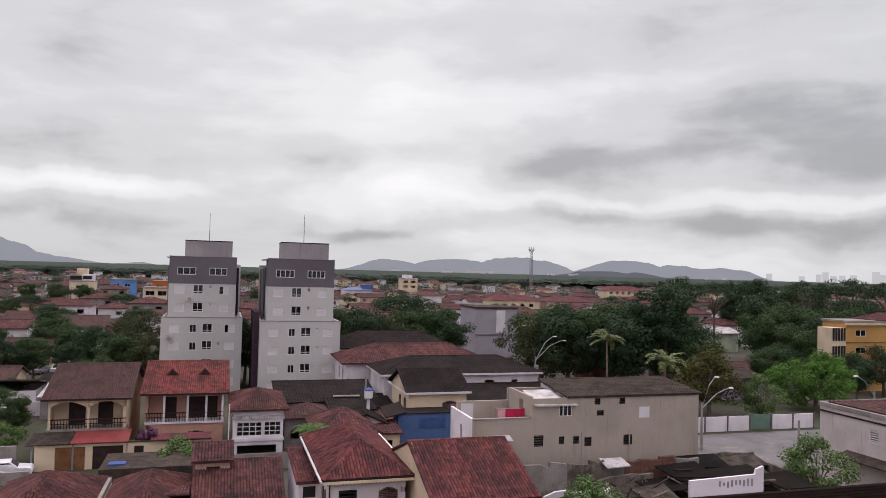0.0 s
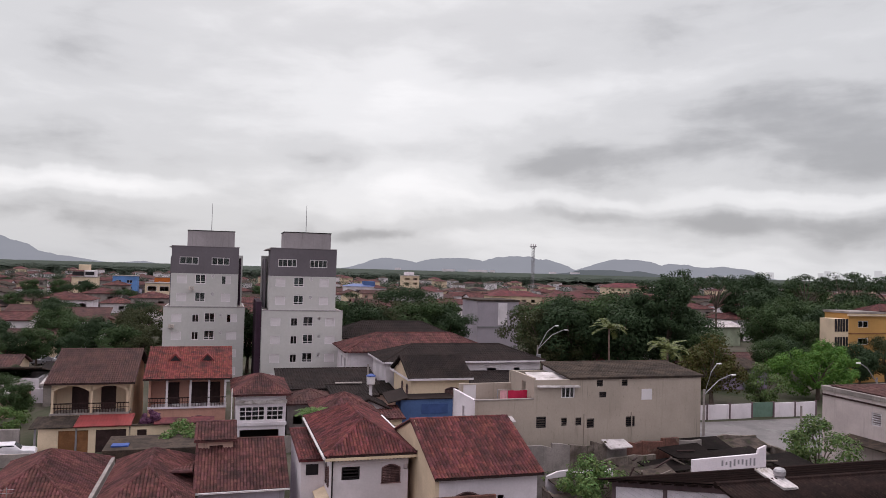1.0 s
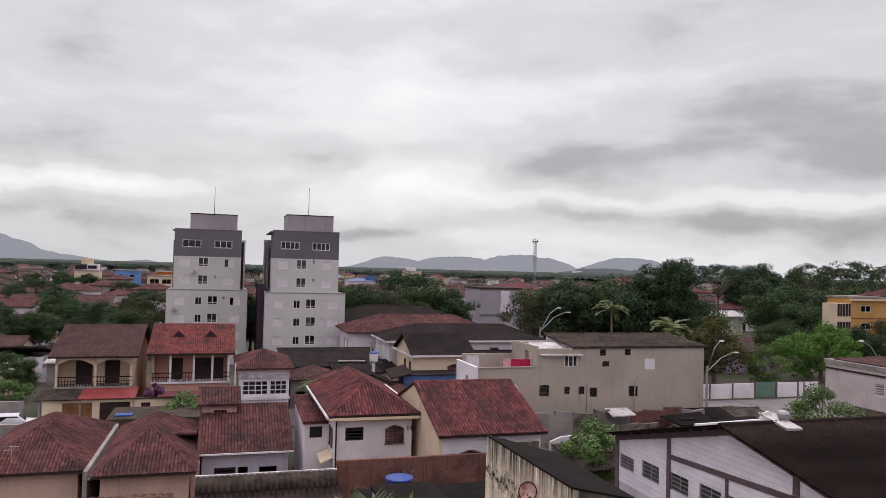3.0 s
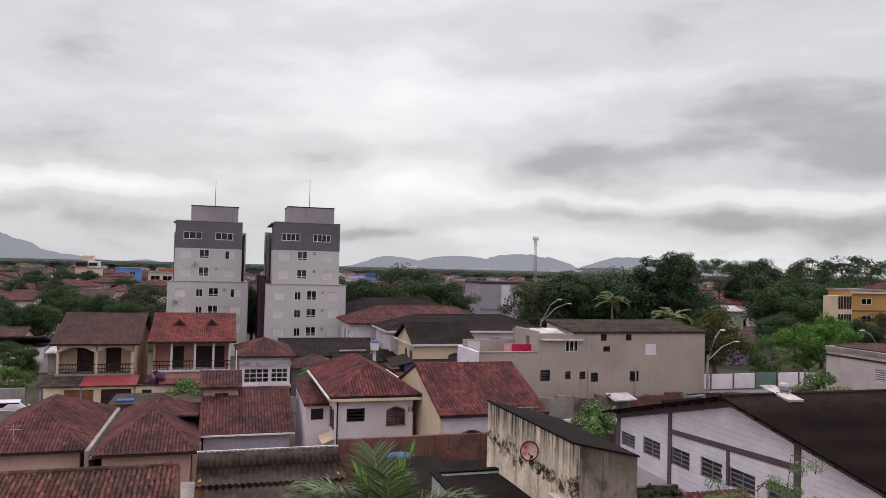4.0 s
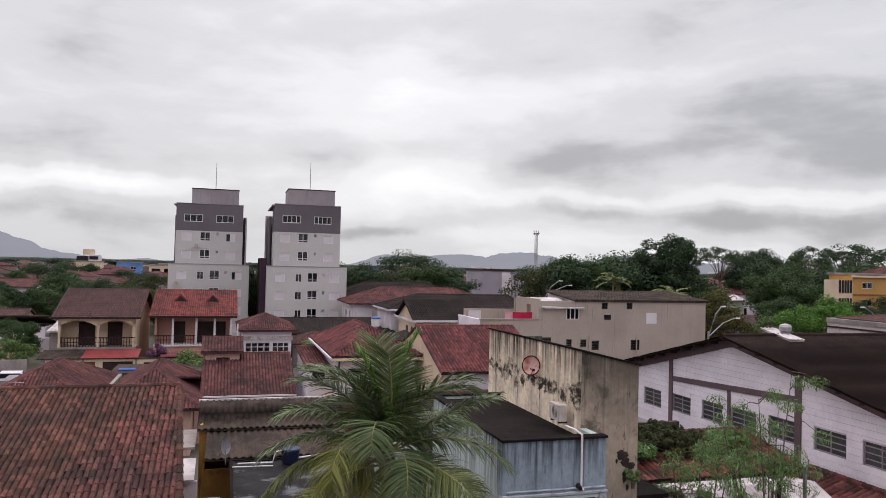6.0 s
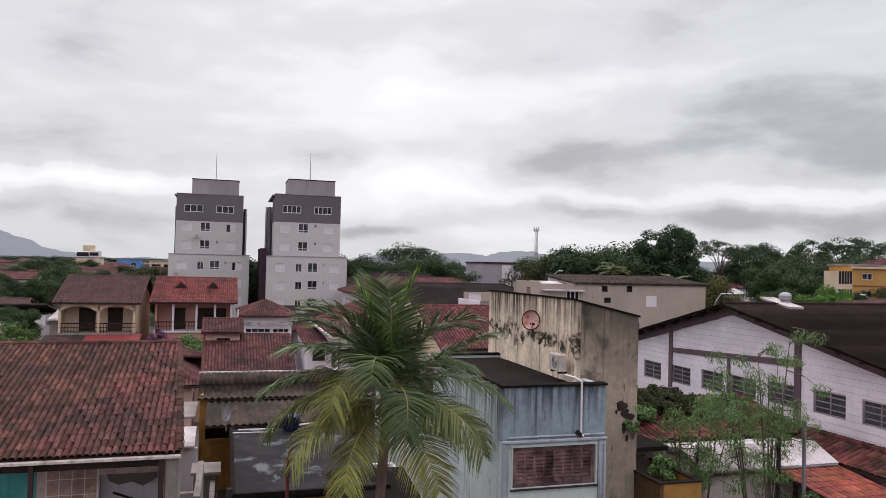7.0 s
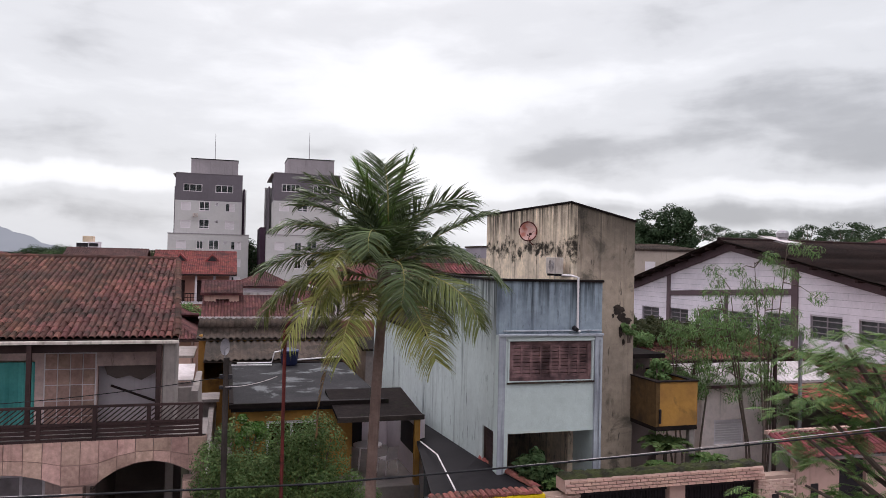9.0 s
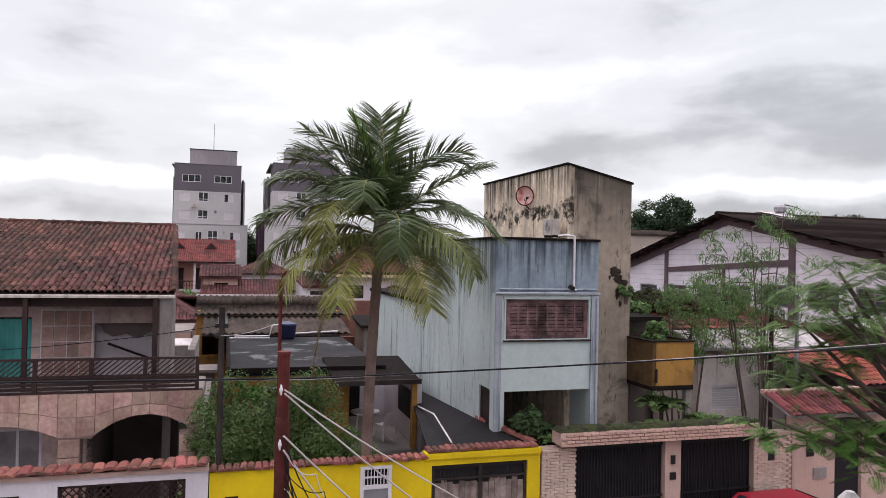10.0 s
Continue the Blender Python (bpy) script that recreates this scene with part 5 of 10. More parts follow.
    part("drain_pipe", Shape().tube([(W - 0.06, -0.09, 5.7), (W - 0.06, -0.09, 0.1)], 0.03, 8), BLUE_TRIM, t)
    part("lamp", Shape().tube([(1.95, -0.02, 5.98), (1.95, -0.16, 5.95)], [0.07, 0.05], 8), STEEL_DARK, t, "small round wall lamp")
    return t


def raw_block():
    t = thing("raw_render_block", 8.55, 17.1, 0, "tall unpainted rendered block with mould runs and broken patches", "building")
    L_, W = 6.0, 2.02
    s = Shape()
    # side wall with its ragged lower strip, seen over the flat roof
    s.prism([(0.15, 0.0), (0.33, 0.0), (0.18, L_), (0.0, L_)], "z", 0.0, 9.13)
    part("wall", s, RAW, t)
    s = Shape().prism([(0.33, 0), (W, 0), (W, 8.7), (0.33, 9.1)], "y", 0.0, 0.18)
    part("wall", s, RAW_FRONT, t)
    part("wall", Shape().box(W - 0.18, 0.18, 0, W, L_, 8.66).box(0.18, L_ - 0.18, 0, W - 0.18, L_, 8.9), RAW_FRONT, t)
    part("coping", Shape().slab([(0.11, -0.04, 9.18), (W + 0.04, -0.04, 8.74), (W + 0.04, L_ - 1.2, 8.74), (-0.04, L_ + 0.04, 9.18)], 0.05), SLAB_BROWN, t)
    # torn patches where plants grew out of the front
    rng = random.Random(4)
    spots = [(1.56, 6.36, 0.17, 0.12), (1.66, 6.16, 0.12, 0.13), (1.82, 6.06, 0.13, 0.1), (1.64, 5.78, 0.06, 0.16), (1.4, 6.2, 0.03, 0.06), (1.72, 5.5, 0.04, 0.08)]
    for cx, cz, rx, rz in spots:
        k0 = rng.uniform(0, 6)
        pts = []
        for k in range(22):
            a = k * math.tau / 22
            q = 1 + 0.12 * math.sin(3 * a + k0) + 0.08 * math.sin(7 * a + 2 * k0) + rng.uniform(-0.12, 0.12)
            pts.append((cx + rx * math.cos(a) * q, cz + rz * math.sin(a) * q))
        part("broken_patch", Shape().prism(pts, "y", 0.0, -0.006 - 0.006 * rng.random()), GRIME, t, "dark broken patch of render")
    return t


blue_house()
raw_block()


def old_dish(u, v, z):
    """Faded satellite dish on a bent arm, facing the street."""
    t = thing("satellite_dish", u, v, z, "faded pink satellite dish with a rusty rim on the raw wall", "satellite dish", turn=-12)
    d = Shape()
    n = 22
    rings = (0.0, 0.1, 0.18, 0.25, 0.29)
    for r in rings:
        d.v += [(r * math.cos(k * math.tau / n), 0.12 - r * r * 1.2, 1.08 * r * math.sin(k * math.tau / n)) for k in range(n)]
    for j in range(len(rings) - 1):
        d.f += [(j * n + k, j * n + (k + 1) % n, j * n + n + (k + 1) % n, j * n + n + k) for k in range(n)]
    part("dish", d, material("faded_pink_enamel", (0.72, 0.52, 0.46), (0.5, 0.2, 0.15), 5.0, 0.7, 0.2, 10, 0.2, patch=0.8, patch_col=(0.2, 0.06, 0.045), patch_scale=7.0, patch_cut=0.58), t)
    part("rim", Shape().tube([(0.295 * math.cos(k * math.tau / 24), 0.02, 0.318 * math.sin(k * math.tau / 24)) for k in range(25)], 0.022, 6, False), RUST, t)
    part("arm", Shape().tube([(0, 0.1, -0.1), (0.1, 0.14, -0.35), (0.2, 0.1, -0.45)], 0.025, 6), RUST, t)
    part("feed", Shape().tube([(0, 0.02, -0.3), (0.02, -0.3, -0.1)], 0.012, 5).box(-0.03, -0.36, -0.14, 0.05, -0.29, -0.06), RUST, t)
    return t


od = old_dish(8.36, 19.15, 8.45)
od.matrix_basis = od.matrix_basis @ Matrix.Diagonal((0.86, 0.86, 0.86, 1))


def air_conditioner(u, v, z, label, turn=0.0):
    """Outdoor unit with its grille and feet."""
    t = thing("air_conditioner", u, v, z, label, "air conditioner", turn=turn)
    part("case", Shape().box(-0.14, 0, 0, 0.14, 0.72, 0.5, 0.02), DIRTY_WHITE, t)
    g = Shape()
    for k in range(7):
        r = 0.03 + k * 0.026
        for i in range(12):
            a, b = i * math.tau / 12, (i + 0.9) * math.tau / 12
            g.tube([(-0.146, 0.3 + r * math.cos(a), 0.25 + r * math.sin(a)), (-0.146, 0.3 + r * math.cos(b), 0.25 + r * math.sin(b))], 0.005, 3, False)
    part("fan_grille", g, STEEL_GREY, t)
    for y in (0.08, 0.58):
        part("bracket", Shape().box(-0.12, y, -0.07, 0.2, y + 0.05, 0.0), STEEL_DARK, t)
    return t


ac = air_conditioner(8.40, 17.15, 7.28, "stained white outdoor air conditioner hung on the raw wall")
ac.matrix_basis = ac.matrix_basis @ Matrix.Diagonal((0.8, 0.85, 0.85, 1))


# ochre balcony box beside the raw block
def ochre_annex():
    t = thing("ochre_balcony", 10.52, 15.9, 0, "ochre painted balcony with black mould on its side", "balcony")
    s = Shape().box(0.1, 0, 3.52, 1.2, 0.1, 4.62).box(1.1, 0.1, 3.52, 1.2, 2.2, 4.62)
    part("parapet", s, OCHRE, t)
    part("side_parapet", Shape().box(-0.004, 0.0, 3.5, 0.1, 2.2, 4.62), OCHRE_SIDE_DARK, t, "side parapet darkened overall, with black mould runs")
    part("floor_slab", Shape().box(0.0, 0.0, 3.4, 1.2, 2.2, 3.52), SLAB_BROWN, t)
    part("roof_slab", Shape().box(0.1, 1.6, 5.0, 1.3, 3.0, 5.12), SLAB_BROWN, t)
    part("back_wall", Shape().box(0.1, 2.2, 0, 1.2, 2.35, 5.0), PLASTER_DARK, t)
    part("coping", Shape().box(-0.03, -0.03, 4.62, 1.23, 0.13, 4.65).box(-0.03, 0.13, 4.62, 0.13, 2.2, 4.65).box(1.07, 0.13, 4.62, 1.23, 2.2, 4.65), SLAB_BROWN, t)
    part("post", Shape().box(1.05, 0.1, 0, 1.2, 0.25, 3.4), CONCRETE, t)
    part("drain_pipe", Shape().tube([(0.1, -0.03, 3.95), (0.1, -0.03, 3.6)], 0.03, 6), STEEL_DARK, t)
    return t


ochre_annex()


# ---------------------------------------------------------------- low flat-roofed house, porch and side roof
def low_house():
    t = thing("low_flat_roof_house", 0.5, 21.6, 0, "low yellow house with a dark bitumen flat roof", "house")
    f = Face("f", 4.2, 9.2)
    part("wall", wall_with_holes(Shape(), f, 0, 3.2, 0, 3.1, 0.15, [(0.85, 1.3, 1.45, 1.5)]), OCHRE, t)
    window(t, f, 0.85, 1.3, 1.45, 1.5, "slide", WINDOW_WHITE, (2, 1))
    part("wall", Shape().box(0, 0.15, 0, 0.15, 9.2, 3.1).box(3.2, 0, 0, 3.35, 9.2, 3.1).box(0, 9.05, 0, 4.2, 9.2, 3.1), OCHRE, t)
    part("flat_roof", Shape().box(-0.15, -0.15, 3.12, 4.35, 9.3, 3.3, 0.02), SLAB_DARK, t, "dark bitumen flat roof with pale puddle marks")
    part("roof_edge", Shape().box(-0.2, -0.2, 3.22, 4.4, -0.1, 3.36).box(-0.2, -0.1, 3.22, -0.08, 9.3, 3.38).box(0.0, 8.2, 3.3, 4.3, 8.3, 3.34), SLAB_BROWN, t)
    # porch
    pr = Shape().slab([(2.7, -1.35, 3.12), (5.15, -1.35, 3.12), (5.15, 1.4, 3.42), (2.7, 1.4, 3.42)], 0.09)
    part("porch_roof", pr, SLAB_BROWN, t)
    part("porch_fascia", Shape().box(2.7, -1.42, 2.98, 5.2, -1.35, 3.12), POLE_DARK, t)
    part("porch_column", Shape().box(4.95, -1.3, 0, 5.11, -1.14, 3.0, 0.01), OCHRE, t)
    part("porch_wall", Shape().box(5.15, -1.1, 0, 5.3, 3.5, 3.0).box(3.35, 3.3, 0, 5.15, 3.45, 3.0), WHITE, t)
    # porch window and door are dark plates in place of unlit openings
    part("porch_window", Shape().box(5.13, -0.4, 1.75, 5.15, 1.2, 2.6), STEEL_DARK, t)
    part("porch_floor", Shape().box(2.7, -1.3, 0.0, 5.14, 3.3, 1.1, 0.02), PAVING, t)
    part("porch_door", Shape().box(3.5, 3.25, 1.1, 4.25, 3.3, 2.85), STEEL_DARK, t, "dark plate for the unlit doorway at the back of the porch")
    return t


low_house()


def side_roof():
    """Dark sheet that covers the passage along the blue house, edged with clay tiles."""
    t = thing("passage_roof", 4.4, 14.7, 0, "dark grey sheet roof over the passage with a clay tile edge", "roof")
    part("sheet", Shape().slab([(0.05, 0.05, 2.42), (2.45, 0.05, 2.5), (1.9, 2.6, 2.62), (1.92, 7.9, 2.34), (1.55, 7.9, 2.3)], 0.07), material("dark_passage_sheet", (0.019, 0.0175, 0.019), (0.013, 0.012, 0.013), 0.6, 0.8, 0.15, 6, 0.15), t)
    c = cap_tiles((2.0, 2.5, 2.64), (2.5, 0.1, 2.56), 0.09, 0.2)
    part("edge_tiles", tiles_mesh("edge_tiles", c, COPING), COPING, t, kind="stuff")
    part("post", Shape().box(0.0, 0.6, 0, 0.1, 0.7, 2.35).box(1.6, 7.6, 0, 1.7, 7.7, 2.25), STEEL_GREY, t)
    part("conduit", Shape().tube([(1.25, 5.75, 2.15), (1.2, 5.5, 2.35), (0.85, 2.6, 2.75), (0.4, -0.3, 2.8)], 0.02, 6), PVC, t, "white plastic conduit")
    return t


side_roof()


def plastic_chair(u, v, turn):
    t = thing("plastic_chair", u, v, 1.1, "white moulded plastic garden chair on the porch", "chair", turn=turn)
    part("seat", Shape().box(-0.22, -0.22, 0.42, 0.22, 0.22, 0.45, 0.01), PVC, t)
    part("backrest", Shape().slab([(-0.22, 0.2, 0.45), (0.22, 0.2, 0.45), (0.2, 0.3, 0.85), (-0.2, 0.3, 0.85)], 0.03), PVC, t)
    for x in (-0.2, 0.2):
        for y in (-0.2, 0.2):
            part("leg", Shape().tube([(x * 1.15, y * 1.15, 0), (x, y, 0.42)], 0.02, 6), PVC, t)
    return t


plastic_chair(4.95, 21.6, 205)
tb = thing("plastic_table", 4.45, 22.2, 1.1, "round white plastic table on the porch floor", "table")
part("tabletop", Shape().tube([(0, 0, 0.7), (0, 0, 0.74)], 0.45, 20), PVC, tb)
for k in range(4):
    a = k * math.pi / 2 + 0.6
    part("leg", Shape().tube([(0.38 * math.cos(a), 0.38 * math.sin(a), 0), (0.3 * math.cos(a), 0.3 * math.sin(a), 0.7)], 0.025, 6), PVC, tb)


# ---------------------------------------------------------------- walls along the street
def coping_row(parent, x0, x1, y, z, step=0.2, seed=1, length=0.42):
    """Clay tiles laid side by side over a wall, each one a piece."""
    rng = random.Random(seed)
    proto = Shape()
    n = 5
    for e, zz in ((0, 0.0), (1, 0.0)):
        for k in range(n):
            a = math.pi * k / (n - 1)
            proto.v.append((-math.cos(a) * step * 0.53, -length / 2 + e * length, math.sin(a) * 0.062 + (0.02 if not e else 0.02)))
    proto.f += [(k, k + 1, n + k + 1, n + k) for k in range(n - 1)] + [(0, 4, 3, 2, 1), (5, 6, 7, 8, 9)]
    me = proto.mesh("coping_tile", COPING)
    k = int((x1 - x0) / step)
    for i in range(k):
        part("coping_tile", me, COPING, parent, m=pose(x0 + (i + 0.5) * (x1 - x0) / k, y + rng.uniform(-0.02, 0.02), z + rng.uniform(-0.012, 0.012), rng.uniform(-5, 5), rng.uniform(-6, 6), rng.uniform(-7, 7)))


def lattice_gate(parent, x0, x1, y, z0, z1, mat):
    fr = Shape().box(x0, y - 0.03, z0, x0 + 0.06, y + 0.03, z1).box(x1 - 0.06, y - 0.03, z0, x1, y + 0.03, z1).box(x0, y - 0.03, z1 - 0.06, x1, y + 0.03, z1).box(x0, y - 0.03, z0, x1, y + 0.03, z0 + 0.06)
    g = part("gate", fr, mat, parent, "dark timber lattice gate")
    la = Shape()
    h = z1 - z0
    n = int((x1 - x0) / 0.13)
    for sgn in (1, -1):
        for i in range(-int(h / 0.13), n):
            a = x0 + i * 0.13
            lo, hi = max(a, x0), min(a + h, x1)
            if hi - lo < 0.05:
                continue
            za, zb = z0 + lo - a, z0 + hi - a
            if sgn < 0:
                za, zb = z1 - (lo - a), z1 - (hi - a)
            la.add([(lo, y - 0.012 * sgn, za - 0.018), (hi, y - 0.012 * sgn, zb - 0.018), (hi, y - 0.012 * sgn, zb + 0.018), (lo, y - 0.012 * sgn, za + 0.018)], [(0, 1, 2, 3)])
    part("lattice", la, mat, g)
    return g


def white_wall():
    t = thing("white_street_wall", -8.0, 14.3, 0, "white tiled street wall with terracotta coping and lattice gates", "wall", kind="structure")
    f = Face("f", 8.0, 0.2)
    part("wall", wall_with_holes(Shape(), f, 0, 8.0, 0, 2.62, 0.2, [(3.7, 0.0, 1.15, 2.3), (5.45, 0.0, 2.15, 2.42)]), WHITE, t)
    part("cap", Shape().box(-0.02, -0.06, 2.56, 8.0, 0.26, 2.64), PINK_WALL, t)
    coping_row(t, 0, 8.0, 0.1, 2.66, 0.2, 3, 0.5)
    lattice_gate(t, 3.7, 4.85, 0.1, 0.15, 2.3, DARK_WOOD)
    lattice_gate(t, 5.45, 7.6, 0.1, 0.15, 2.42, DARK_WOOD)
    return t


def yellow_wall():
    t = thing("yellow_street_wall", 0.02, 14.3, 0, "bright yellow street wall with weathered tile coping", "wall", kind="structure")
    f = Face("f", 6.75, 0.2)
    part("wall", wall_with_holes(Shape(), f, 0, 6.75, 0, 2.5, 0.2, [(2.88, 1.6, 0.6, 0.82), (4.34, 0.0, 2.12, 2.36), (0.28, 1.75, 0.25, 0.28)]), YELLOW, t)
    part("beam", Shape().box(4.2, -0.05, 2.5, 6.75, 0.25, 2.62), YELLOW, t)
    coping_row(t, 0, 4.25, 0.1, 2.51, 0.135, 6, 0.34)
    coping_row(t, 4.25, 6.7, 0.14, 2.63, 0.13, 7, 0.34)
    box = part("meter_box", Shape().box(2.86, -0.03, 2.38, 3.5, 0.02, 2.44).box(2.86, -0.02, 1.58, 2.93, 0.02, 2.38).box(3.43, -0.02, 1.58, 3.5, 0.02, 2.38).box(2.93, -0.02, 1.98, 3.43, 0.02, 2.06), PVC, t, "pale meter box with a barred window")
    part("back_plate", Shape().box(2.88, 0.08, 1.6, 3.48, 0.1, 2.42), STEEL_DARK, box)
    part("door_panel", Shape().box(2.93, 0.0, 1.6, 3.43, 0.015, 1.98), STEEL_GREY, box)
    part("bar", Shape().box(2.93, -0.012, 2.2, 3.43, 0.012, 2.23), WINDOW_WHITE, box)
    for k in range(8):
        part("bar", Shape().box(2.94 + k * 0.066, -0.01, 2.06, 2.955 + k * 0.066, 0.01, 2.38), WINDOW_WHITE, box)
    part("letter_slot", Shape().box(0.28, 0.04, 1.75, 0.53, 0.08, 2.03), STEEL_DARK, t)
    g = part("gate", Shape().box(4.36, 0.05, 2.28, 6.46, 0.11, 2.36).box(4.36, 0.05, 0.1, 4.42, 0.11, 2.28).box(6.4, 0.05, 0.1, 6.46, 0.11, 2.28), POLE_DARK, t, "weathered grey metal and timber gate")
    part("gate_stile", Shape().box(5.37, 0.04, 0.1, 5.45, 0.12, 2.3), POLE_DARK, g)
    # added backing that fills the gaps between boards with shade
    part("gate_back", Shape().box(4.42, 0.12, 0.1, 6.4, 0.14, 2.3), STEEL_DARK, g)
    rng = random.Random(9)
    for k in range(15):
        xx = 4.43 + k * 0.131
        part("gate_board", Shape().box(xx, 0.06, 0.12, xx + 0.124, 0.085 + rng.uniform(0, 0.01), 2.02 + rng.uniform(-0.1, 0.04)), GATE_BOARD, g)
    part("gate_rail", Shape().box(4.42, 0.03, 2.04, 6.4, 0.058, 2.08), POLE_DARK, g)
    for k in range(24):
        xx = 4.47 + k * 0.082
        part("gate_spike", Shape().tube([(xx, 0.045, 2.0), (xx + rng.uniform(-0.02, 0.02), 0.045, 2.2 + rng.uniform(-0.05, 0.05))], 0.007, 5), FIBRE, g)
    return t


BRICK_PINK = material("pinkish_facing_brick", (0.40, 0.26, 0.20), (0.33, 0.21, 0.165), 0.9, 0.8, 0.1, 12, 0.2, 30, piece=0.15, hue=0.008, streak=0.5, streak_col=(0.12, 0.08, 0.06))


def moss_bank():
    """An uneven cushion of moss along the top of the gate beam."""
    s, rng = Shape(), random.Random(14)
    nx, ny = 60, 8
    for j in range(ny + 1):
        for i in range(nx + 1):
            e = 0.0 if j in (0, ny) or i in (0, nx) else 1.0
            s.v.append((0.40 + 5.2 * i / nx, -0.08 + (0.03 * rng.random() if not j else 0.0) + 0.46 * j / ny, 2.9 + e * (0.035 + rng.uniform(0, 0.05))))
    n = nx + 1
    s.f += [(j * n + i, j * n + i + 1, (j + 1) * n + i + 1, (j + 1) * n + i) for j in range(ny) for i in range(nx)]
    return s


def brick_gateway():
    t = thing("brick_gateway", 6.79, 14.3, 0, "beige brick gateway with two dark barred gates", "gateway", kind="structure")
    part("pillar_core", Shape().box(0.02, 0.02, 0, 0.81, 0.33, 2.55), MORTAR, t)
    part("pillar_core", Shape().box(3.08, 0.02, 0, 3.49, 0.33, 2.6), PINK_WALL, t)
    part("pillar_core", Shape().box(5.47, 0.02, 0, 6.55, 0.33, 2.62), MORTAR, t)
    brick = Shape().box(-0.098, -0.02, -0.027, 0.098, 0.02, 0.027, 0.004).mesh("brick", BRICK)
    half = Shape().box(-0.045, -0.02, -0.027, 0.045, 0.02, 0.027, 0.004).mesh("brick", BRICK)
    rng = random.Random(11)
    for x0, x1 in ((0.02, 0.81), (5.47, 6.55)):
        for j in range(22):
            z = 1.25 + j * 0.063
            if z > 2.52:
                break
            w = 0.205
            off = w if j % 2 else w / 2
            k = int((x1 - x0) / w) + 1
            for i in range(k):
                x = x0 + off + i * w
                if x - 0.09 < x0 - 0.02 or x + 0.09 > x1 + 0.02 or (j % 2 and x + 0.19 > x1 + 0.02):
                    continue
                part("brick", brick, BRICK, t, m=pose(x, 0.012 - rng.uniform(0, 0.008), z))
            if j % 2:
                for x in (x0 + 0.045, x1 - 0.045):
                    part("brick", half, BRICK, t, m=pose(x, 0.012 - rng.uniform(0, 0.008), z))
    # roofed beam over the gates
    beam = part("gate_beam", Shape().prism([(-0.15, 2.62), (-0.06, 2.9), (0.36, 2.9), (0.36, 2.62)], "x", 0.42, 5.55), PINK_WALL, t, "brick-faced sloping gate canopy")
    tile = Shape().box(-0.095, 0.0, -0.024, 0.095, 0.03, 0.024, 0.005).mesh("brick", BRICK_PINK)
    for j in range(4):
        for i in range(26):
            x = 0.53 + i * 0.2 + (0.1 if j % 2 else 0.0)
            if x > 5.48:
                continue
            part("brick", tile, BRICK_PINK, beam, m=pose(x, -0.178 + j * 0.022 - rng.uniform(0, 0.008), 2.655 + j * 0.066, -18, 0, 0))
    part("moss", moss_bank(), MOSS, t, "moss and weeds on the canopy")
    for x0, x1 in ((0.84, 3.06), (3.5, 5.46)):
        fr = Shape().box(x0, 0.1, 2.48, x1, 0.16, 2.54).box(x0, 0.1, 1.32, x1, 0.15, 1.36).box(x0, 0.1, 0.1, x1, 0.16, 0.16)
        g = part("gate", fr, STEEL_DARK, t, "dark steel gate of vertical bars")
        bar = Shape().box(-0.012, 0.115, 0.12, 0.012, 0.14, 2.5).mesh("gate_bar", STEEL_DARK)
        n = int((x1 - x0) / 0.075)
        for k in range(n):
            part("gate_bar", bar, STEEL_DARK, g, m=pose(x0 + (k + 0.5) * (x1 - x0) / n, 0, 0))
        # dark sheet added for the near-black shade behind the bars
        part("gate_sheet", Shape().box(x0, 0.19, 0.1, x1, 0.2, 2.47), STEEL_DARK, g)
    part("intercom", Shape().box(3.22, -0.02, 2.05, 3.32, 0.02, 2.25).box(3.2, -0.02, 1.7, 3.34, 0.02, 1.86), STEEL_DARK, t)
    part("vent", Shape().box(5.86, -0.025, 1.98, 6.04, 0.02, 2.2), STEEL_DARK, t)
    return t


def pink_wall():
    t = thing("beige_street_wall", 13.36, 14.3, 0, "beige rendered street wall with small vents and a tiled canopy", "wall", kind="structure")
    f = Face("f", 6, 0.2)
    part("wall", wall_with_holes(Shape(), f, 0, 6.0, 0, 3.0, 0.2, [(1.28, 0.0, 0.83, 2.9)]), PINK_WALL, t)
    part("gate", Shape().box(1.3, 0.08, 0.05, 2.09, 0.12, 2.85), STEEL_DARK, t)
    for a, b, c, d in ((0.42, 2.0, 0.64, 2.36), (0.86, 2.03, 1.0, 2.14)):
        part("vent", Shape().box(a, -0.015, b, c, 0.03, d), STEEL_DARK, t)
    part("meter_cover", Shape().box(0.62, -0.03, 1.45, 1.02, 0.02, 1.72, 0.01), CONCRETE, t)
    body = Shape().slab([(-0.25, -0.25, 3.05), (2.8, -0.25, 3.05), (2.8, 0.75, 3.42), (-0.25, 0.75, 3.42)], 0.06)
    r = part("canopy", body, CONCRETE, t)
    me = tiles_mesh("canopy_tiles", tile_rows((-0.25, -0.28, 3.06), (1, 0, 0), (0, 1.0, 0.37), 3.05, 1.1, 0, 0, 0.15, 0.36, 0.05, True, 21), TILE_RED)
    part("canopy_tiles", me, TILE_RED, r, kind="stuff")
    part("canopy_ridge", Shape().box(-0.25, 0.68, 3.4, 2.8, 0.82, 3.5), PINK_WALL, r)
    return t


white_wall()
yellow_wall()
brick_gateway()
pink_wall()


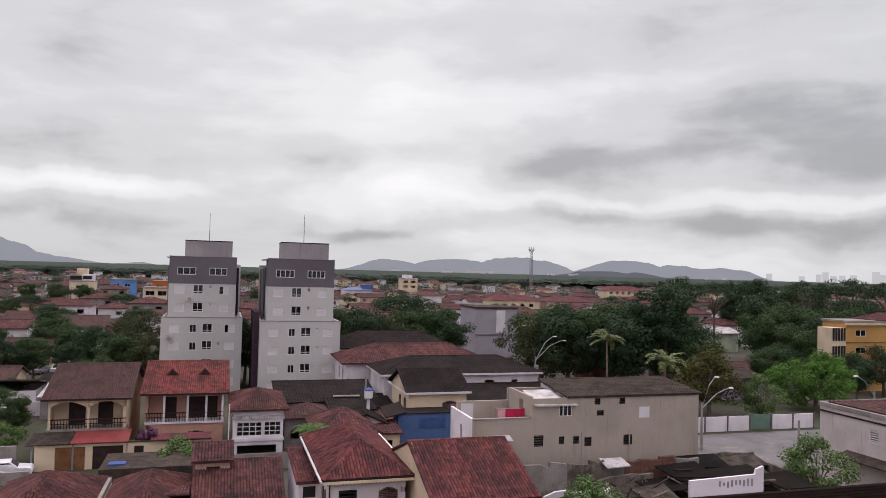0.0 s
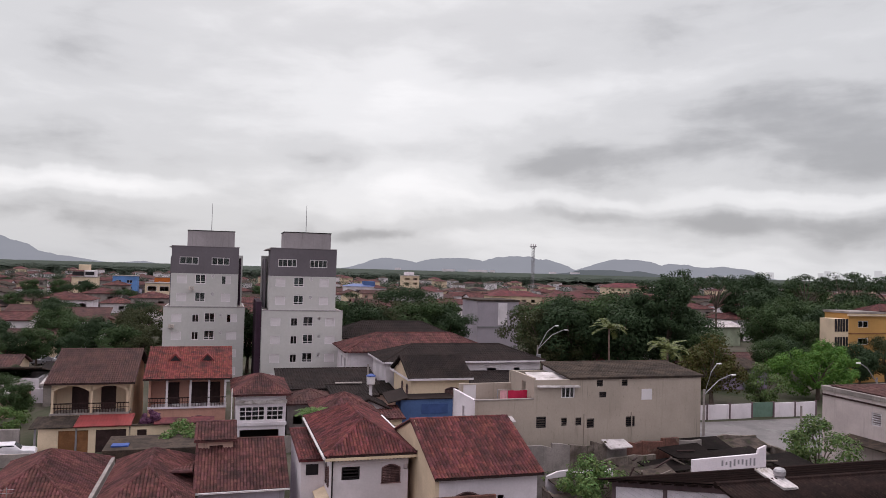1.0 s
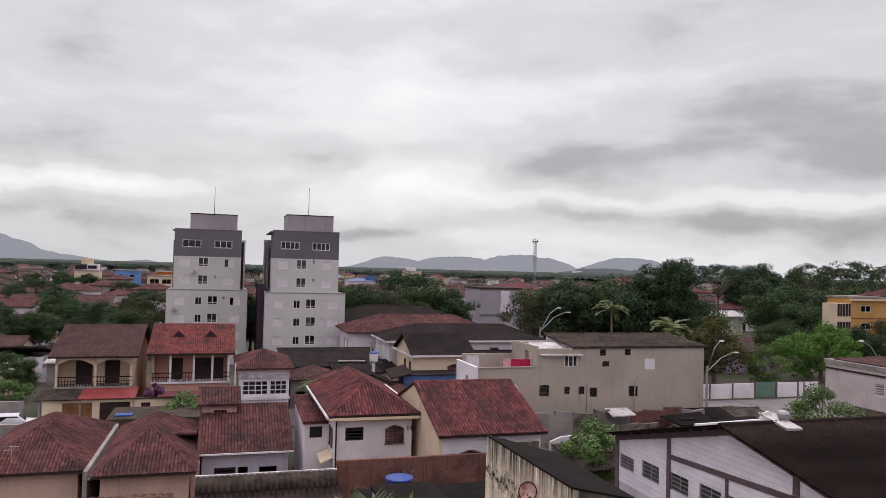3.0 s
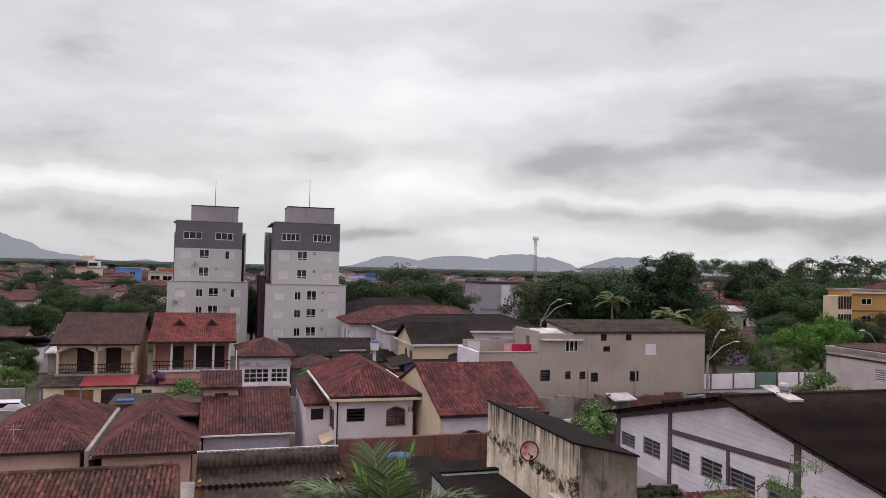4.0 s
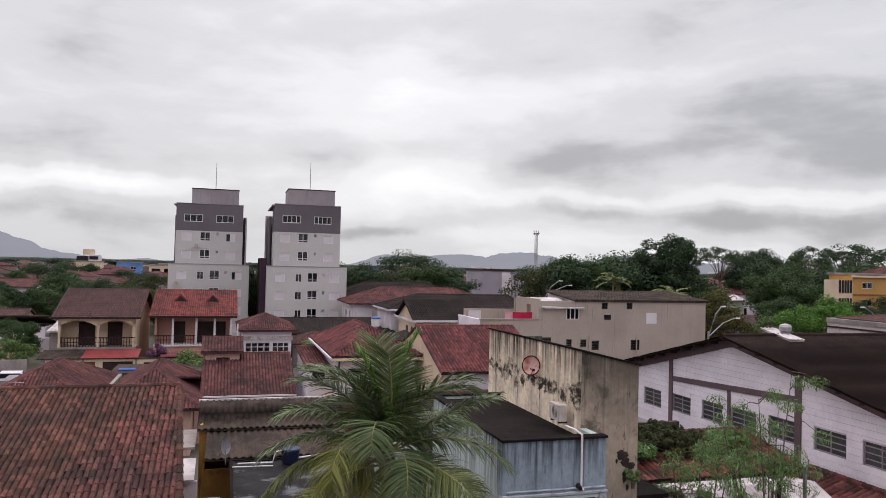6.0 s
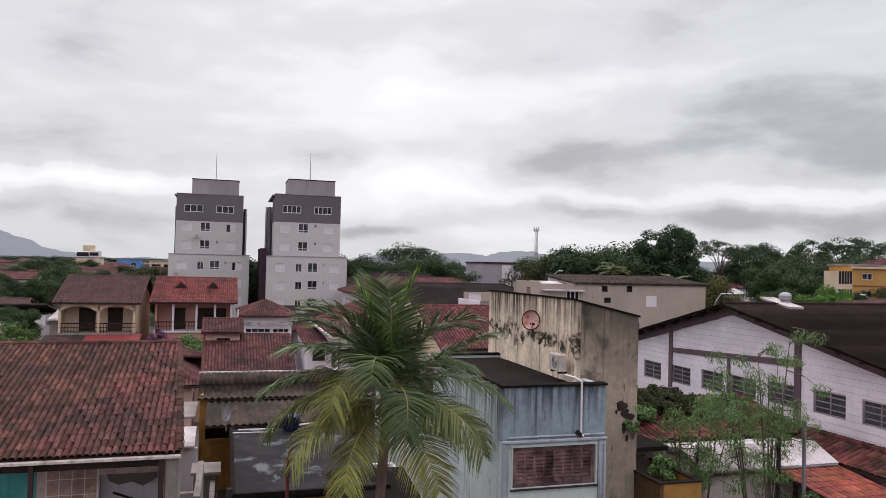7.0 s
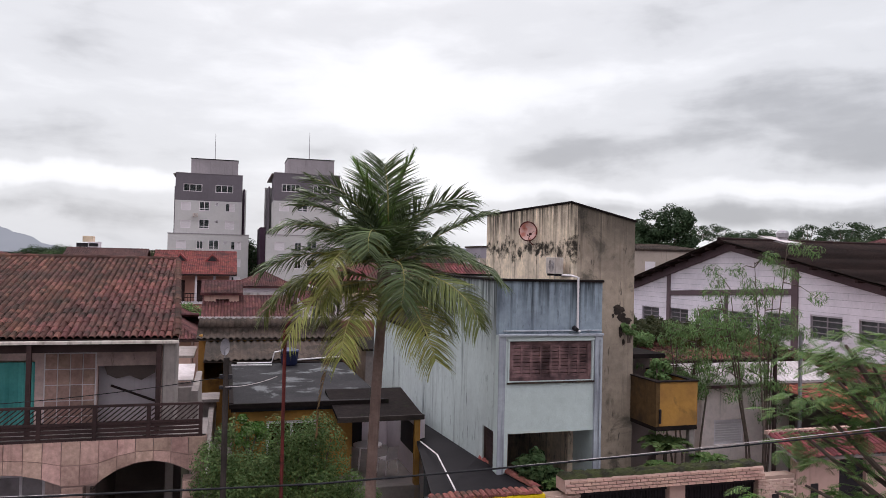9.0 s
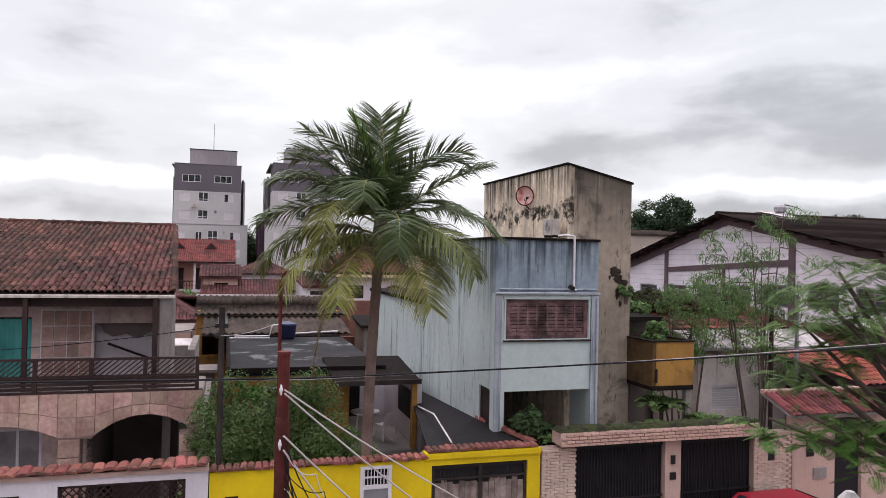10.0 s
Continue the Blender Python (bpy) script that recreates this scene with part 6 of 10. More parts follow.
# ---------------------------------------------------------------- roofs in front of the warehouse
def white_roof_house():
    t = thing("white_sheet_roof_house", 13.65, 18.35, 0, "small pale house under a white sheet roof", "house")
    f = Face("f", 4.6, 2.3)
    part("wall", wall_with_holes(Shape(), f, 0, 4.6, 0, 4.06, 0.15, [(0.45, 2.27, 1.07, 0.73)]), PALE_RENDER, t)
    window(t, f, 0.45, 2.27, 1.07, 0.73, "roller", WINDOW_WHITE)
    part("wall", Shape().box(0, 0.15, 0, 0.15, 2.15, 4.1), PALE_RENDER, t)
    part("wall", Shape().box(4.45, 0.15, 0, 4.6, 2.15, 4.1), PALE_RENDER, t)
    part("wall", Shape().box(0, 2.15, 0, 4.6, 2.3, 4.1), PALE_RENDER, t)
    corrugated(t, [(-0.2, -0.15, 4.1), (4.75, -0.15, 4.1), (4.75, 0.85, 4.55), (-0.2, 0.85, 4.55)], FIBRE_WHITE, 0.18, 0.02, label="white painted sheet roof with rust stains")
    corrugated(t, [(4.75, 2.3, 4.3), (-0.2, 2.3, 4.3), (-0.2, 0.88, 4.53), (4.75, 0.88, 4.53)], FIBRE_WHITE, 0.18, 0.02, label="white painted sheet roof with rust stains")
    part("eave_board", Shape().box(-0.2, -0.2, 3.97, 4.75, -0.165, 4.06), SHUTTER_WOOD, t)
    return t


def orange_roof_carport():
    t = thing("orange_tile_roof_carport", 16.3, 14.8, 0, "open carport with a bright orange clay tile roof", "carport")
    # inner walls coloured dark so the open carport looks shaded
    part("wall", Shape().box(0.4, 3.2, 0, 2.1, 3.32, 3.82), PLASTER_DARK, t)
    part("wall", Shape().box(2.0, 0.1, 0, 2.1, 3.2, 3.5), PLASTER_DARK, t)
    part("post", Shape().box(0.1, 0.15, 0, 0.2, 0.25, 3.5), DARK_WOOD, t)
    part("post", Shape().box(0.1, 3.0, 0, 0.2, 3.1, 3.85), DARK_WOOD, t)
    body = Shape().slab([(-0.18, 0.0, 3.54), (2.2, 0.0, 3.54), (2.2, 3.34, 3.95), (-0.18, 3.34, 3.95)], 0.08)
    r = part("roof", body, DARK_WOOD, t)
    tl = tile_rows((-0.18, -0.02, 3.56), (1, 0, 0), (0, 3.34, 0.41), 2.38, 3.36, 0, 0, 0.2, 0.36, 0.05, True, 31)
    part("roof_tiles", tiles_mesh("roof_tiles", tl, TILE_ORANGE), TILE_ORANGE, r, kind="stuff")
    return t


def lean_to_roof():
    t = thing("lean_to_roof", 14.0, 20.7, 0, "mossy brown tile lean-to roof against the warehouse", "roof")
    part("wall", Shape().box(-1.4, 0.2, 0, 5.6, 0.35, 4.28), PLASTER_DARK, t)
    part("wall", Shape().box(-1.4, 0.35, 0, -1.25, 3.3, 4.3), PLASTER_DARK, t)
    body = Shape().slab([(-1.6, 0.1, 4.4), (5.75, 0.1, 4.4), (5.75, 3.6, 5.1), (-1.6, 3.6, 5.1)], 0.1)
    body.slab([(4.5, -8.5, 4.05), (5.75, -8.5, 4.5), (5.75, 0.1, 4.5), (4.5, 0.1, 4.05)], 0.1)
    r = part("roof", body, DARK_WOOD, t)
    tl = tile_rows((-1.6, 0.08, 4.41), (1, 0, 0), (0, 3.5, 0.7), 7.35, 3.57, 0, 0, 0.21, 0.38, 0.05, True, 33)
    tl += tile_rows((4.5, 0.1, 4.06), (0, -1, 0), (1.25, 0, 0.45), 8.6, 1.33, 0, 0, 0.21, 0.38, 0.05, True, 34)
    part("roof_tiles", tiles_mesh("roof_tiles", tl, TILE_MOSSY), TILE_MOSSY, r, kind="stuff")
    c = cap_tiles((5.7, -8.5, 4.54), (5.7, 0.1, 4.54), 0.11)
    part("ridge_tiles", tiles_mesh("ridge_tiles", c, TILE_MOSSY), TILE_MOSSY, r, kind="stuff")
    # a dark plank shelf grown over with weeds
    part("parapet", Shape().box(-1.6, 3.65, 3.8, 2.9, 3.85, 5.45), RUIN_SHEET, t, "dark mouldy parapet under the weeds")
    return t


white_roof_house()
orange_roof_carport()
lean_to_roof()


# ---------------------------------------------------------------- warehouse
def warehouse():
    V0, V1, VP = 17.0, 34.0, 25.05
    t = thing("warehouse", 19.9, V0, 0, "white painted block warehouse with plum concrete frame and dark sheet roof", "warehouse")
    L_, P = V1 - V0, VP - V0

    def top(y):
        return 8.55 - (abs(y - P) / 8.0) * (2.05 if y > P else 1.62)
    f = Face("l", 0, L_)
    WIN = [(a - V0, z0 - 0.22, b - a, z1 - z0 + 0.2) for a, b, z0, z1 in ((17.4, 18.75, 5.35, 5.98), (19.4, 20.8, 5.33, 5.98), (21.62, 23.02, 5.27, 5.9), (23.68, 25.18, 5.2, 5.8), (25.62, 27.05, 5.12, 5.75), (27.83, 29.2, 5.05, 5.65), (30.1, 31.55, 4.96, 5.58), (32.3, 33.6, 4.92, 5.4))]
    # block courses: rows of real blocks up to the sloping top
    base = wall_with_holes(Shape(), f, 0, L_, 0, 5.95 - 0.05, 0.14, WIN)
    base.prism([(0, 5.9), (L_, 5.9), (L_, top(L_)), (P, top(P)), (0, top(0))], "x", 0.0, 0.14)
    part("wall", base, BLOCK_JOINT, t)
    rng = random.Random(3)
    z, h, full = 3.95, 0.235, []
    cut = Shape()
    while z < 8.5:
        for k in range(int(L_ / 0.62) + 1):
            a = k * 0.62 + (0.31 if int(round((z - 3.95) / h)) % 2 else 0.0)
            b = min(a + 0.618, L_)
            if b - a < 0.05 or max(0, z + h - min(top(a), top(b))) > 0.02:
                continue
            if any(a < w[0] + w[2] and b > w[0] and z < w[1] + w[3] and z + h > w[1] for w in WIN):
                # blocks cut to fit beside, under and over the windows
                w = [w for w in WIN if a < w[0] + w[2] and b > w[0]][0]
                for p, q, lo, hi in ((a, min(b, w[0]), z, z + h), (max(a, w[0] + w[2]), b, z, z + h), (max(a, w[0]), min(b, w[0] + w[2]), z, min(z + h, w[1])), (max(a, w[0]), min(b, w[0] + w[2]), max(z, w[1] + w[3]), z + h)):
                    if q - p > 0.02 and hi - lo > 0.03:
                        cut.box(-0.018, p, lo, 0.0, q - 0.003, hi - 0.013)
                continue
            if b - a > 0.61:
                full.append((a, z))
            else:
                cut.box(-0.018, a, z, 0.0, b, z + h - 0.013)
        z += h
    full.sort()
    me = Shape().box(-0.016, 0, 0, 0.002, 0.617, h - 0.016).mesh("block", WHITE_BRICK)
    for a, z in full[:300]:
        part("block", me, WHITE_BRICK, t, m=pose(-rng.uniform(0, 0.007), a, z))
    for a, z in full[300:]:
        cut.box(-0.016 - rng.uniform(0, 0.007), a, z, 0.0, a + 0.617, z + h - 0.016)
    part("blockwork", cut, WHITE_BRICK, t, kind="stuff")
    for w in WIN:
        window(t, f, *w, "grid", WINDOW_LIGHT, (2, 4), 0.045, DUSTY_GLASS)
        # plate added behind the panes in place of the unlit hall
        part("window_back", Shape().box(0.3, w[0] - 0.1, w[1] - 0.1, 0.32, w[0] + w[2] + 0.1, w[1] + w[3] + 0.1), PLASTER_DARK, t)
    for y, w in ((21.5, 0.3), (29.3, 0.26), (33.85, 0.3), (25.25, 0.16)):
        y -= V0
        hi = top(y) - 0.05 if w > 0.2 else 6.4
        part("column", Shape().box(-0.07, y - w / 2, 0 if w > 0.2 else 5.0, 0.0, y + w / 2, hi), PLUM_TRIM, t)
    part("ring_beam", Shape().prism([(21.65 - V0, 6.58), (29.15 - V0, 6.2), (29.15 - V0, 6.42), (21.65 - V0, 6.82)], "x", -0.06, 0.0), PLUM_TRIM, t)
    for a, b in ((0.0, P), (P, L_)):
        part("rake_beam", Shape().prism([(a, top(a) - 0.32), (b, top(b) - 0.32), (b, top(b) + 0.02), (a, top(a) + 0.02)], "x", -0.1, 0.0), PLUM_TRIM, t)
    part("wall", Shape().box(0.14, L_ - 0.14, 0, 34, L_, 5.9).box(34, 0, 0, 34.14, L_, 6.0), WHITE_BRICK, t)
    part("wall", Shape().box(0.14, 0, 0, 34, 0.14, 6.5), WHITE_BRICK, t)
    # purlin ends under the verge
    for k in range(18):
        y = 0.4 + k * 0.95
        if y < L_:
            part("purlin", Shape().box(-0.55, y - 0.05, top(y) - 0.06, 0.1, y + 0.05, top(y) + 0.04), DARK_WOOD, t)
    zp = 8.65
    corrugated(t, [(34.5, P, zp), (-0.6, P, zp), (-0.6, L_ + 0.7, top(L_) - 0.1), (34.5, L_ + 0.7, top(L_) - 0.1)], FIBRE_DARK, 0.18, 0.026, label="dark weathered fibre cement sheet roof")
    corrugated(t, [(-0.6, P, zp), (34.5, P, zp), (34.5, -1.2, top(-1.2) + 0.1), (-0.6, -1.2, top(-1.2) + 0.1)], FIBRE_DARK, 0.18, 0.026, label="dark weathered fibre cement sheet roof")
    part("ridge_cap", Shape().tube([(-0.6, P, zp - 0.02), (34.5, P, zp - 0.02)], 0.14, 8), FIBRE_DARK, t)

    def on_roof(y):
        return zp - (P - y) * (zp - top(-1.2) - 0.1) / (P + 1.2) + 0.09
    corrugated(t, [(2.0, 7.2, on_roof(7.2)), (2.75, 7.2, on_roof(7.2)), (2.75, 8.9, on_roof(8.9)), (2.0, 8.9, on_roof(8.9))], FIBRE_WHITE, 0.18, 0.026, name="skylight", label="translucent white skylight sheet")
    v = Shape().tube([(2.55, P, zp), (2.55, P, zp + 0.15)], 0.2, 12)
    v.tube([(2.55, P, zp + 0.16), (2.55, P, zp + 0.22), (2.55, P, zp + 0.38), (2.55, P, zp + 0.47), (2.55, P, zp + 0.52)], [0.17, 0.24, 0.25, 0.2, 0.06], 14)
    part("roof_ventilator", v, ALU, t, "round metal wind ventilator")
    return t


warehouse()


# ---------------------------------------------------------------- two-storey grey-green building behind
def grey_building():
    W, D = 19.65, 5.6
    t = thing("grey_green_building", 18.3, 51.2, 0, "plain grey-green rendered two-storey building with a terrace", "building")
    f = Face("f", W, D)
    X = 18.3
    low = [(23.25 - X, 5.1, 0.8, 0.85), (25.35 - X, 5.2, 0.46, 0.6), (26.57 - X, 5.18, 0.5, 0.6), (27.55 - X, 4.95, 0.62, 0.72), (31.0 - X, 4.92, 0.8, 0.8)]
    high = [(25.3 - X, 7.35, 1.15, 0.95), (28.37 - X, 8.16, 0.52, 0.5), (28.6 - X, 7.27, 0.6, 0.45), (30.58 - X, 8.17, 0.52, 0.5), (32.4 - X, 7.05, 0.9, 0.8)]
    part("wall", wall_with_holes(Shape(), f, 0, W, 0, 7.3, 0.2, low), GREY_PAINT, t)
    part("wall", wall_with_holes(Shape(), f, 4.7, W, 7.3, 8.75, 0.2, [(h[0], max(h[1], 7.3), h[2], h[1] + h[3] - max(h[1], 7.3)) for h in high]), GREY_PAINT, t)
    for s_, z_, w_, h_ in low:
        window(t, f, s_, z_, w_, h_, "vent", STEEL_DARK, (1, 1))
    window(t, f, high[0][0], 7.3, 1.15, 1.0, "slide", WINDOW_WHITE, (3, 1))
    for h in (high[1], high[2], high[3]):
        window(t, f, h[0], max(7.3, h[1]), h[2], h[1] + h[3] - max(7.3, h[1]), "vent", STEEL_DARK, (1, 1))
    window(t, f, high[4][0], 7.3, 0.9, 0.55, "roller", WINDOW_WHITE)
    part("patched_window", Shape().box(high[4][0] - 0.02, -0.02, 7.02, high[4][0] + 0.92, 0.0, 7.88), ROLLER, t, "white boarded window")
    for side in "lr":
        part("wall", wall_with_holes(Shape(), Face(side, W, D), 0.2, D, 0, 7.3 if side == "l" else 8.75, 0.2, [(2.6, 5.2, 0.5, 1.2)] if side == "l" else []), WHITE if side == "l" else GREY_PAINT, t)
    part("wall", Shape().box(0, D - 0.2, 0, W, D, 7.2), GREY_PAINT, t)
    part("wall", Shape().box(4.9, D - 0.2, 7.2, W, D, 8.7), GREY_PAINT, t)
    # terrace with its parapet and the wall behind it
    part("terrace_floor", Shape().box(0.2, 0.2, 6.2, 5.0, D - 0.2, 6.35), PAVING, t)
    part("terrace_wall", wall_with_holes(Shape(), Face("f", 5, 0, 0, 4.6), 0.2, 4.7, 6.35, 7.85, 0.2, [(0.55, 6.35, 1.1, 1.4)]), GREY_PAINT, t)
    part("terrace_door", Shape().box(0.55, 4.66, 6.35, 1.65, 4.7, 7.75), ROLLER, t, "white panel door")
    part("upper_wall", wall_with_holes(Shape(), Face("l", 0, 9, 4.7, 0), 0.2, 4.6, 7.3, 8.9, 0.2, [(1.6, 7.3, 0.8, 1.1)]), GREY_PAINT, t)
    part("parapet_coping", Shape().box(-0.05, -0.05, 7.3, 4.7, 0.25, 7.37), CONCRETE, t)
    # flat annex roof at the step
    part("step_roof", Shape().slab([(4.9, -0.25, 8.3), (8.5, -0.25, 8.25), (8.4, 3.2, 8.9), (5.3, 3.2, 8.9)], 0.1), FIBRE_WHITE, t, "pale sheet roof over the step")
    # main roof, rising to the back
    roof(t, 8.0, 0.2, W - 8.0, D - 0.7, 8.85, 0.5, "px", FIBRE, 0.3, 0.25, 0.45, False, 41)
    part("gable", Shape().prism([(0, 8.7), (D, 8.7), (D, 9.22), (0, 8.78)], "x", 8.0, 8.2), WHITE, t)
    part("gable", Shape().prism([(0, 8.7), (D, 8.7), (D, 9.22), (0, 8.78)], "x", W - 0.2, W), GREY_PAINT, t)
    for s_ in (9.0, 13.2):
        part("drain_pipe", Shape().tube([(s_, -0.06, 6.1), (s_, -0.06, 3.2)], 0.045, 6), GREY_PAINT, t)
    part("awning", Shape().slab([(0.9, -0.9, 5.85), (2.9, -0.9, 5.85), (2.9, 0, 6.1), (0.9, 0, 6.1)], 0.06), FIBRE_WHITE, t)
    return t


grey_building()
# washing on the terrace, and a water drum
ln = thing("washing_line", 20.2, 52.4, 6.35, "washing line with red and pink cloths on the terrace", "washing line")
part("cord", Shape().tube([(0.3, 0, 1.55), (2.0, 0, 1.45), (3.6, 0, 1.55)], 0.01, 4), CABLE_WHITE, ln)
part("post", Shape().tube([(0.3, 0, 0), (0.3, 0, 1.6)], 0.03, 6), STEEL_GREY, ln)
part("post", Shape().tube([(3.6, 0, 0), (3.6, 0, 1.6)], 0.03, 6), STEEL_GREY, ln)
for nm, a, b, lo, mt in (("cloth", 0.5, 1.1, 0.55, CLOTH_PINK), ("cloth", 1.15, 2.75, 0.6, CLOTH_RED), ("cloth", 2.8, 3.1, 0.5, CLOTH_PINK)):
    c = Shape()
    for i in range(9):
        x = a + (b - a) * i / 8
        c.v += [(x, 0.03 * math.sin(i * 1.7), lo), (x, 0, 1.47)]
    c.f += [(2 * i, 2 * i + 2, 2 * i + 3, 2 * i + 1) for i in range(8)]
    part("cloth", c, mt, ln)
dr = thing("water_drum", 24.0, 53.2, 6.35, "small grey water drum on a stand", "drum")
part("drum", Shape().tube([(0, 0, 1.0), (0, 0, 1.1), (0, 0, 1.75), (0, 0, 1.85)], [0.25, 0.32, 0.32, 0.2], 12), CONCRETE, dr)
part("stand", Shape().box(-0.25, -0.25, 0, 0.25, 0.25, 1.0), CONCRETE, dr)


# ---------------------------------------------------------------- houses of the middle distance
def hip_white_house():
    t = house("white_hip_roof_house", 6.65, 44.3, 4.8, 11.2, 5.6, "white two-storey house with a brown hipped tile roof", WHITE, TILE_RED, "hy", 1.55, 0.42,
              [("f", 0.62, 4.02, 1.12, 0.8, "vent", (1, 1), STEEL_DARK), ("f", 3.1, 3.75, 1.2, 1.12, "arch"), ("f", 4.5, 4.5, 0.36, 0.32, "void"),
               ("l", 1.0, 3.4, 0.5, 1.2, "arch"), ("l", 1.9, 3.4, 0.5, 1.2, "arch")], seed=51, fascia=DARK_WOOD, hip=3.4)
    g = Shape()
    n = 26
    part("eave_board", Shape().box(-0.45, -0.47, 5.33, 5.45, -0.4, 5.5), CREAM, t)
    stub = Shape().box(-0.05, -0.44, 5.30, 0.05, -0.36, 5.52).mesh("rafter_end", DARK_WOOD)
    for i in range(n):
        part("rafter_end", stub, DARK_WOOD, t, m=pose(-0.35 + i * 5.7 / (n - 1), 0, 0))
    part("gutter", Shape().box(-0.58, -0.45, 5.42, -0.46, 11.6, 5.54), PVC, t)
    part("gutter", Shape().box(5.46, -0.45, 5.42, 5.58, 11.6, 5.54), PVC, t)
    part("drain_pipe", Shape().tube([(0.05, -0.05, 5.4), (0.05, -0.05, 0)], 0.045, 6), STEEL_DARK, t)
    # side annex with its own small roof
    part("annex_wall", Shape().box(-1.5, 3.0, 0, -0.02, 10.0, 4.6), WHITE, t)
    roof(t, -1.5, 3.0, 1.3, 7.0, 4.6, 0.4, "px", TILE_RED, 0.15, seed=52)
    f = Face("f", 1.5, 0, -1.5, 3.0)
    # dark plate stands in for the annex window's unlit opening
    part("window_back", Shape().box(-1.2, 2.985, 3.6, -0.4, 2.998, 4.3), STEEL_DARK, t)
    part("canopy", Shape().slab([(-0.75, 0.6, 2.6), (-0.02, 0.6, 2.9), (-0.02, 2.9, 2.9), (-0.75, 2.9, 2.6)], 0.08), CREAM, t)
    return t


hip_white_house()


def red_gable_house():
    t = house("red_tile_gable_house", 12.15, 39.9, 6.1, 11.4, 5.15, "cream house with a red clay tile roof and white gable", WHITE, TILE_RED, "gx", 2.15, 0.32,
              [("f", 0.95, 3.1, 1.5, 1.15, "arch"), ("f", 3.6, 3.55, 0.4, 0.4, "void")], seed=61, fascia=DARK_WOOD)
    part("side_wall", Shape().prism([(-0.1, 0), (11.5, 0), (11.5, 5.2), (5.7, 7.35), (-0.1, 5.2)], "x", -0.25, -0.02), CREAM, t, "cream gable wall with a white coping")
    return t


red_gable_house()


def left_tile_house():
    t = house("low_tile_house", -1.1, 47.9, 5.3, 10.4, 2.75, "low lilac-white house with a brown tile roof", material("lilac_white_paint", (0.42, 0.41, 0.47), (0.35, 0.34, 0.4), 0.5, 0.85, 0.08, 8, 0.15, streak=0.5), TILE_OLD, "gx", 2.0, 0.3,
              [("f", 0.75, 1.2, 1.3, 0.6, "vent", (1, 1), STEEL_DARK), ("f", 2.2, 1.0, 0.6, 0.8, "void"), ("f", 3.5, 0.95, 1.1, 0.8, "void")], seed=71)
    # little roof turret
    part("turret", wall_with_holes(Shape(), Face("f", 2.3, 2.0, -0.2, 4.2), 0, 2.3, 3.6, 5.0, 0.15, [(0.75, 3.9, 0.9, 0.7)]), PINK_WALL, t)
    part("turret", Shape().box(-0.2, 4.35, 3.6, -0.05, 6.2, 5.0).box(1.95, 4.35, 3.6, 2.1, 6.2, 5.0), PINK_WALL, t)
    roof(t, -0.2, 4.2, 2.3, 2.0, 5.0, 0.75, "px", TILE_OLD, 0.25, seed=72)
    part("gutter", Shape().box(-0.3, -0.42, 2.68, 5.6, -0.3, 2.78), PVC, t)
    return t


left_tile_house()


# the two hipped houses beside it
house("hip_tile_house", -13.3, 45.6, 5.6, 11.5, 2.75, "low house under a reddish-brown hipped tile roof", PINK_WALL, TILE_OLD, "hy", 1.75, 0.45, seed=81, fascia=DARK_WOOD, group="twin hipped houses", hip=4.2)
house("hip_tile_house", -6.35, 44.2, 4.6, 12.0, 2.75, "low house under a reddish-brown hipped tile roof", PINK_WALL, TILE_OLD, "hy", 1.75, 0.45, seed=82, fascia=DARK_WOOD, group="twin hipped houses", hip=4.2)
single("party_wall", Shape().box(0, 0, 0, 0.25, 12.5, 2.9, 0.02), CONCRETE, -7.3, 44.5, 0, "pale concrete wall in the gap between two roofs", "wall")
single("valley_gutter", Shape().box(0.25, 0, 2.4, 0.5, 12.5, 2.5), CONCRETE, -7.3, 44.5, 0, "concrete valley gutter between the roofs", "gutter")
single("roof_antenna", Shape().tube([(0, 0, 0), (0, 0, 1.3)], 0.02, 6).tube([(-0.4, 0, 1.0), (0.4, 0, 1.0)], 0.012, 5).tube([(-0.4, 0, 1.2), (0.4, 0, 1.2)], 0.012, 5), ALU, -11.2, 46.0, 2.9, "small metal television antenna on the tile roof", "antenna")
wp = thing("roof_side_house", -1.7, 47.0, 0, "low brown tiled side roof", "house")
part("wall", Shape().box(0, 0, 0, 0.5, 10, 2.4), PINK_WALL, wp)
roof(wp, -2.0, 2.0, 2.1, 7.5, 2.6, 1.2, "mx", TILE_OLD, 0.1, seed=83)


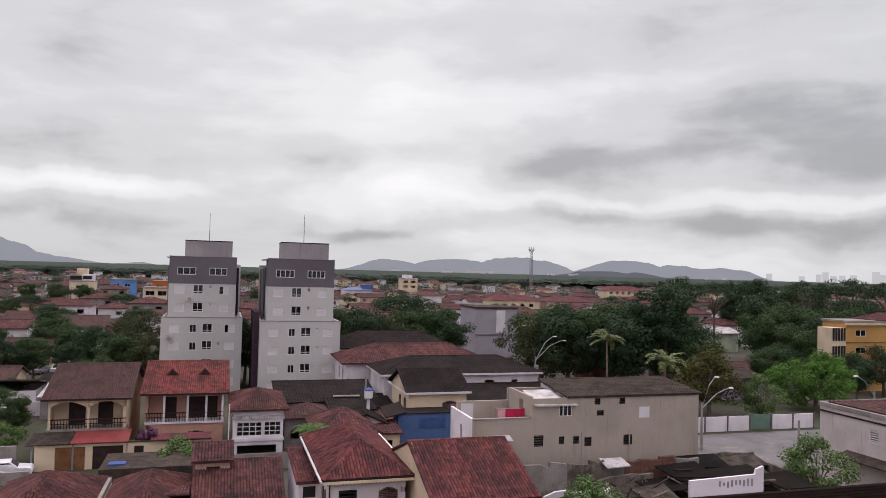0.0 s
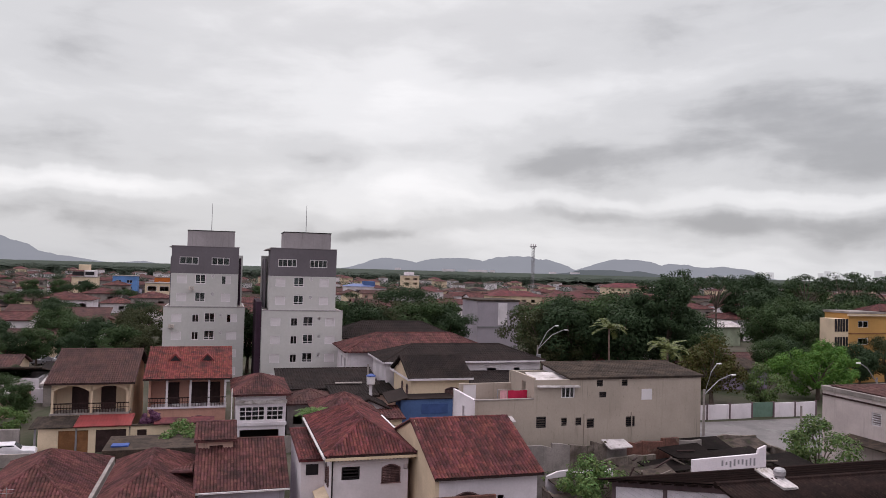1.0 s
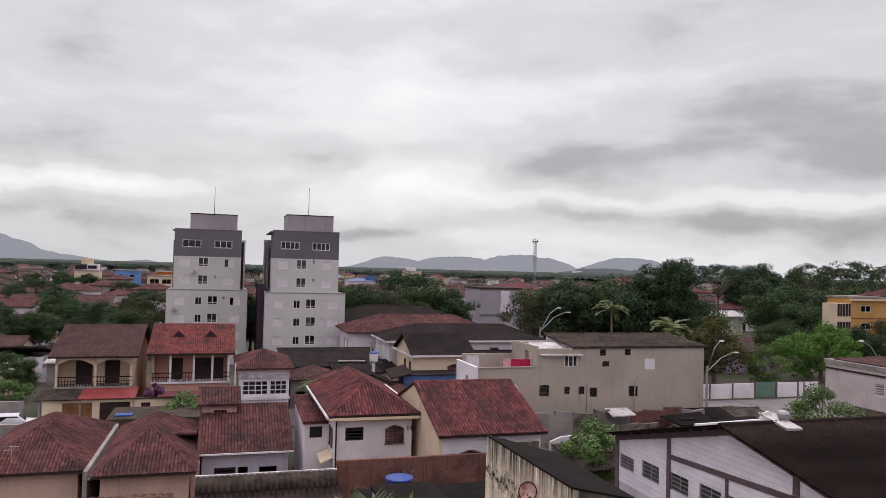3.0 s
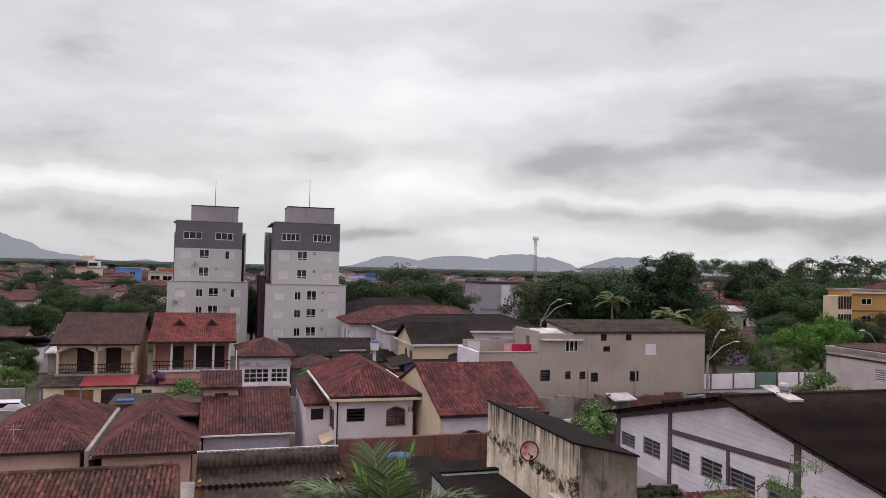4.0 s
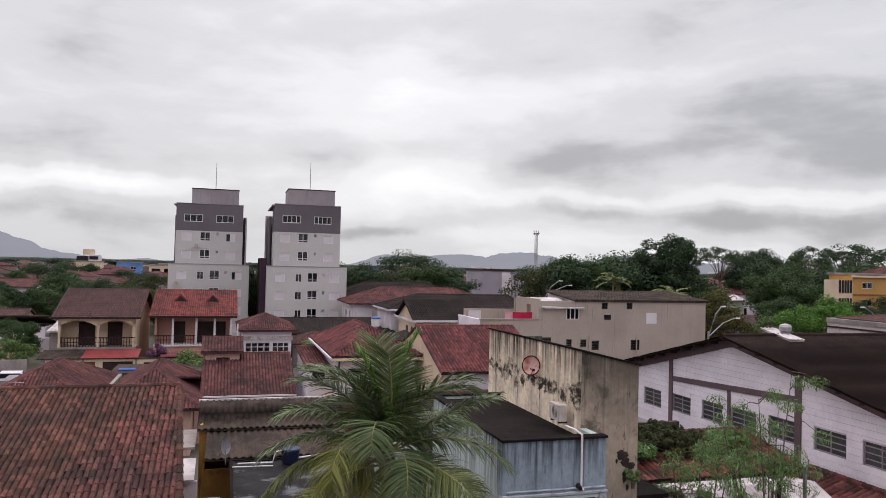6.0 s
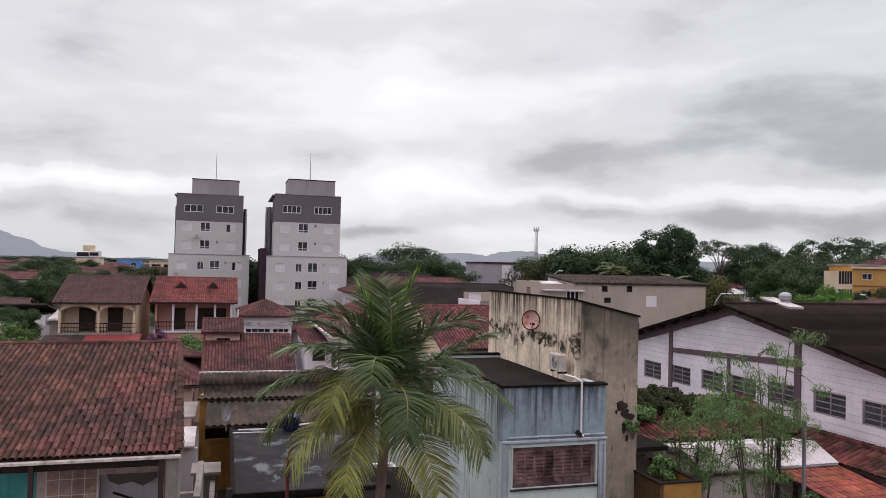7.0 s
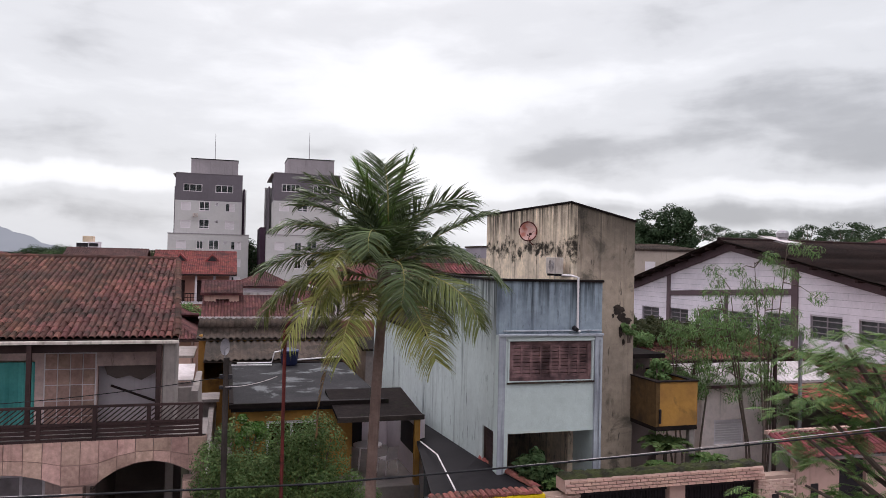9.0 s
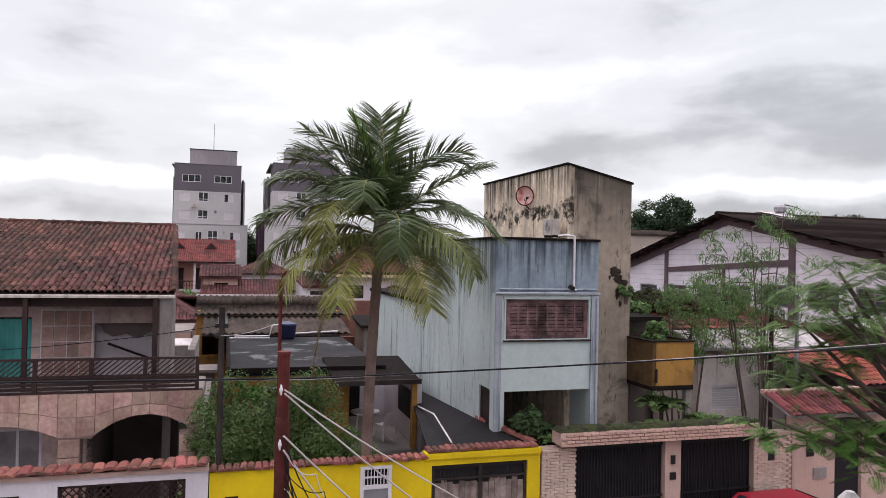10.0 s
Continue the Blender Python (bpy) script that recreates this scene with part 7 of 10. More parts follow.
# ---------------------------------------------------------------- corrugated roofs and clutter between
def corrugated_house():
    t = thing("corrugated_roof_house", -0.95, 29.8, 0, "yellow shed under two brown corrugated roofs", "shed")
    f = Face("f", 7, 6, 0, 3.2)
    part("wall", wall_with_holes(Shape(), f, 0, 6.2, 0, 3.95, 0.15, [(0.25, 2.2, 1.0, 0.85)]), OCHRE, t)
    part("wall", Shape().box(0, 3.35, 0, 0.15, 6.3, 4.1).box(6.05, 3.35, 0, 6.2, 6.3, 4.1).box(0.15, 6.15, 0, 6.05, 6.3, 4.5), OCHRE, t)
    corrugated(t, [(-0.1, 3.0, 3.98), (6.4, 3.0, 3.98), (6.4, 6.35, 4.6), (-0.1, 6.35, 4.6)], FIBRE, 0.27, 0.045, label="brown weathered corrugated sheets")
    corrugated(t, [(0.3, 0.2, 3.42), (6.2, 0.2, 3.42), (6.2, 3.2, 3.86), (0.3, 3.2, 3.86)], FIBRE, 0.27, 0.045, label="brown weathered corrugated sheets")
    part("flashing", Shape().box(-0.15, 6.3, 4.58, 6.5, 6.42, 4.66), FIBRE_WHITE, t, "pale flashing along the ridge")
    part("back_wall", Shape().box(6.2, 6.2, 0, 15.0, 6.4, 2.6), YARD_BRICK, t)
    return t


corrugated_house()
rm = thing("dark_shed_roof", 6.4, 33.2, 0, "dark flat shed roof with a mossy edge", "shed")
part("wall", Shape().box(0, 0, 0, 8.4, 0.2, 3.45).box(0, 0.2, 0, 0.2, 2.4, 3.45).box(8.2, 0.2, 0, 8.4, 2.4, 3.45), CONCRETE, rm)
part("roof", Shape().slab([(-0.2, -0.3, 3.45), (8.6, -0.3, 3.45), (8.6, 2.5, 3.7), (-0.2, 2.5, 3.7)], 0.12), SLAB_BROWN, rm)
single("back_yard_wall", Shape().box(0, 0, 0, 9.4, 0.22, 4.2, 0.03), YARD_BRICK, 6.0, 39.2, 0, "mould-stained brick red yard wall", "wall")
tk = thing("water_tank", 9.15, 37.8, -0.6, "blue plastic water tank lid in the yard", "tank")
part("tank", Shape().tube([(0, 0, 0), (0, 0, 2.8), (0, 0, 3.9), (0, 0, 4.1)], [0.5, 0.55, 0.7, 0.72], 18), TARP_BLUE, tk)
part("lid", Shape().tube([(0, 0, 4.1), (0, 0, 4.16), (0, 0, 4.28), (0, 0, 4.3)], [0.76, 0.74, 0.3, 0.1], 18), TARP_BLUE, tk)
tk = thing("water_tank", 2.6, 29.3, 3.3, "small dark blue water tank on the flat roof", "tank")
part("tank", Shape().tube([(0, 0, 0), (0, 0, 0.05), (0, 0, 0.5), (0, 0, 0.55)], [0.28, 0.31, 0.36, 0.31], 16), plain("navy_plastic", (0.014, 0.018, 0.045), 0.5), tk)
part("lid", Shape().tube([(0, 0, 0.55), (0, 0, 0.6), (0, 0, 0.68)], [0.38, 0.37, 0.12], 16), plain("grey_blue_plastic", (0.05, 0.06, 0.11), 0.5), tk)
single("water_pipe", Shape().tube([(0.6, 29.2, 3.42), (1.9, 29.0, 3.45), (2.0, 29.0, 3.85), (2.25, 29.1, 3.88)], 0.03, 6).tube([(0.4, 28.8, 3.4), (1.9, 28.7, 3.4)], 0.025, 6).tube([(2.9, 29.3, 3.5), (4.7, 29.9, 3.52)], 0.035, 6), PVC, 0, 0, 0, "white plastic water pipes across the flat roof", "pipe")
sd = thing("satellite_dish", 0.15, 29.6, 3.3, "pale satellite dish on a short mast", "satellite dish", turn=30)
sd.matrix_basis = sd.matrix_basis @ Matrix.Diagonal((0.62, 0.62, 0.75, 1))
part("mast", Shape().tube([(0, 0, 0), (0, 0, 0.75)], 0.025, 6), STEEL_GREY, sd)
dish = Shape()
for r in (0.0, 0.15, 0.26, 0.34):
    dish.v += [(r * math.cos(k * math.tau / 16), -r * r * 0.9 + 0.1, 0.95 + 1.3 * r * math.sin(k * math.tau / 16)) for k in range(16)]
for j in range(3):
    dish.f += [(j * 16 + k, j * 16 + (k + 1) % 16, j * 16 + 16 + (k + 1) % 16, j * 16 + 16 + k) for k in range(16)]
part("dish", dish, ALU, sd)
part("arm", Shape().tube([(0, 0.05, 0.8), (0, -0.35, 0.95)], 0.012, 5), STEEL_GREY, sd)
# stack of junk, a pale sheet canopy and a small yellow hut in the lane beside the near house
hut = thing("lane_shed", -2.1, 30.0, 0, "pale lean-to shed with a white sheet roof", "shed")
part("wall", Shape().box(0, 0, 0, 1.2, 0.12, 2.6).box(0, 0.12, 0, 0.12, 5, 2.8), WHITE, hut)
part("roof", Shape().slab([(-0.2, -0.3, 2.75), (1.1, -0.3, 2.75), (1.1, 1.6, 3.1), (-0.2, 1.6, 3.1)], 0.06), FIBRE_WHITE, hut)
part("slab", Shape().box(-0.3, 2.6, 3.2, 1.0, 6.0, 3.3), CONCRETE, hut)
single("lane_wall", Shape().box(0, 0, 0, 0.18, 10, 2.2, 0.02), CONCRETE, -0.35, 18.8, 0, "stained grey garden wall beside the lane", "wall")
single("lane_floor", Shape().box(0, 0, 0, 0.9, 16, 0.06), PAVING, -0.3, 15, 0, "concrete lane floor", "floor", kind="structure")
single("lane_hut", Shape().box(0, 0, 0, 0.8, 1.0, 2.4, 0.02).box(-0.1, -0.15, 2.4, 0.9, 1.2, 2.5), CONCRETE, -0.9, 27.0, 0, "small grey hut in the lane", "hut")


# ---------------------------------------------------------------- yard with ruined sheds
def ruin():
    t = thing("ruined_sheds", 21.5, 37.0, 0, "ruined low sheds with broken walls and fallen beams", "ruin")
    rng = random.Random(8)
    for x, y, w, d, h, m in ((0.5, 9.5, 5.2, 0.2, 3.2, WHITE), (0.2, 7.0, 0.2, 2.6, 2.2, RUIN_WALL), (5.0, 11.5, 5.5, 0.25, 3.4, RUIN_WALL), (3.0, 9.0, 5.0, 0.25, 2.3, RUIN_WALL), (10.5, 10.5, 4.0, 0.2, 2.6, RUIN_WALL), (11.0, 6.5, 0.2, 4.0, 2.2, RUIN_WALL), (15.5, 9.8, 4.0, 0.25, 2.7, RUIN_WALL), (8.0, 6.0, 0.25, 3.5, 1.8, RUIN_WALL), (12.6, 14.4, 9.6, 0.25, 3.9, RUIN_WALL), (22.0, 10.0, 0.25, 4.4, 3.4, RUIN_WALL)):
        n, long_ = 6, max(w, d)
        top = [(long_ * (n - k) / n, h - rng.uniform(0, 0.4)) for k in range(n + 1)]
        if w > d:
            s = Shape().prism([(x, 0), (x + w, 0)] + [(x + q, z) for q, z in top], "y", y, y + d)
        else:
            s = Shape().prism([(y, 0), (y + d, 0)] + [(y + q, z) for q, z in top], "x", x, x + w)
        part("broken_wall", s, m, t)
    for x, y, w, d, z in ((0.6, 6.8, 3.2, 2.8, 2.5), (4.8, 9.6, 3.8, 1.8, 2.4), (11.5, 7.0, 6.0, 3.4, 2.45), (16.0, 5.5, 3.6, 4.0, 2.2), (5.0, 5.0, 2.5, 2.6, 1.9), (8.6, 8.4, 3.2, 2.6, 2.9), (13.5, 3.5, 4.5, 3.0, 2.7), (9.0, 3.4, 4.0, 2.6, 2.3), (11.0, 9.5, 3.6, 2.6, 3.6), (14.8, 8.0, 4.2, 3.4, 3.3), (18.2, 6.4, 3.0, 3.2, 3.2), (7.0, 7.0, 2.8, 2.2, 3.0), (12.6, 5.4, 3.4, 2.2, 3.1), (-0.6, 4.0, 3.4, 2.6, 2.3), (17.5, 9.5, 3.0, 2.4, 3.0), (13.0, 12.0, 5.0, 2.2, 3.5), (17.6, 12.4, 4.4, 2.0, 3.3), (9.0, 12.6, 3.6, 1.6, 3.3)):
        part("roof_sheet", Shape().slab([(x, y, z), (x + w, y, z + rng.uniform(-0.2, 0.2)), (x + w, y + d, z + 0.35), (x, y + d, z + rng.uniform(0.1, 0.4))], 0.08), rng.choice((RUIN_SHEET, RUIN_SHEET, SLAB_BROWN)), t)
    for k in range(18):
        x, y = rng.uniform(5, 18), rng.uniform(5.5, 11)
        part("beam", Shape().tube([(x, y, rng.uniform(2.6, 3.9)), (x + rng.uniform(-3, 3), y + rng.uniform(-0.8, 0.8), rng.uniform(2.4, 4.1))], 0.07, 5), RUIN_WALL if k % 3 else DARK_WOOD, t)
    part("weed_patch", mesh_of("weed_patch", *leaf_quads(np.random.default_rng(4), [(rng.uniform(0.5, 18), rng.uniform(5, 11), rng.uniform(1.6, 3.4)) for _ in range(60)], [(0.8, 0.6, 0.25)] * 60, 60, 0.2), LEAF_SHRUB), LEAF_SHRUB, t, kind="stuff")
    return t


ruin()
gw = thing("white_yard_wall", 30.8, 42.3, 0, "white yard wall with dark illegible marks", "wall")
part("wall", Shape().prism([(0, 0), (6.0, 0), (6.0, 5.3), (5.4, 5.1), (5.3, 4.75), (0, 4.6)], "y", 0, 0.2), WHITE, gw)
rng_ = random.Random(12)
for k in range(9):
    part("mark", Shape().box(2.3 + k * 0.33, -0.006, 4.1 + rng_.uniform(-0.15, 0.1), 2.45 + k * 0.33, 0.0, 4.42 + rng_.uniform(-0.1, 0.1)), STEEL_GREY, gw)
def rubble_wall():
    """Patched low walls and broken slabs along the foot of the grey building."""
    t = thing("rubble_wall", 20.4, 49.6, 0, "patched pink and white broken walls at the foot of the grey building", "wall")
    rng = random.Random(21)
    x = 0.0
    while x < 16.5:
        w, h = rng.uniform(1.2, 2.8), rng.uniform(3.9, 4.4)
        m = (RUIN_WALL, CONCRETE, RUIN_WALL, YARD_BRICK, CONCRETE)[rng.randrange(5)]
        part("wall_panel", Shape().prism([(x, 0), (x + w, 0), (x + w, h - rng.uniform(0, 0.3)), (x + w * 0.6, h - rng.uniform(0, 0.2)), (x, h)], "y", rng.uniform(-0.06, 0.0), 0.3), m, t)
        if rng.random() < 0.35:
            z = h + 0.02
            part("slab", Shape().slab([(x - 0.2, -0.9, z - 0.25), (x + w, -0.9, z - rng.uniform(0.1, 0.35)), (x + w, 0.5, z + 0.1), (x - 0.2, 0.5, z + 0.12)], 0.09), (FIBRE_WHITE, STONE, FIBRE, FIBRE)[rng.randrange(4)], t)
        x += w
    return t


rubble_wall()


# ---------------------------------------------------------------- row of houses behind the towers' street
def balcony_cottage(u, v, w, wall, tile, label, canopy, dormers, seed):
    t = thing("balcony_cottage", u, v, 0, label, "house", "cottages in a row")
    d = 13.0
    f = Face("f", w, d)
    part("wall", wall_with_holes(Shape(), f, 0, w, 0, 2.9, 0.2, [(w * 0.55, 0.6, 1.4, 1.4)]), wall, t)
    arch_shutter(t, f, w * 0.55, 0.6, 1.4, 1.5, 0.3)
    g = Face("f", w, d, 0, 1.6)
    doors = [(w * 0.22, 2.9, w * 0.22, 2.3), (w * 0.6, 2.9, w * 0.2, 2.3)] if not dormers else [(w * 0.2, 2.9, w * 0.18, 2.2), (w * 0.52, 2.9, w * 0.4, 2.2)]
    part("wall", wall_with_holes(Shape(), g, 0, w, 2.9, 5.75, 0.2, doors), wall, t)
    for dd in doors:
        part("door", Shape().box(dd[0], 1.72, 2.95, dd[0] + dd[2], 1.76, 5.1), DARK_WOOD, t, "dark timber balcony door")
    for side in "lr":
        part("wall", wall_with_holes(Shape(), Face(side, w, d), 0.2, d, 0, 5.75, 0.2, []), wall, t)
    part("wall", Shape().box(0.2, d - 0.2, 0, w - 0.2, d, 5.75), wall, t)
    part("balcony_floor", Shape().box(-0.05, -0.15, 2.8, w + 0.05, 1.6, 2.98), WHITE if dormers else CONCRETE, t)
    # balustrade
    rail = part("railing", Shape().box(0, -0.1, 3.78, w, -0.02, 3.88).box(0, -0.1, 3.4, w, -0.02, 3.46), DARK_WOOD, t)
    for k in range(int(w / 0.25)):
        part("baluster", Shape().box(0.1 + k * 0.25, -0.09, 2.98, 0.15 + k * 0.25, -0.04, 3.8), DARK_WOOD, rail)
    for xx in ((0.05, w * 0.5, w - 0.25) if not dormers else (w * 0.22, w * 0.52, w * 0.76, w - 0.2)):
        part("column", Shape().box(xx, -0.1, 2.98, xx + 0.2, 0.1, 5.7), wall if not dormers else WHITE, t)
    for a, b in (((0.05, w * 0.5), (w * 0.5, w - 0.05)) if not dormers else ()):
        sp = Shape()
        pts = [(a, 5.72), (b, 5.72)] + [(b - (b - a) * k / 10, 4.9 + 0.55 * math.sin(math.pi * k / 10)) for k in range(11)]
        sp.prism(pts, "y", -0.1, 0.05)
        part("arch", sp, wall, t)
    roof(t, 0, 0, w, d, 5.72, 2.35 if not dormers else 2.3, "gx", tile, 0.5, seed=seed, fascia=DARK_WOOD)
    part("gable", Shape().prism([(0, 5.7), (d, 5.7), (d / 2, 7.8)], "x", 0.0, 0.2).prism([(0, 5.7), (d, 5.7), (d / 2, 7.8)], "x", w - 0.2, w), wall, t)
    for k in range(dormers):
        xx = w * (0.30 + 0.43 * k)
        dm = Shape().prism([(xx - 0.78, 6.95), (xx + 0.78, 6.95), (xx, 7.78)], "y", 3.2, 6.0)
        part("dormer", dm, tile, t, "small gabled roof dormer")
        part("dormer_vent", Shape().prism([(xx - 0.5, 7.02), (xx + 0.5, 7.02), (xx, 7.58)], "y", 3.16, 3.2), STEEL_DARK, t)
    if canopy:
        corrugated(t, [(w * 0.38, -3.2, 2.35), (w + 0.6, -3.2, 2.35), (w + 0.6, -0.1, 2.8), (w * 0.38, -0.1, 2.8)], METAL_RED, 0.25, 0.015, name="canopy", label="red sheet metal canopy")
        corrugated(t, [(-1.0, -3.2, 2.3), (w * 0.37, -3.2, 2.3), (w * 0.37, -0.1, 2.75), (-1.0, -0.1, 2.75)], FIBRE, 0.25, 0.015, name="canopy", label="brown sheet canopy")
        for xx in (-0.6, w * 0.4, w + 0.4):
            part("canopy_post", Shape().box(xx, -3.0, 0, xx + 0.15, -2.85, 2.3), STEEL_GREY, t)
    return t


balcony_cottage(-14.7, 73.6, 6.6, CREAM, TILE_BROWN, "cream cottage with arched balcony and brown tile roof", True, 0, 91)
balcony_cottage(-6.6, 75.3, 7.2, SALMON, TILE_VIVID, "salmon cottage with glazed balcony and red tile roof", False, 2, 92)


def gate_row():
    t = thing("garden_front_wall", -15.0, 70.6, 0, "cream garden wall with timber and dark garage doors", "wall", kind="structure")
    f = Face("f", 14.5, 0.3)
    part("wall", wall_with_holes(Shape(), f, 0, 14.5, 0, 2.25, 0.3, [(1.6, 0, 2.4, 2.0), (4.6, 0, 2.5, 2.0), (8.0, 0, 0.8, 1.9)]), CREAM, t)
    for a, w, m in ((1.6, 2.4, WOOD), (4.6, 2.5, DARK_WOOD), (8.0, 0.8, DARK_WOOD)):
        d = part("garage_door", Shape().box(a, 0.12, 0, a + w, 0.16, 2.0), m, t)
        for k in range(int(w / 0.3)):
            part("board", Shape().box(a + 0.02 + k * 0.3, 0.1, 0.02, a + 0.28 + k * 0.3, 0.12, 1.95), m, d)
    part("coping", Shape().box(-0.1, -0.1, 2.25, 14.6, 0.4, 2.35), FIBRE, t)
    part("tile_strip", Shape().slab([(9.4, -0.4, 2.45), (14.6, -0.4, 2.45), (14.6, 0.8, 2.75), (9.4, 0.8, 2.75)], 0.08), TILE_RED, t)
    return t


gate_row()
single("garden_wall", Shape().box(0, 0, 0, 7.5, 0.22, 1.05, 0.02), CONCRETE, -22.0, 66.8, 0, "low stained grey wall before the parked car", "wall")
single("garden_wall", Shape().box(0, 0, 0, 6, 0.25, 2.2, 0.02), CONCRETE, -22.5, 71.0, 0, "stained grey garden wall beside the cottages", "wall")


def grille_house():
    t = house("glazed_porch_house", 1.5, 71.0, 4.6, 9.0, 4.75, "white house with a wide white grid window", WHITE, TILE_OLD, "hx", 1.3, 0.45,
              [("f", 0.3, 2.25, 2.35, 1.35, "grid", (4, 3)), ("f", 2.8, 2.25, 1.6, 1.35, "grid", (3, 3)), ("f", 0.4, 0.2, 3.6, 1.2, "void")], seed=95)
    part("band", Shape().box(-0.1, -0.15, 3.85, 4.7, 0.0, 4.2, 0.01), FIBRE_WHITE, t)
    part("band", Shape().box(-0.1, -0.12, 1.8, 4.7, 0.0, 2.1, 0.01), WHITE, t)
    part("fence", Shape().box(-0.6, -3.5, 0, 5.2, -3.4, 1.5), CONCRETE, t)
    part("post", Shape().tube([(-0.4, -0.5, 0), (-0.4, -0.5, 5.4)], 0.06, 6), PVC, t)
    return t


grille_house()


def blue_yellow_house():
    t = house("cream_dark_roof_house", 19.2, 74.0, 6.4, 8.0, 5.5, "cream two-storey house with a near-black tile roof", CREAM, TILE_DARK, "gx", 1.9, 0.4,
              [("f", 3.7, 3.4, 1.7, 1.1, "arch"), ("l", 1.2, 3.4, 0.8, 1.3, "arch"), ("l", 3.4, 3.4, 0.8, 1.3, "arch")], seed=101, fascia=WHITE)
    part("shop", Shape().box(-1.6, -2.2, 0, 4.0, -2.0, 3.7).box(-1.6, -2.0, 0, -1.4, 0.0, 3.7), COBALT, t, "cobalt blue painted ground floor front")
    part("shop_shutter", Shape().box(0.6, -2.24, 2.2, 3.4, -2.2, 3.2), plain("dull_blue_shutter", (0.05, 0.09, 0.22), 0.6), t)
    part("shop_roof", Shape().slab([(-1.6, -2.3, 3.78), (4.1, -2.3, 3.78), (4.1, 0.0, 3.9), (-1.6, 0.0, 3.9)], 0.08), TILE_DARK, t)
    part("side_roof", Shape().slab([(-3.0, -2.6, 3.5), (-0.9, -2.6, 4.0), (-0.9, 0.4, 4.5), (-3.0, 0.4, 4.0)], 0.1), TILE_DARK, t)
    return t


blue_yellow_house()
house("long_dark_roof_house", 18.5, 83.0, 19.5, 8.0, 6.1, "long white building with a near-black roof", WHITE, TILE_DARK, "hx", 1.6, 0.5,
      [("f", 9.0, 4.4, 1.2, 0.8, "void"), ("f", 12.5, 4.4, 1.2, 0.8, "void"), ("f", 16.0, 4.4, 0.8, 0.8, "void")], fine=False, seed=102, tw=0.3, tl=0.5, fascia=WHITE)
house("low_dark_roof_wing", 25.8, 74.5, 12.0, 7.5, 3.4, "low wing with a dark mossy roof", CREAM, TILE_DARK, "px", 1.5, 0.3, fine=False, seed=103, tw=0.3, tl=0.5)
house("long_red_roof_house", 15.6, 92.5, 19.5, 9.0, 6.2, "long white building with a reddish hipped tile roof", WHITE, TILE_OLD, "hx", 2.0, 0.6,
      [("f", 6, 4.6, 1.0, 0.7, "void"), ("l", 2, 3.6, 1.0, 1.5, "void"), ("l", 5, 3.6, 1.0, 1.5, "void")], fine=False, seed=104, tw=0.3, tl=0.5)
house("long_brown_roof_house", 16.5, 108.0, 18.5, 9.0, 6.4, "long building with a dark brown hipped roof", CREAM, TILE_DARK, "hx", 2.2, 0.6, fine=False, seed=105, tw=0.3, tl=0.5)
house("dark_brown_hip_house", 8.8, 66.0, 5.4, 8.0, 3.3, "low house under a brown hipped roof", WHITE, TILE_OLD, "hx", 1.6, 0.35, fine=False, seed=106, tw=0.3, tl=0.5)
house("black_shed_roof_house", 6.4, 81.5, 11.0, 7.0, 3.4, "low house with a patched black roof", CONCRETE, TILE_DARK, "px", 1.2, 0.3, fine=False, seed=107, tw=0.3, tl=0.5)
for i, (a, b, w, d, h, kd, tl_, wl) in enumerate(((6.6, 75.0, 5.0, 5.0, 3.0, "hx", TILE_BROWN, CONCRETE), (11.6, 77.0, 4.6, 4.0, 3.3, "px", TILE_DARK, CONCRETE), (12.2, 71.5, 4.0, 3.6, 2.9, "gy", TILE_DARK, WHITE), (15.6, 78.5, 3.0, 5.0, 3.2, "px", SLAB_BROWN, PINK_WALL), (14.9, 69.0, 2.2, 3.0, 2.5, "px", TILE_OLD, CREAM))):
    house("back_shed", a, b, w, d, h, "small back-yard shed under a dark roof", wl, tl_, kd, 1.0 if kd != "px" else 0.5, 0.3, [("f", 0.6, 0.9, 0.9, 0.9, "void")], "sheds between the houses", False, 120 + i, tw=0.3, tl=0.5)
single("pale_roof_strip", Shape().slab([(0, 0, 0), (3.0, 0, 0.0), (3.0, 0.25, 0.06), (0, 0.25, 0.06)], 0.1), CONCRETE, 12.3, 81.0, 4.05, "pale flashing strip on the black roof", "flashing")
tk = thing("water_tank", 15.3, 76.0, 0, "blue and white water tank on a high stand", "tank")
part("stand", Shape().box(-0.15, -0.15, 0, 0.15, 0.15, 4.6), WHITE, tk)
part("tank", Shape().tube([(0, 0, 4.6), (0, 0, 4.7), (0, 0, 5.5)], [0.36, 0.44, 0.48], 14), PVC, tk)
part("lid", Shape().tube([(0, 0, 5.5), (0, 0, 5.6), (0, 0, 5.75)], [0.52, 0.5, 0.15], 14), TARP_BLUE, tk)


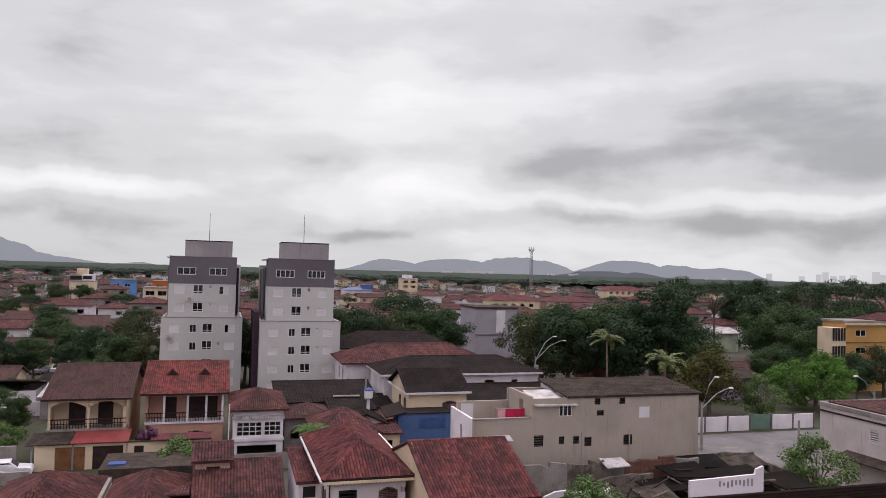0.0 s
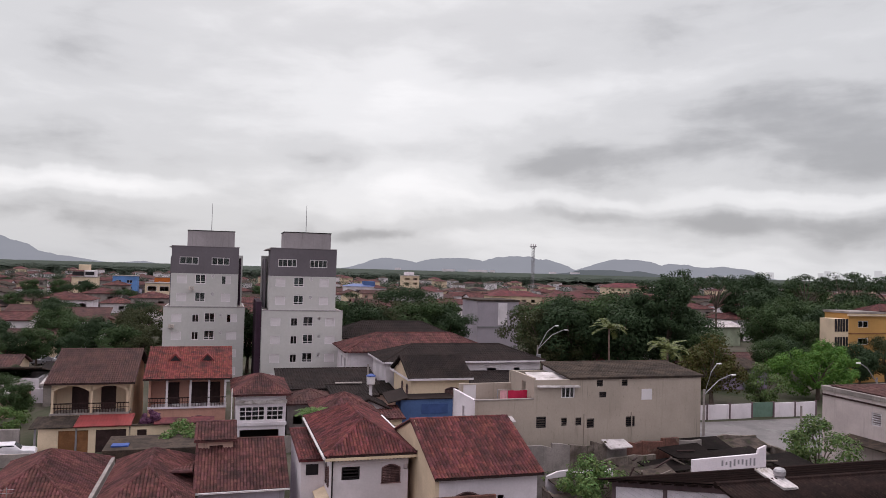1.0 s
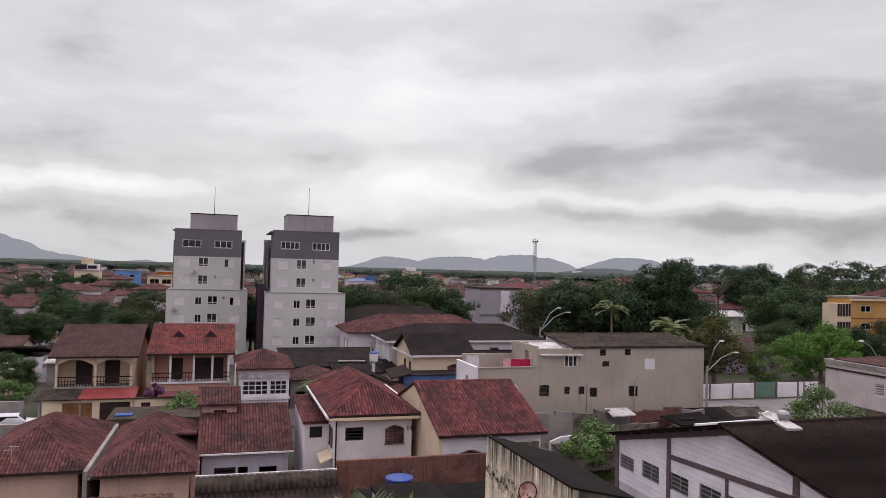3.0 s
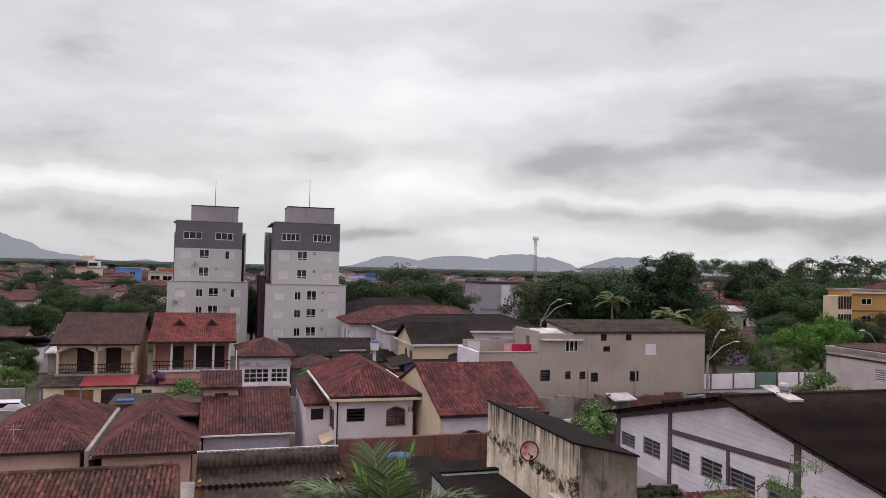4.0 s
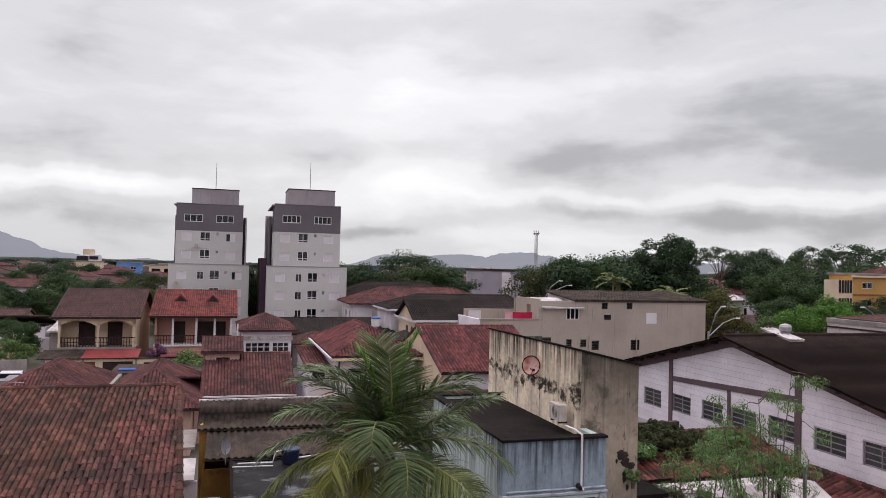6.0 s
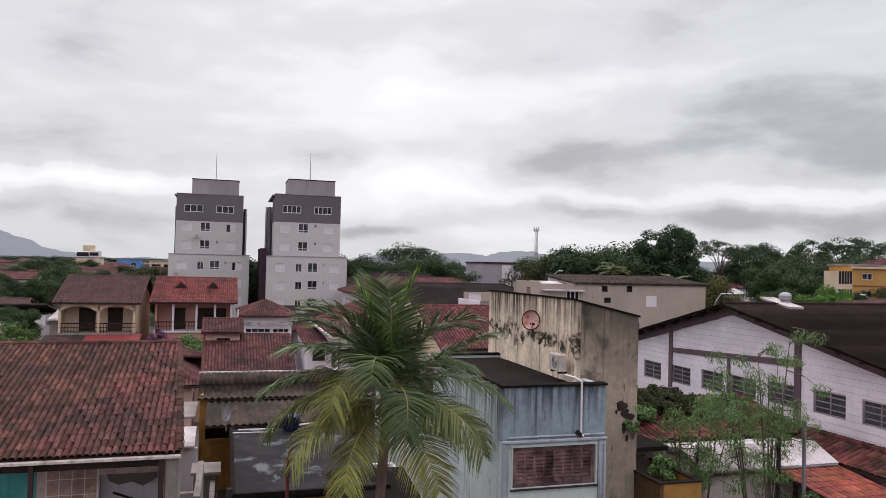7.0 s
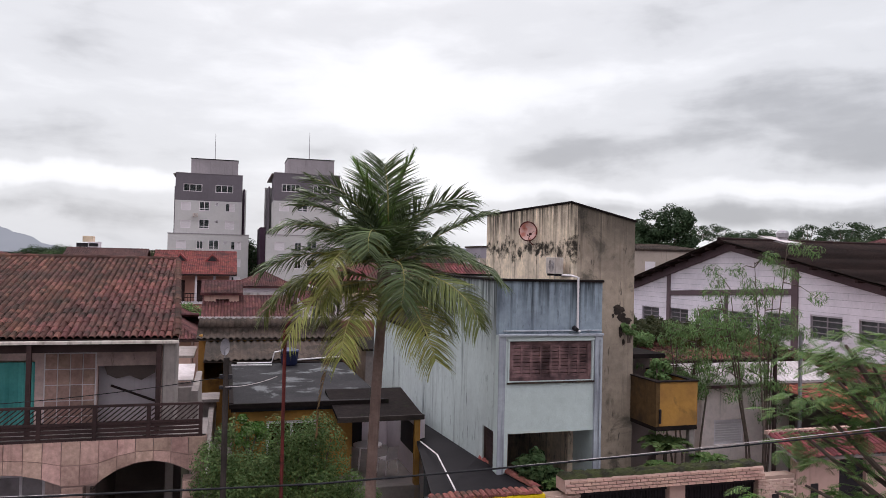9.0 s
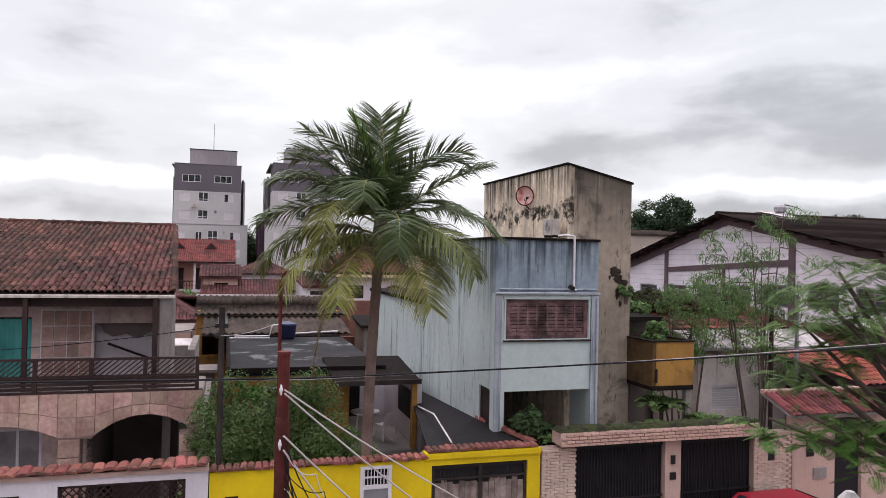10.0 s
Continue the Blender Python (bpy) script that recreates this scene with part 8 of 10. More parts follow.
# ---------------------------------------------------------------- right side: shop building, wall, street
def corner_building():
    t = thing("corner_shop_building", 52.7, 37.5, 0, "pale two-storey corner building with a low brown roof", "building")
    f = Face("l", 0, 16)
    part("wall", wall_with_holes(Shape(), f, 0, 16, 0, 7.0, 0.2, [(4.6, 4.9, 1.0, 1.1), (9.8, 4.9, 1.0, 1.1), (2.0, 0, 2.4, 2.6), (6.0, 0, 2.6, 2.6)]), SHOP_PINK, t)
    for s_ in (4.6, 9.8):
        window(t, f, s_, 4.9, 1.0, 1.1, "vent", WINDOW_WHITE, (1, 1))
    part("wall", Shape().box(0.2, 15.8, 0, 14, 16, 7.0).box(13.8, 0, 0, 14, 15.8, 7.0).box(0.2, 0, 0, 13.8, 0.2, 7.0), SHOP_PINK, t)
    part("parapet", Shape().box(-0.1, -0.1, 7.0, 0.2, 16.1, 7.4, 0.03).box(0.25, 15.75, 7.0, 14, 16.1, 7.4, 0.03), CONCRETE, t)
    part("band", Shape().box(-0.08, 0, 6.55, 0.0, 16, 6.7), DARK_WOOD, t)
    roof(t, 0.5, 0.3, 13.2, 15.2, 7.4, 1.1, "hy", TILE_BROWN, 0.0, 0.35, 0.6, False, 111)
    part("awning", Shape().slab([(-1.3, -0.5, 3.3), (0, -0.5, 3.7), (0, 13.0, 3.7), (-1.3, 13.0, 3.3)], 0.1), FIBRE, t, "sagging grey awning over the shop front")
    part("sign", Shape().box(-0.05, 2.2, 2.8, 0.0, 6.2, 3.5), CLOTH_RED, t)
    return t


corner_building()
single("side_street", Shape().box(40, 57, -0.1, 95, 72.4, 0.03), WET_STREET, 0, 0, 0, "wet grey side street", "road", kind="structure")
for k in range(5):
    single("crossing_stripe", Shape().box(0, 0, 0.03, 2.2, 0.3, 0.036), CONCRETE, 52.0, 61.8 + k * 1.1, 0, "worn white zebra crossing stripe on the street", "road marking", "zebra crossing", "structure")


def schoolyard_wall():
    t = thing("white_yard_boundary", 46.0, 73.6, 0, "white boundary wall with brown posts and a green gate", "wall", kind="structure")
    for k in range(8):
        if k == 5:
            g = part("gate", Shape().box(k * 3.2, 0.05, 0.1, k * 3.2 + 3.0, 0.12, 1.85), plain("green_gate_paint", (0.12, 0.2, 0.15), 0.7), t, "dull green sheet gate")
        else:
            part("wall_panel", Shape().box(k * 3.2, 0, 0, k * 3.2 + 3.0, 0.15, 1.75), WHITE, t)
        part("post", Shape().box(k * 3.2 + 3.0, -0.05, 0, k * 3.2 + 3.2, 0.2, 1.9), PLUM_TRIM, t)
    return t


schoolyard_wall()


def street_lamp(u, v, h, arms, label, tank=False):
    t = thing("street_lamp", u, v, 0, label, "street lamp")
    part("pole", Shape().tube([(0, 0, 0), (0, 0, h)], [0.15, 0.1], 8), CONCRETE, t)
    for dx, dy, dz in arms:
        part("arm", Shape().tube([(0, 0, h - 0.6), (dx * 0.5, dy * 0.5, h - 0.6 + dz * 0.75), (dx * 0.9, dy * 0.9, h - 0.6 + dz), (dx, dy, h - 0.6 + dz)], 0.05, 6), STEEL_GREY, t)
        part("lamp_head", Shape().box(dx - 0.2, dy - 0.12, h - 0.65 + dz, dx + 0.35, dy + 0.12, h - 0.53 + dz, 0.03), PVC, t)
    if tank:
        part("transformer", Shape().tube([(0.0, -0.35, h - 2.2), (0, -0.35, h - 1.2)], 0.32, 12), STEEL_GREY, t)
    return t


street_lamp(49.5, 66.2, 5.0, [(2.2, 0.6, 3.2), (4.4, 1.0, 1.9)], "grey street lamp with two long bent arms")
street_lamp(70.6, 64.0, 6.2, [(-2.4, 0.3, 2.2)], "grey street lamp with one bent arm")
street_lamp(41.5, 91.5, 7.0, [(3.0, 0.5, 3.2), (4.6, 0.8, 2.6)], "street lamp with a transformer on its pole", True)
street_lamp(15.8, 80.2, 6.2, [], "dark timber utility pole")
street_lamp(55.5, 59.0, 4.4, [], "short brown concrete post", False)


# ---------------------------------------------------------------- apartment towers
def tower(u, v, label, spec_top, mirror, seed):
    t = thing("apartment_tower", u, v, 0, label, "apartment building", "twin apartment towers")
    W, D, H1, H2, H3 = 11.1, 13.0, 10.7, 15.5, 19.4
    rng = random.Random(seed)
    f = Face("f", W, D)
    rows = [0.95, 3.5, 6.05, 8.55]

    def fill(face, items):
        """Windows of one storey block; the wide ones have a low rail, and some a pale curtain behind the glass."""
        for x, z, w, h, st, n in items:
            ob = window(t, face, x, z, w, h, st, WINDOW_WHITE, n)
            if st != "slide":
                continue
            if w > 1.3:
                bar = Shape()
                face.box(bar, x + 0.08, x + w - 0.08, -0.11, -0.03, z + 0.3, z + 0.37)
                part("sash_rail", bar, WINDOW_WHITE, ob)
            if rng.random() < 0.6:
                c = Shape()
                k = rng.choice((0.45, 0.55, 1.0))
                face.box(c, x + 0.1, x + 0.1 + (w - 0.2) * k, -0.26, -0.24, z + 0.08, z + h - 0.08)
                part("curtain", c, CURTAIN_PALE, ob, "pale curtain behind the glass")
    holes, lowmap = [], []
    for i, z in enumerate(rows):
        for x, w, st, n, h in ((1.12, 1.35, "roller", (1, 1), 1.15), (3.86, 0.92, "slide", (2, 1), 1.15), (5.54, 1.42, "slide", (2, 1), 1.35), (7.6, 0.42, "vent", (1, 1), 0.5), (8.65, 1.4, "roller", (1, 1), 1.15)):
            zz = z if h > 0.6 else z + 0.75
            if mirror and st == "roller" and x > 8 and i in (1, 3):
                holes.append((x, zz, 0.5, h))
                lowmap.append((x, zz, 0.5, h, "slide", (1, 1)))
                x, w = x + 0.52, w - 0.52
            holes.append((x, zz, w, h))
            lowmap.append((x, zz, w, h, st, n))
    part("wall", wall_with_holes(Shape(), f, 0, W, 0, H1, 0.2, holes), TOWER_WHITE, t)
    fill(f, lowmap)
    # upper storeys, a little narrower
    a, b = 0.84, 10.05
    g = Face("f", b - a, D - 0.6, a, 0.25)
    holes, m2 = [], []
    for i, z in enumerate((11.5, 14.05)):
        for x, w, st, n, h in ((0.8, 1.35, "roller", (1, 1), 1.15), (3.28, 1.42, "slide", (2, 1), 1.35), (5.48, 0.42, "vent", (1, 1), 0.5), (6.88, 1.3, "roller", (1, 1), 1.15)):
            zz = z if h > 0.6 else z + 0.8
            if mirror and st == "roller" and x > 6 and i == 1:
                holes.append((x, zz, 0.6, h))
                m2.append((x, zz, 0.6, h, "slide", (1, 1)))
                x, w = x + 0.62, w - 0.62
            holes.append((x, zz, w, h))
            m2.append((x, zz, w, h, st, n))
    part("wall", wall_with_holes(Shape(), g, 0, b - a, H1, H2, 0.2, holes), TOWER_WHITE, t)
    fill(g, m2)
    holes = [(1.08, 16.8, 2.55, 1.08), (5.45, 16.78, 2.45, 1.08)]
    part("wall", wall_with_holes(Shape(), g, 0, b - a, H2, H3, 0.2, holes), TOWER_GREY, t)
    for h in holes:
        window(t, g, *h, "slide", WINDOW_WHITE, spec_top)
    for side in "lr":
        part("wall", wall_with_holes(Shape(), Face(side, W, D), 0.2, D, 0, H1, 0.2, [(5.5, 7, 1.0, 1.2), (5.5, 4.3, 1.0, 1.2)]), TOWER_WHITE, t)
        fc = Face(side, b - a, D - 0.6, a, 0.25)
        part("wall", wall_with_holes(Shape(), fc, 0.2, 5.0, H1, H2, 0.2, []), TOWER_WHITE, t)
        part("wall", wall_with_holes(Shape(), fc, 0.2, 5.0, H2, H3, 0.2, [(1.6, 16.6, 0.9, 1.3)]), TOWER_GREY, t)
        part("stair_wall", wall_with_holes(Shape(), Face(side, b - a + 0.9, D - 0.6, a - 0.45, 0.25), 5.0, D - 0.6, 0.0 if side == "r" else H1, 17.9, 0.2, []), TOWER_PLUM if side == "r" else TOWER_GREY, t)
    if not mirror:
        part("plum_wall", Shape().box(-0.75, 2.4, 0, -0.02, D, 11.8), TOWER_PLUM, t, "dark plum painted side bay")
    part("wall", Shape().box(0.2, D - 0.2, 0, W - 0.2, D, H3 - 1.0), TOWER_WHITE, t)
    # inner wall added to keep sky from showing through the upper windows
    part("core_wall", Shape().box(a + 0.2, 5.05, H1, b - 0.2, 5.25, H3 - 0.25), TOWER_GREY, t)
    part("roof", Shape().box(0.5, 0.4, H3 - 0.25, b - 0.15, D - 0.6, H3 - 0.1).box(0.2, 0.2, H1 - 0.2, W - 0.2, D - 0.2, H1 - 0.02), CONCRETE, t)
    part("ledge", Shape().box(-0.06, -0.06, H1 - 0.02, W + 0.06, 0.3, H1 + 0.08), TOWER_TANK, t)
    part("ledge", Shape().box(a - 0.04, 0.2, H3, b + 0.04, 0.5, H3 + 0.06), TOWER_TANK, t)
    tank = Shape().box(2.8, 2.0, H3 - 0.2, 9.4, 8.0, 21.72, 0.04)
    part("tank_house", tank, TOWER_TANK, t, "grey rooftop tank house with dirt runs")
    part("tank_coping", Shape().box(2.75, 1.95, 21.72, 9.45, 8.05, 21.82), SLAB_BROWN, t)
    part("lightning_rod", Shape().tube([(6.05, 4.5, 21.7), (6.05, 4.5, 26.0)], [0.06, 0.03], 6), STEEL_GREY, t)
    return t


tower(5.27, 103.0, "light grey seven-storey apartment tower with dark grey top", (4, 1), False, 1)
tower(-8.04, 109.4, "light grey seven-storey apartment tower with air conditioners", (3, 1), True, 2)
for du, z in ((4.0, 13.15), (1.5, 7.75)):
    t = air_conditioner(-8.04 + du, 109.25 if z > 10 else 109.1, z, "white outdoor air conditioner under a tower window", 90)


# ---------------------------------------------------------------- coconut palm
def frond_mesh(name, length, lift, droop, mat, seed, twist=0.0, leaf_len=0.75, hang=0.5, count=66, width=0.021, bend=1.35, fan=0.25):
    """A pinnate leaf along +x: a curved midrib, and pairs of long split leaflets that fan out and bow under their weight."""
    rng = np.random.default_rng(seed)
    n = count
    t = np.linspace(0, 1, n)
    ang = radians(lift) - droop * t ** bend
    ds = length / (n - 1)
    x = np.concatenate([[0], np.cumsum(np.cos(ang[:-1]) * ds)])
    z = np.concatenate([[0], np.cumsum(np.sin(ang[:-1]) * ds)])
    y = twist * t ** 2 * length * 0.3
    rib = np.stack([x, y, z], 1)
    V, Q = [], []
    w = 0.034 * (1 - t) ** 1.1 + 0.005
    for i in range(n):
        p = rib[i]
        V += [p + (0, -w[i], 0), p + (0, 0, w[i] * 0.7), p + (0, w[i], 0), p + (0, 0, -w[i] * 0.7)]
    for i in range(n - 1):
        for k in range(4):
            Q.append((i * 4 + k, i * 4 + (k + 1) % 4, i * 4 + 4 + (k + 1) % 4, i * 4 + 4 + k))
    gust = np.convolve(rng.normal(size=n + 6), np.ones(7) / 7, "valid")
    for i in range(int(n * 0.13), n):
        tt = t[i]
        tang = rib[i] - rib[i - 1]
        tang /= np.linalg.norm(tang)
        up = np.array([-tang[2], 0, tang[0]])
        for sgn in (-1, 1):
            if rng.uniform() < 0.07:
                continue
            ll = leaf_len * (0.3 + 1.05 * math.sin(math.pi * min(1, 0.16 + tt * 0.72))) * rng.uniform(0.82, 1.08)
            side = np.array([0, sgn, 0]) * (1.0 - 0.2 * tt) + tang * (0.28 + 0.5 * tt + rng.uniform(-0.08, 0.08)) + up * (fan + 0.25 * gust[i] + rng.uniform(-0.08, 0.08))
            side /= np.linalg.norm(side)
            hg = hang * rng.uniform(0.6, 1.25)
            base = rib[i] + tang * rng.uniform(-0.012, 0.012)
            drop = np.array([0, 0, -1.0])
            # three stretches, each steeper than the one before
            pts, d = [base], side
            for f, g in ((0.32, 0.22), (0.34, 0.5), (0.34, 0.7)):
                pts.append(pts[-1] + d * ll * f)
                d = d + drop * hg * g
                d /= np.linalg.norm(d)
            wd = (tang + up * rng.uniform(-0.7, 0.7)) * width
            k = len(V)
            for q, m in zip(pts, (0.6, 1.0, 0.75, 0.12)):
                V += [q - wd * m, q + wd * m]
            Q += [(k + 2 * j, k + 2 * j + 1, k + 2 * j + 3, k + 2 * j + 2) for j in range(3)]
    return mesh_of(name, np.array(V), np.array(Q), mat)


# fronds of the coconut palm: compass, rise at the base, bend (degrees), length, hang of the leaflets, tone
FRONDS = [(10, 86, 22, 2.5, 0.25, "new"), (195, 82, 26, 2.3, 0.2, "new"), (265, 82, 30, 2.3, 0.3, "dark"), (120, 80, 34, 2.5, 0.3, "dark"),
          (205, 78, 78, 2.65, 0.5, "dark"), (178, 70, 80, 2.7, 0.6, "dark"), (168, 58, 66, 2.6, 0.7, "dark"), (196, 46, 66, 2.45, 0.8, "dark"),
          (186, 32, 68, 2.65, 1.0, "dark"), (176, 20, 88, 2.9, 1.05, "mid"), (212, 4, 80, 2.55, 1.05, "old"), (236, -16, 54, 2.3, 1.0, "old"),
          (-14, 77, 84, 2.6, 0.5, "dark"), (8, 66, 86, 2.45, 0.6, "dark"), (-4, 40, 22, 2.5, 0.7, "dark"), (4, 30, 76, 2.65, 1.0, "dark"),
          (-16, 10, 64, 2.3, 1.05, "mid"), (-36, 22, 108, 2.75, 1.0, "mid"), (-60, -6, 74, 2.4, 1.0, "old"),
          (258, 64, 150, 2.1, 0.8, "dark"), (232, 44, 150, 2.3, 0.9, "old"), (292, 36, 130, 2.0, 0.95, "dark"),
          (85, 62, 80, 2.7, 0.7, "dark"), (128, 48, 80, 2.6, 0.8, "dark"), (48, 40, 80, 2.6, 0.8, "dark"),
          (150, 5, 76, 2.4, 1.0, "mid"), (38, 2, 70, 2.3, 1.0, "mid")]


def palm():
    x, y = -1.2, 15.2
    t = new("coconut_palm")
    t.matrix_basis = pose(x, y, 0, 0, 0, 0)
    tagged(t, "coconut palm with drooping green and yellowing fronds", "palm tree")
    tr = Shape()
    pts, rr = [], []
    for k in range(36):
        z = 6.95 * k / 35
        pts.append((-0.22 + 0.22 * (z / 6.95) ** 2, 0.02 * math.sin(z), z))
        rr.append(0.118 - 0.022 * (z / 6.95) + (0.007 if k % 2 else 0.0) + (0.06 * max(0, 1 - z / 0.8)))
    tr.tube(pts, rr, 12)
    part("trunk", tr, PALM_BARK, t, "ringed grey-brown palm trunk")
    crown = Shape().tube([(0, 0, 6.7), (0, 0, 6.95), (0, 0, 7.4), (0, 0, 7.75)], [0.1, 0.18, 0.13, 0.05], 10)
    part("crown_shaft", crown, PALM_BARK, t)
    tones = {"new": LEAF_PALM_NEW, "dark": LEAF_PALM, "mid": LEAF_PALM_MID, "old": LEAF_PALM_OLD}
    midrib = plain("yellow_green_midrib", (0.3, 0.28, 0.1), 0.5)
    rng = random.Random(3)
    for i, (way, rise, fall, length, hang, tone) in enumerate(FRONDS):
        me = frond_mesh("frond", length, rise, radians(fall), tones[tone], 100 + i, rng.uniform(-0.25, 0.25), 0.6 if tone == "new" else 0.72, hang * (1.1 if rise < 55 else 1.0), 132, 0.0138 if tone != "new" else 0.018, rng.uniform(1.4, 1.9) if rise > 40 else rng.uniform(1.1, 1.5), -0.06 if rise < 30 else 0.12)
        # the stiff yellowish midrib comes first in the mesh, four faces a step
        me.materials.append(midrib)
        me.polygons.foreach_set("material_index", (np.arange(len(me.polygons)) < 4 * 131).astype(np.int32))
        part("frond", me, tones[tone], t, m=pose(0, 0, 7.28 - 0.22 * (rise < 30), rng.uniform(-14, 14), 0, way))
    part("dry_frond", frond_mesh("dry_frond", 3.3, -20, 1.25, LEAF_DRY, 50, 0.1, 0.3, 1.3, 60, 0.014, 0.55), LEAF_DRY, t, "brown dead frond hanging by the trunk", m=pose(0, 0, 6.85, 0, 0, 190))
    nut = Shape()
    for j in range(5):
        zz, r = -0.11 + 0.055 * j, (0.0, 0.07, 0.085, 0.065, 0.0)[j] + 0.004
        nut.v += [(r * math.cos(k * math.tau / 8), r * math.sin(k * math.tau / 8), zz) for k in range(8)]
    for j in range(4):
        nut.f += [(j * 8 + k, j * 8 + (k + 1) % 8, j * 8 + 8 + (k + 1) % 8, j * 8 + 8 + k) for k in range(8)]
    nm = nut.mesh("coconut", plain("coconut_husk", (0.22, 0.17, 0.06), 0.7))
    for a, r, z in ((262, 0.24, 6.98), (290, 0.27, 6.92), (318, 0.24, 7.03), (235, 0.26, 6.93), (30, 0.25, 6.98)):
        part("coconut", nm, None, t, m=pose(r * math.cos(radians(a)), r * math.sin(radians(a)), z))
    return t


palm()

# ---------------------------------------------------------------- garden plants near the camera
shrub("garden_bush", 0.45, 16.1, 0.2, (1.15, 0.9, 2.1), 95, 480, 0.062, LEAF_SHRUB, "tall leafy green bush behind the yellow wall", 1)
shrub("garden_bush", 1.75, 16.3, 0.2, (1.25, 1.0, 2.2), 100, 480, 0.062, LEAF_SHRUB, "dense leafy green bush behind the yellow wall", 8)
shrub("garden_bush", 2.8, 16.0, 0.1, (0.85, 0.8, 1.6), 75, 440, 0.062, LEAF_SHRUB, "lower leafy green bush behind the yellow wall", 5)
shrub("garden_bush", 0.1, 15.6, 0, (0.7, 0.7, 1.4), 30, 200, 0.12, LEAF_SHRUB, "green bush at the corner of the white wall", 2)
shrub("garden_bush", 7.15, 15.6, 0.7, (0.85, 0.5, 1.5), 46, 150, 0.16, LEAF, "green bush in front of the open garage", 3)
shrub("wall_weeds", 10.35, 16.95, 5.55, (0.26, 0.15, 0.34), 9, 60, 0.1, LEAF_FEATHER, "small weeds growing out of the raw render wall", 19)
shrub("creeper", 0.9, 21.2, 2.0, (0.7, 0.35, 0.6), 14, 120, 0.12, LEAF_BRIGHT, "light green creeper on the low house", 4)
shrub("wall_weeds", 11.1, 16.7, 4.4, (0.5, 0.5, 0.35), 10, 110, 0.12, LEAF_FEATHER, "weeds on the ochre balcony", 6)
shrub("wall_weeds", 14.8, 23.9, 5.0, (2.3, 0.6, 0.36), 90, 130, 0.10, LEAF_OLIVE, "dense weeds growing over the lean-to roof", 7)
shrub("wall_weeds", 15.4, 22.7, 4.85, (1.9, 0.9, 0.4), 70, 110, 0.11, LEAF_OLIVE, "olive weeds matted over the lean-to tiles", 30)
shrub("wall_weeds", 17.7, 22.9, 4.7, (1.8, 0.8, 0.42), 50, 110, 0.12, LEAF_FEATHER, "tangled weeds growing over the lean-to roof", 27)
shrub("wall_weeds", 13.6, 22.2, 4.5, (1.0, 0.7, 0.5), 40, 110, 0.12, LEAF_FEATHER, "green weeds trailing down the lean-to roof", 29)
shrub("wall_weeds", 16.5, 22.2, 4.62, (2.2, 0.6, 0.32), 40, 90, 0.12, LEAF_BROWN, "browning creepers hanging over the lean-to roof", 28)


def fern(u, v, z, n, r, label, seed, mat=None):
    rng = random.Random(seed)
    me = [frond_mesh("fern_leaf", r, 62 - 8 * i, 1.5, mat or LEAF_NEAR, seed + i, 0.1, r * 0.22) for i in range(2)]
    t = thing("fern", u, v, z, label, "fern")
    for i in range(n):
        part("leaf", me[i % 2], mat or LEAF_NEAR, t, m=pose(0, 0, 0, 0, 0, i * 360 / n + rng.uniform(-12, 12)))
    part("root", Shape().tube([(0, 0, -z), (0, 0, 0.05)], [0.06, 0.05], 6), BARK, t)
    return t


fern(10.4, 15.5, 2.5, 13, 0.45, "light green fern above the gateway", 61)
fern(11.0, 16.2, 2.75, 14, 0.75, "dark spiky garden plant by the gateway", 65, LEAF_SHRUB)
fern(11.9, 15.6, 2.5, 10, 0.6, "small fern above the gateway", 68)
fern(7.4, 15.0, 2.45, 9, 0.4, "small weed on the brick pillar", 71)


def feathery_tree(u, v, label, seed, stems):
    """Several thin stems with airy, narrow leaves."""
    rng = np.random.default_rng(seed)
    t = thing("feathery_tree", u, v, 0, label, "tree")
    cen, rad = [], []
    for dx, dy, h, lean in stems:
        s = Shape()
        pts = [(dx, dy, 0), (dx + lean * 0.25, dy, h * 0.4), (dx + lean * 0.65, dy + 0.1, h * 0.75), (dx + lean, dy + 0.15, h)]
        s.tube(pts, [0.036, 0.03, 0.02, 0.008], 6, False)
        for k in range(9):
            q = rng.uniform(0.62, 1.04)
            p = np.array(pts[1]) + (np.array(pts[3]) - np.array(pts[1])) * (q - 0.4) / 0.6
            c = p + rng.normal(size=3) * (0.42, 0.4, 0.3)
            s.tube([tuple(p), tuple((p + c) / 2 + (0, 0, 0.1)), tuple(c)], [0.018, 0.012, 0.005], 4, False)
            cen.append(c)
            rad.append((0.3, 0.3, 0.22))
        part("stem", s, BARK, t)
    vv, q = leaf_quads(rng, cen, rad, 105, 0.18, 1.1, 0.13)
    part("foliage", mesh_of("foliage", vv, q, LEAF_FEATHER), LEAF_FEATHER, t)
    return t


feathery_tree(14.9, 17.2, "airy tree with thin stems and narrow pale leaves", 5, [(0, 0, 7.0, 0.1), (0.1, 0.2, 6.3, 0.6), (-0.2, 0.1, 6.1, -0.9), (-0.1, -0.2, 7.7, -0.35), (0.15, 0.3, 5.5, 0.35), (-0.3, 0.2, 6.7, -0.6), (0, 0.1, 7.3, 0.5), (-0.2, 0.2, 6.9, -1.1), (0.1, 0.1, 8.3, 0.85)])
feathery_tree(12.9, 18.0, "airy sapling beside the raw render block", 8, [(0, 0, 5.6, -0.5), (0.2, 0.1, 6.2, 0.3), (-0.1, 0.2, 5.0, -0.9), (0.4, 0.2, 6.6, 1.0), (0.1, 0.3, 5.9, 0.6), (-0.3, 0.1, 5.4, 0.1), (0.5, 0.4, 5.6, 1.3)])


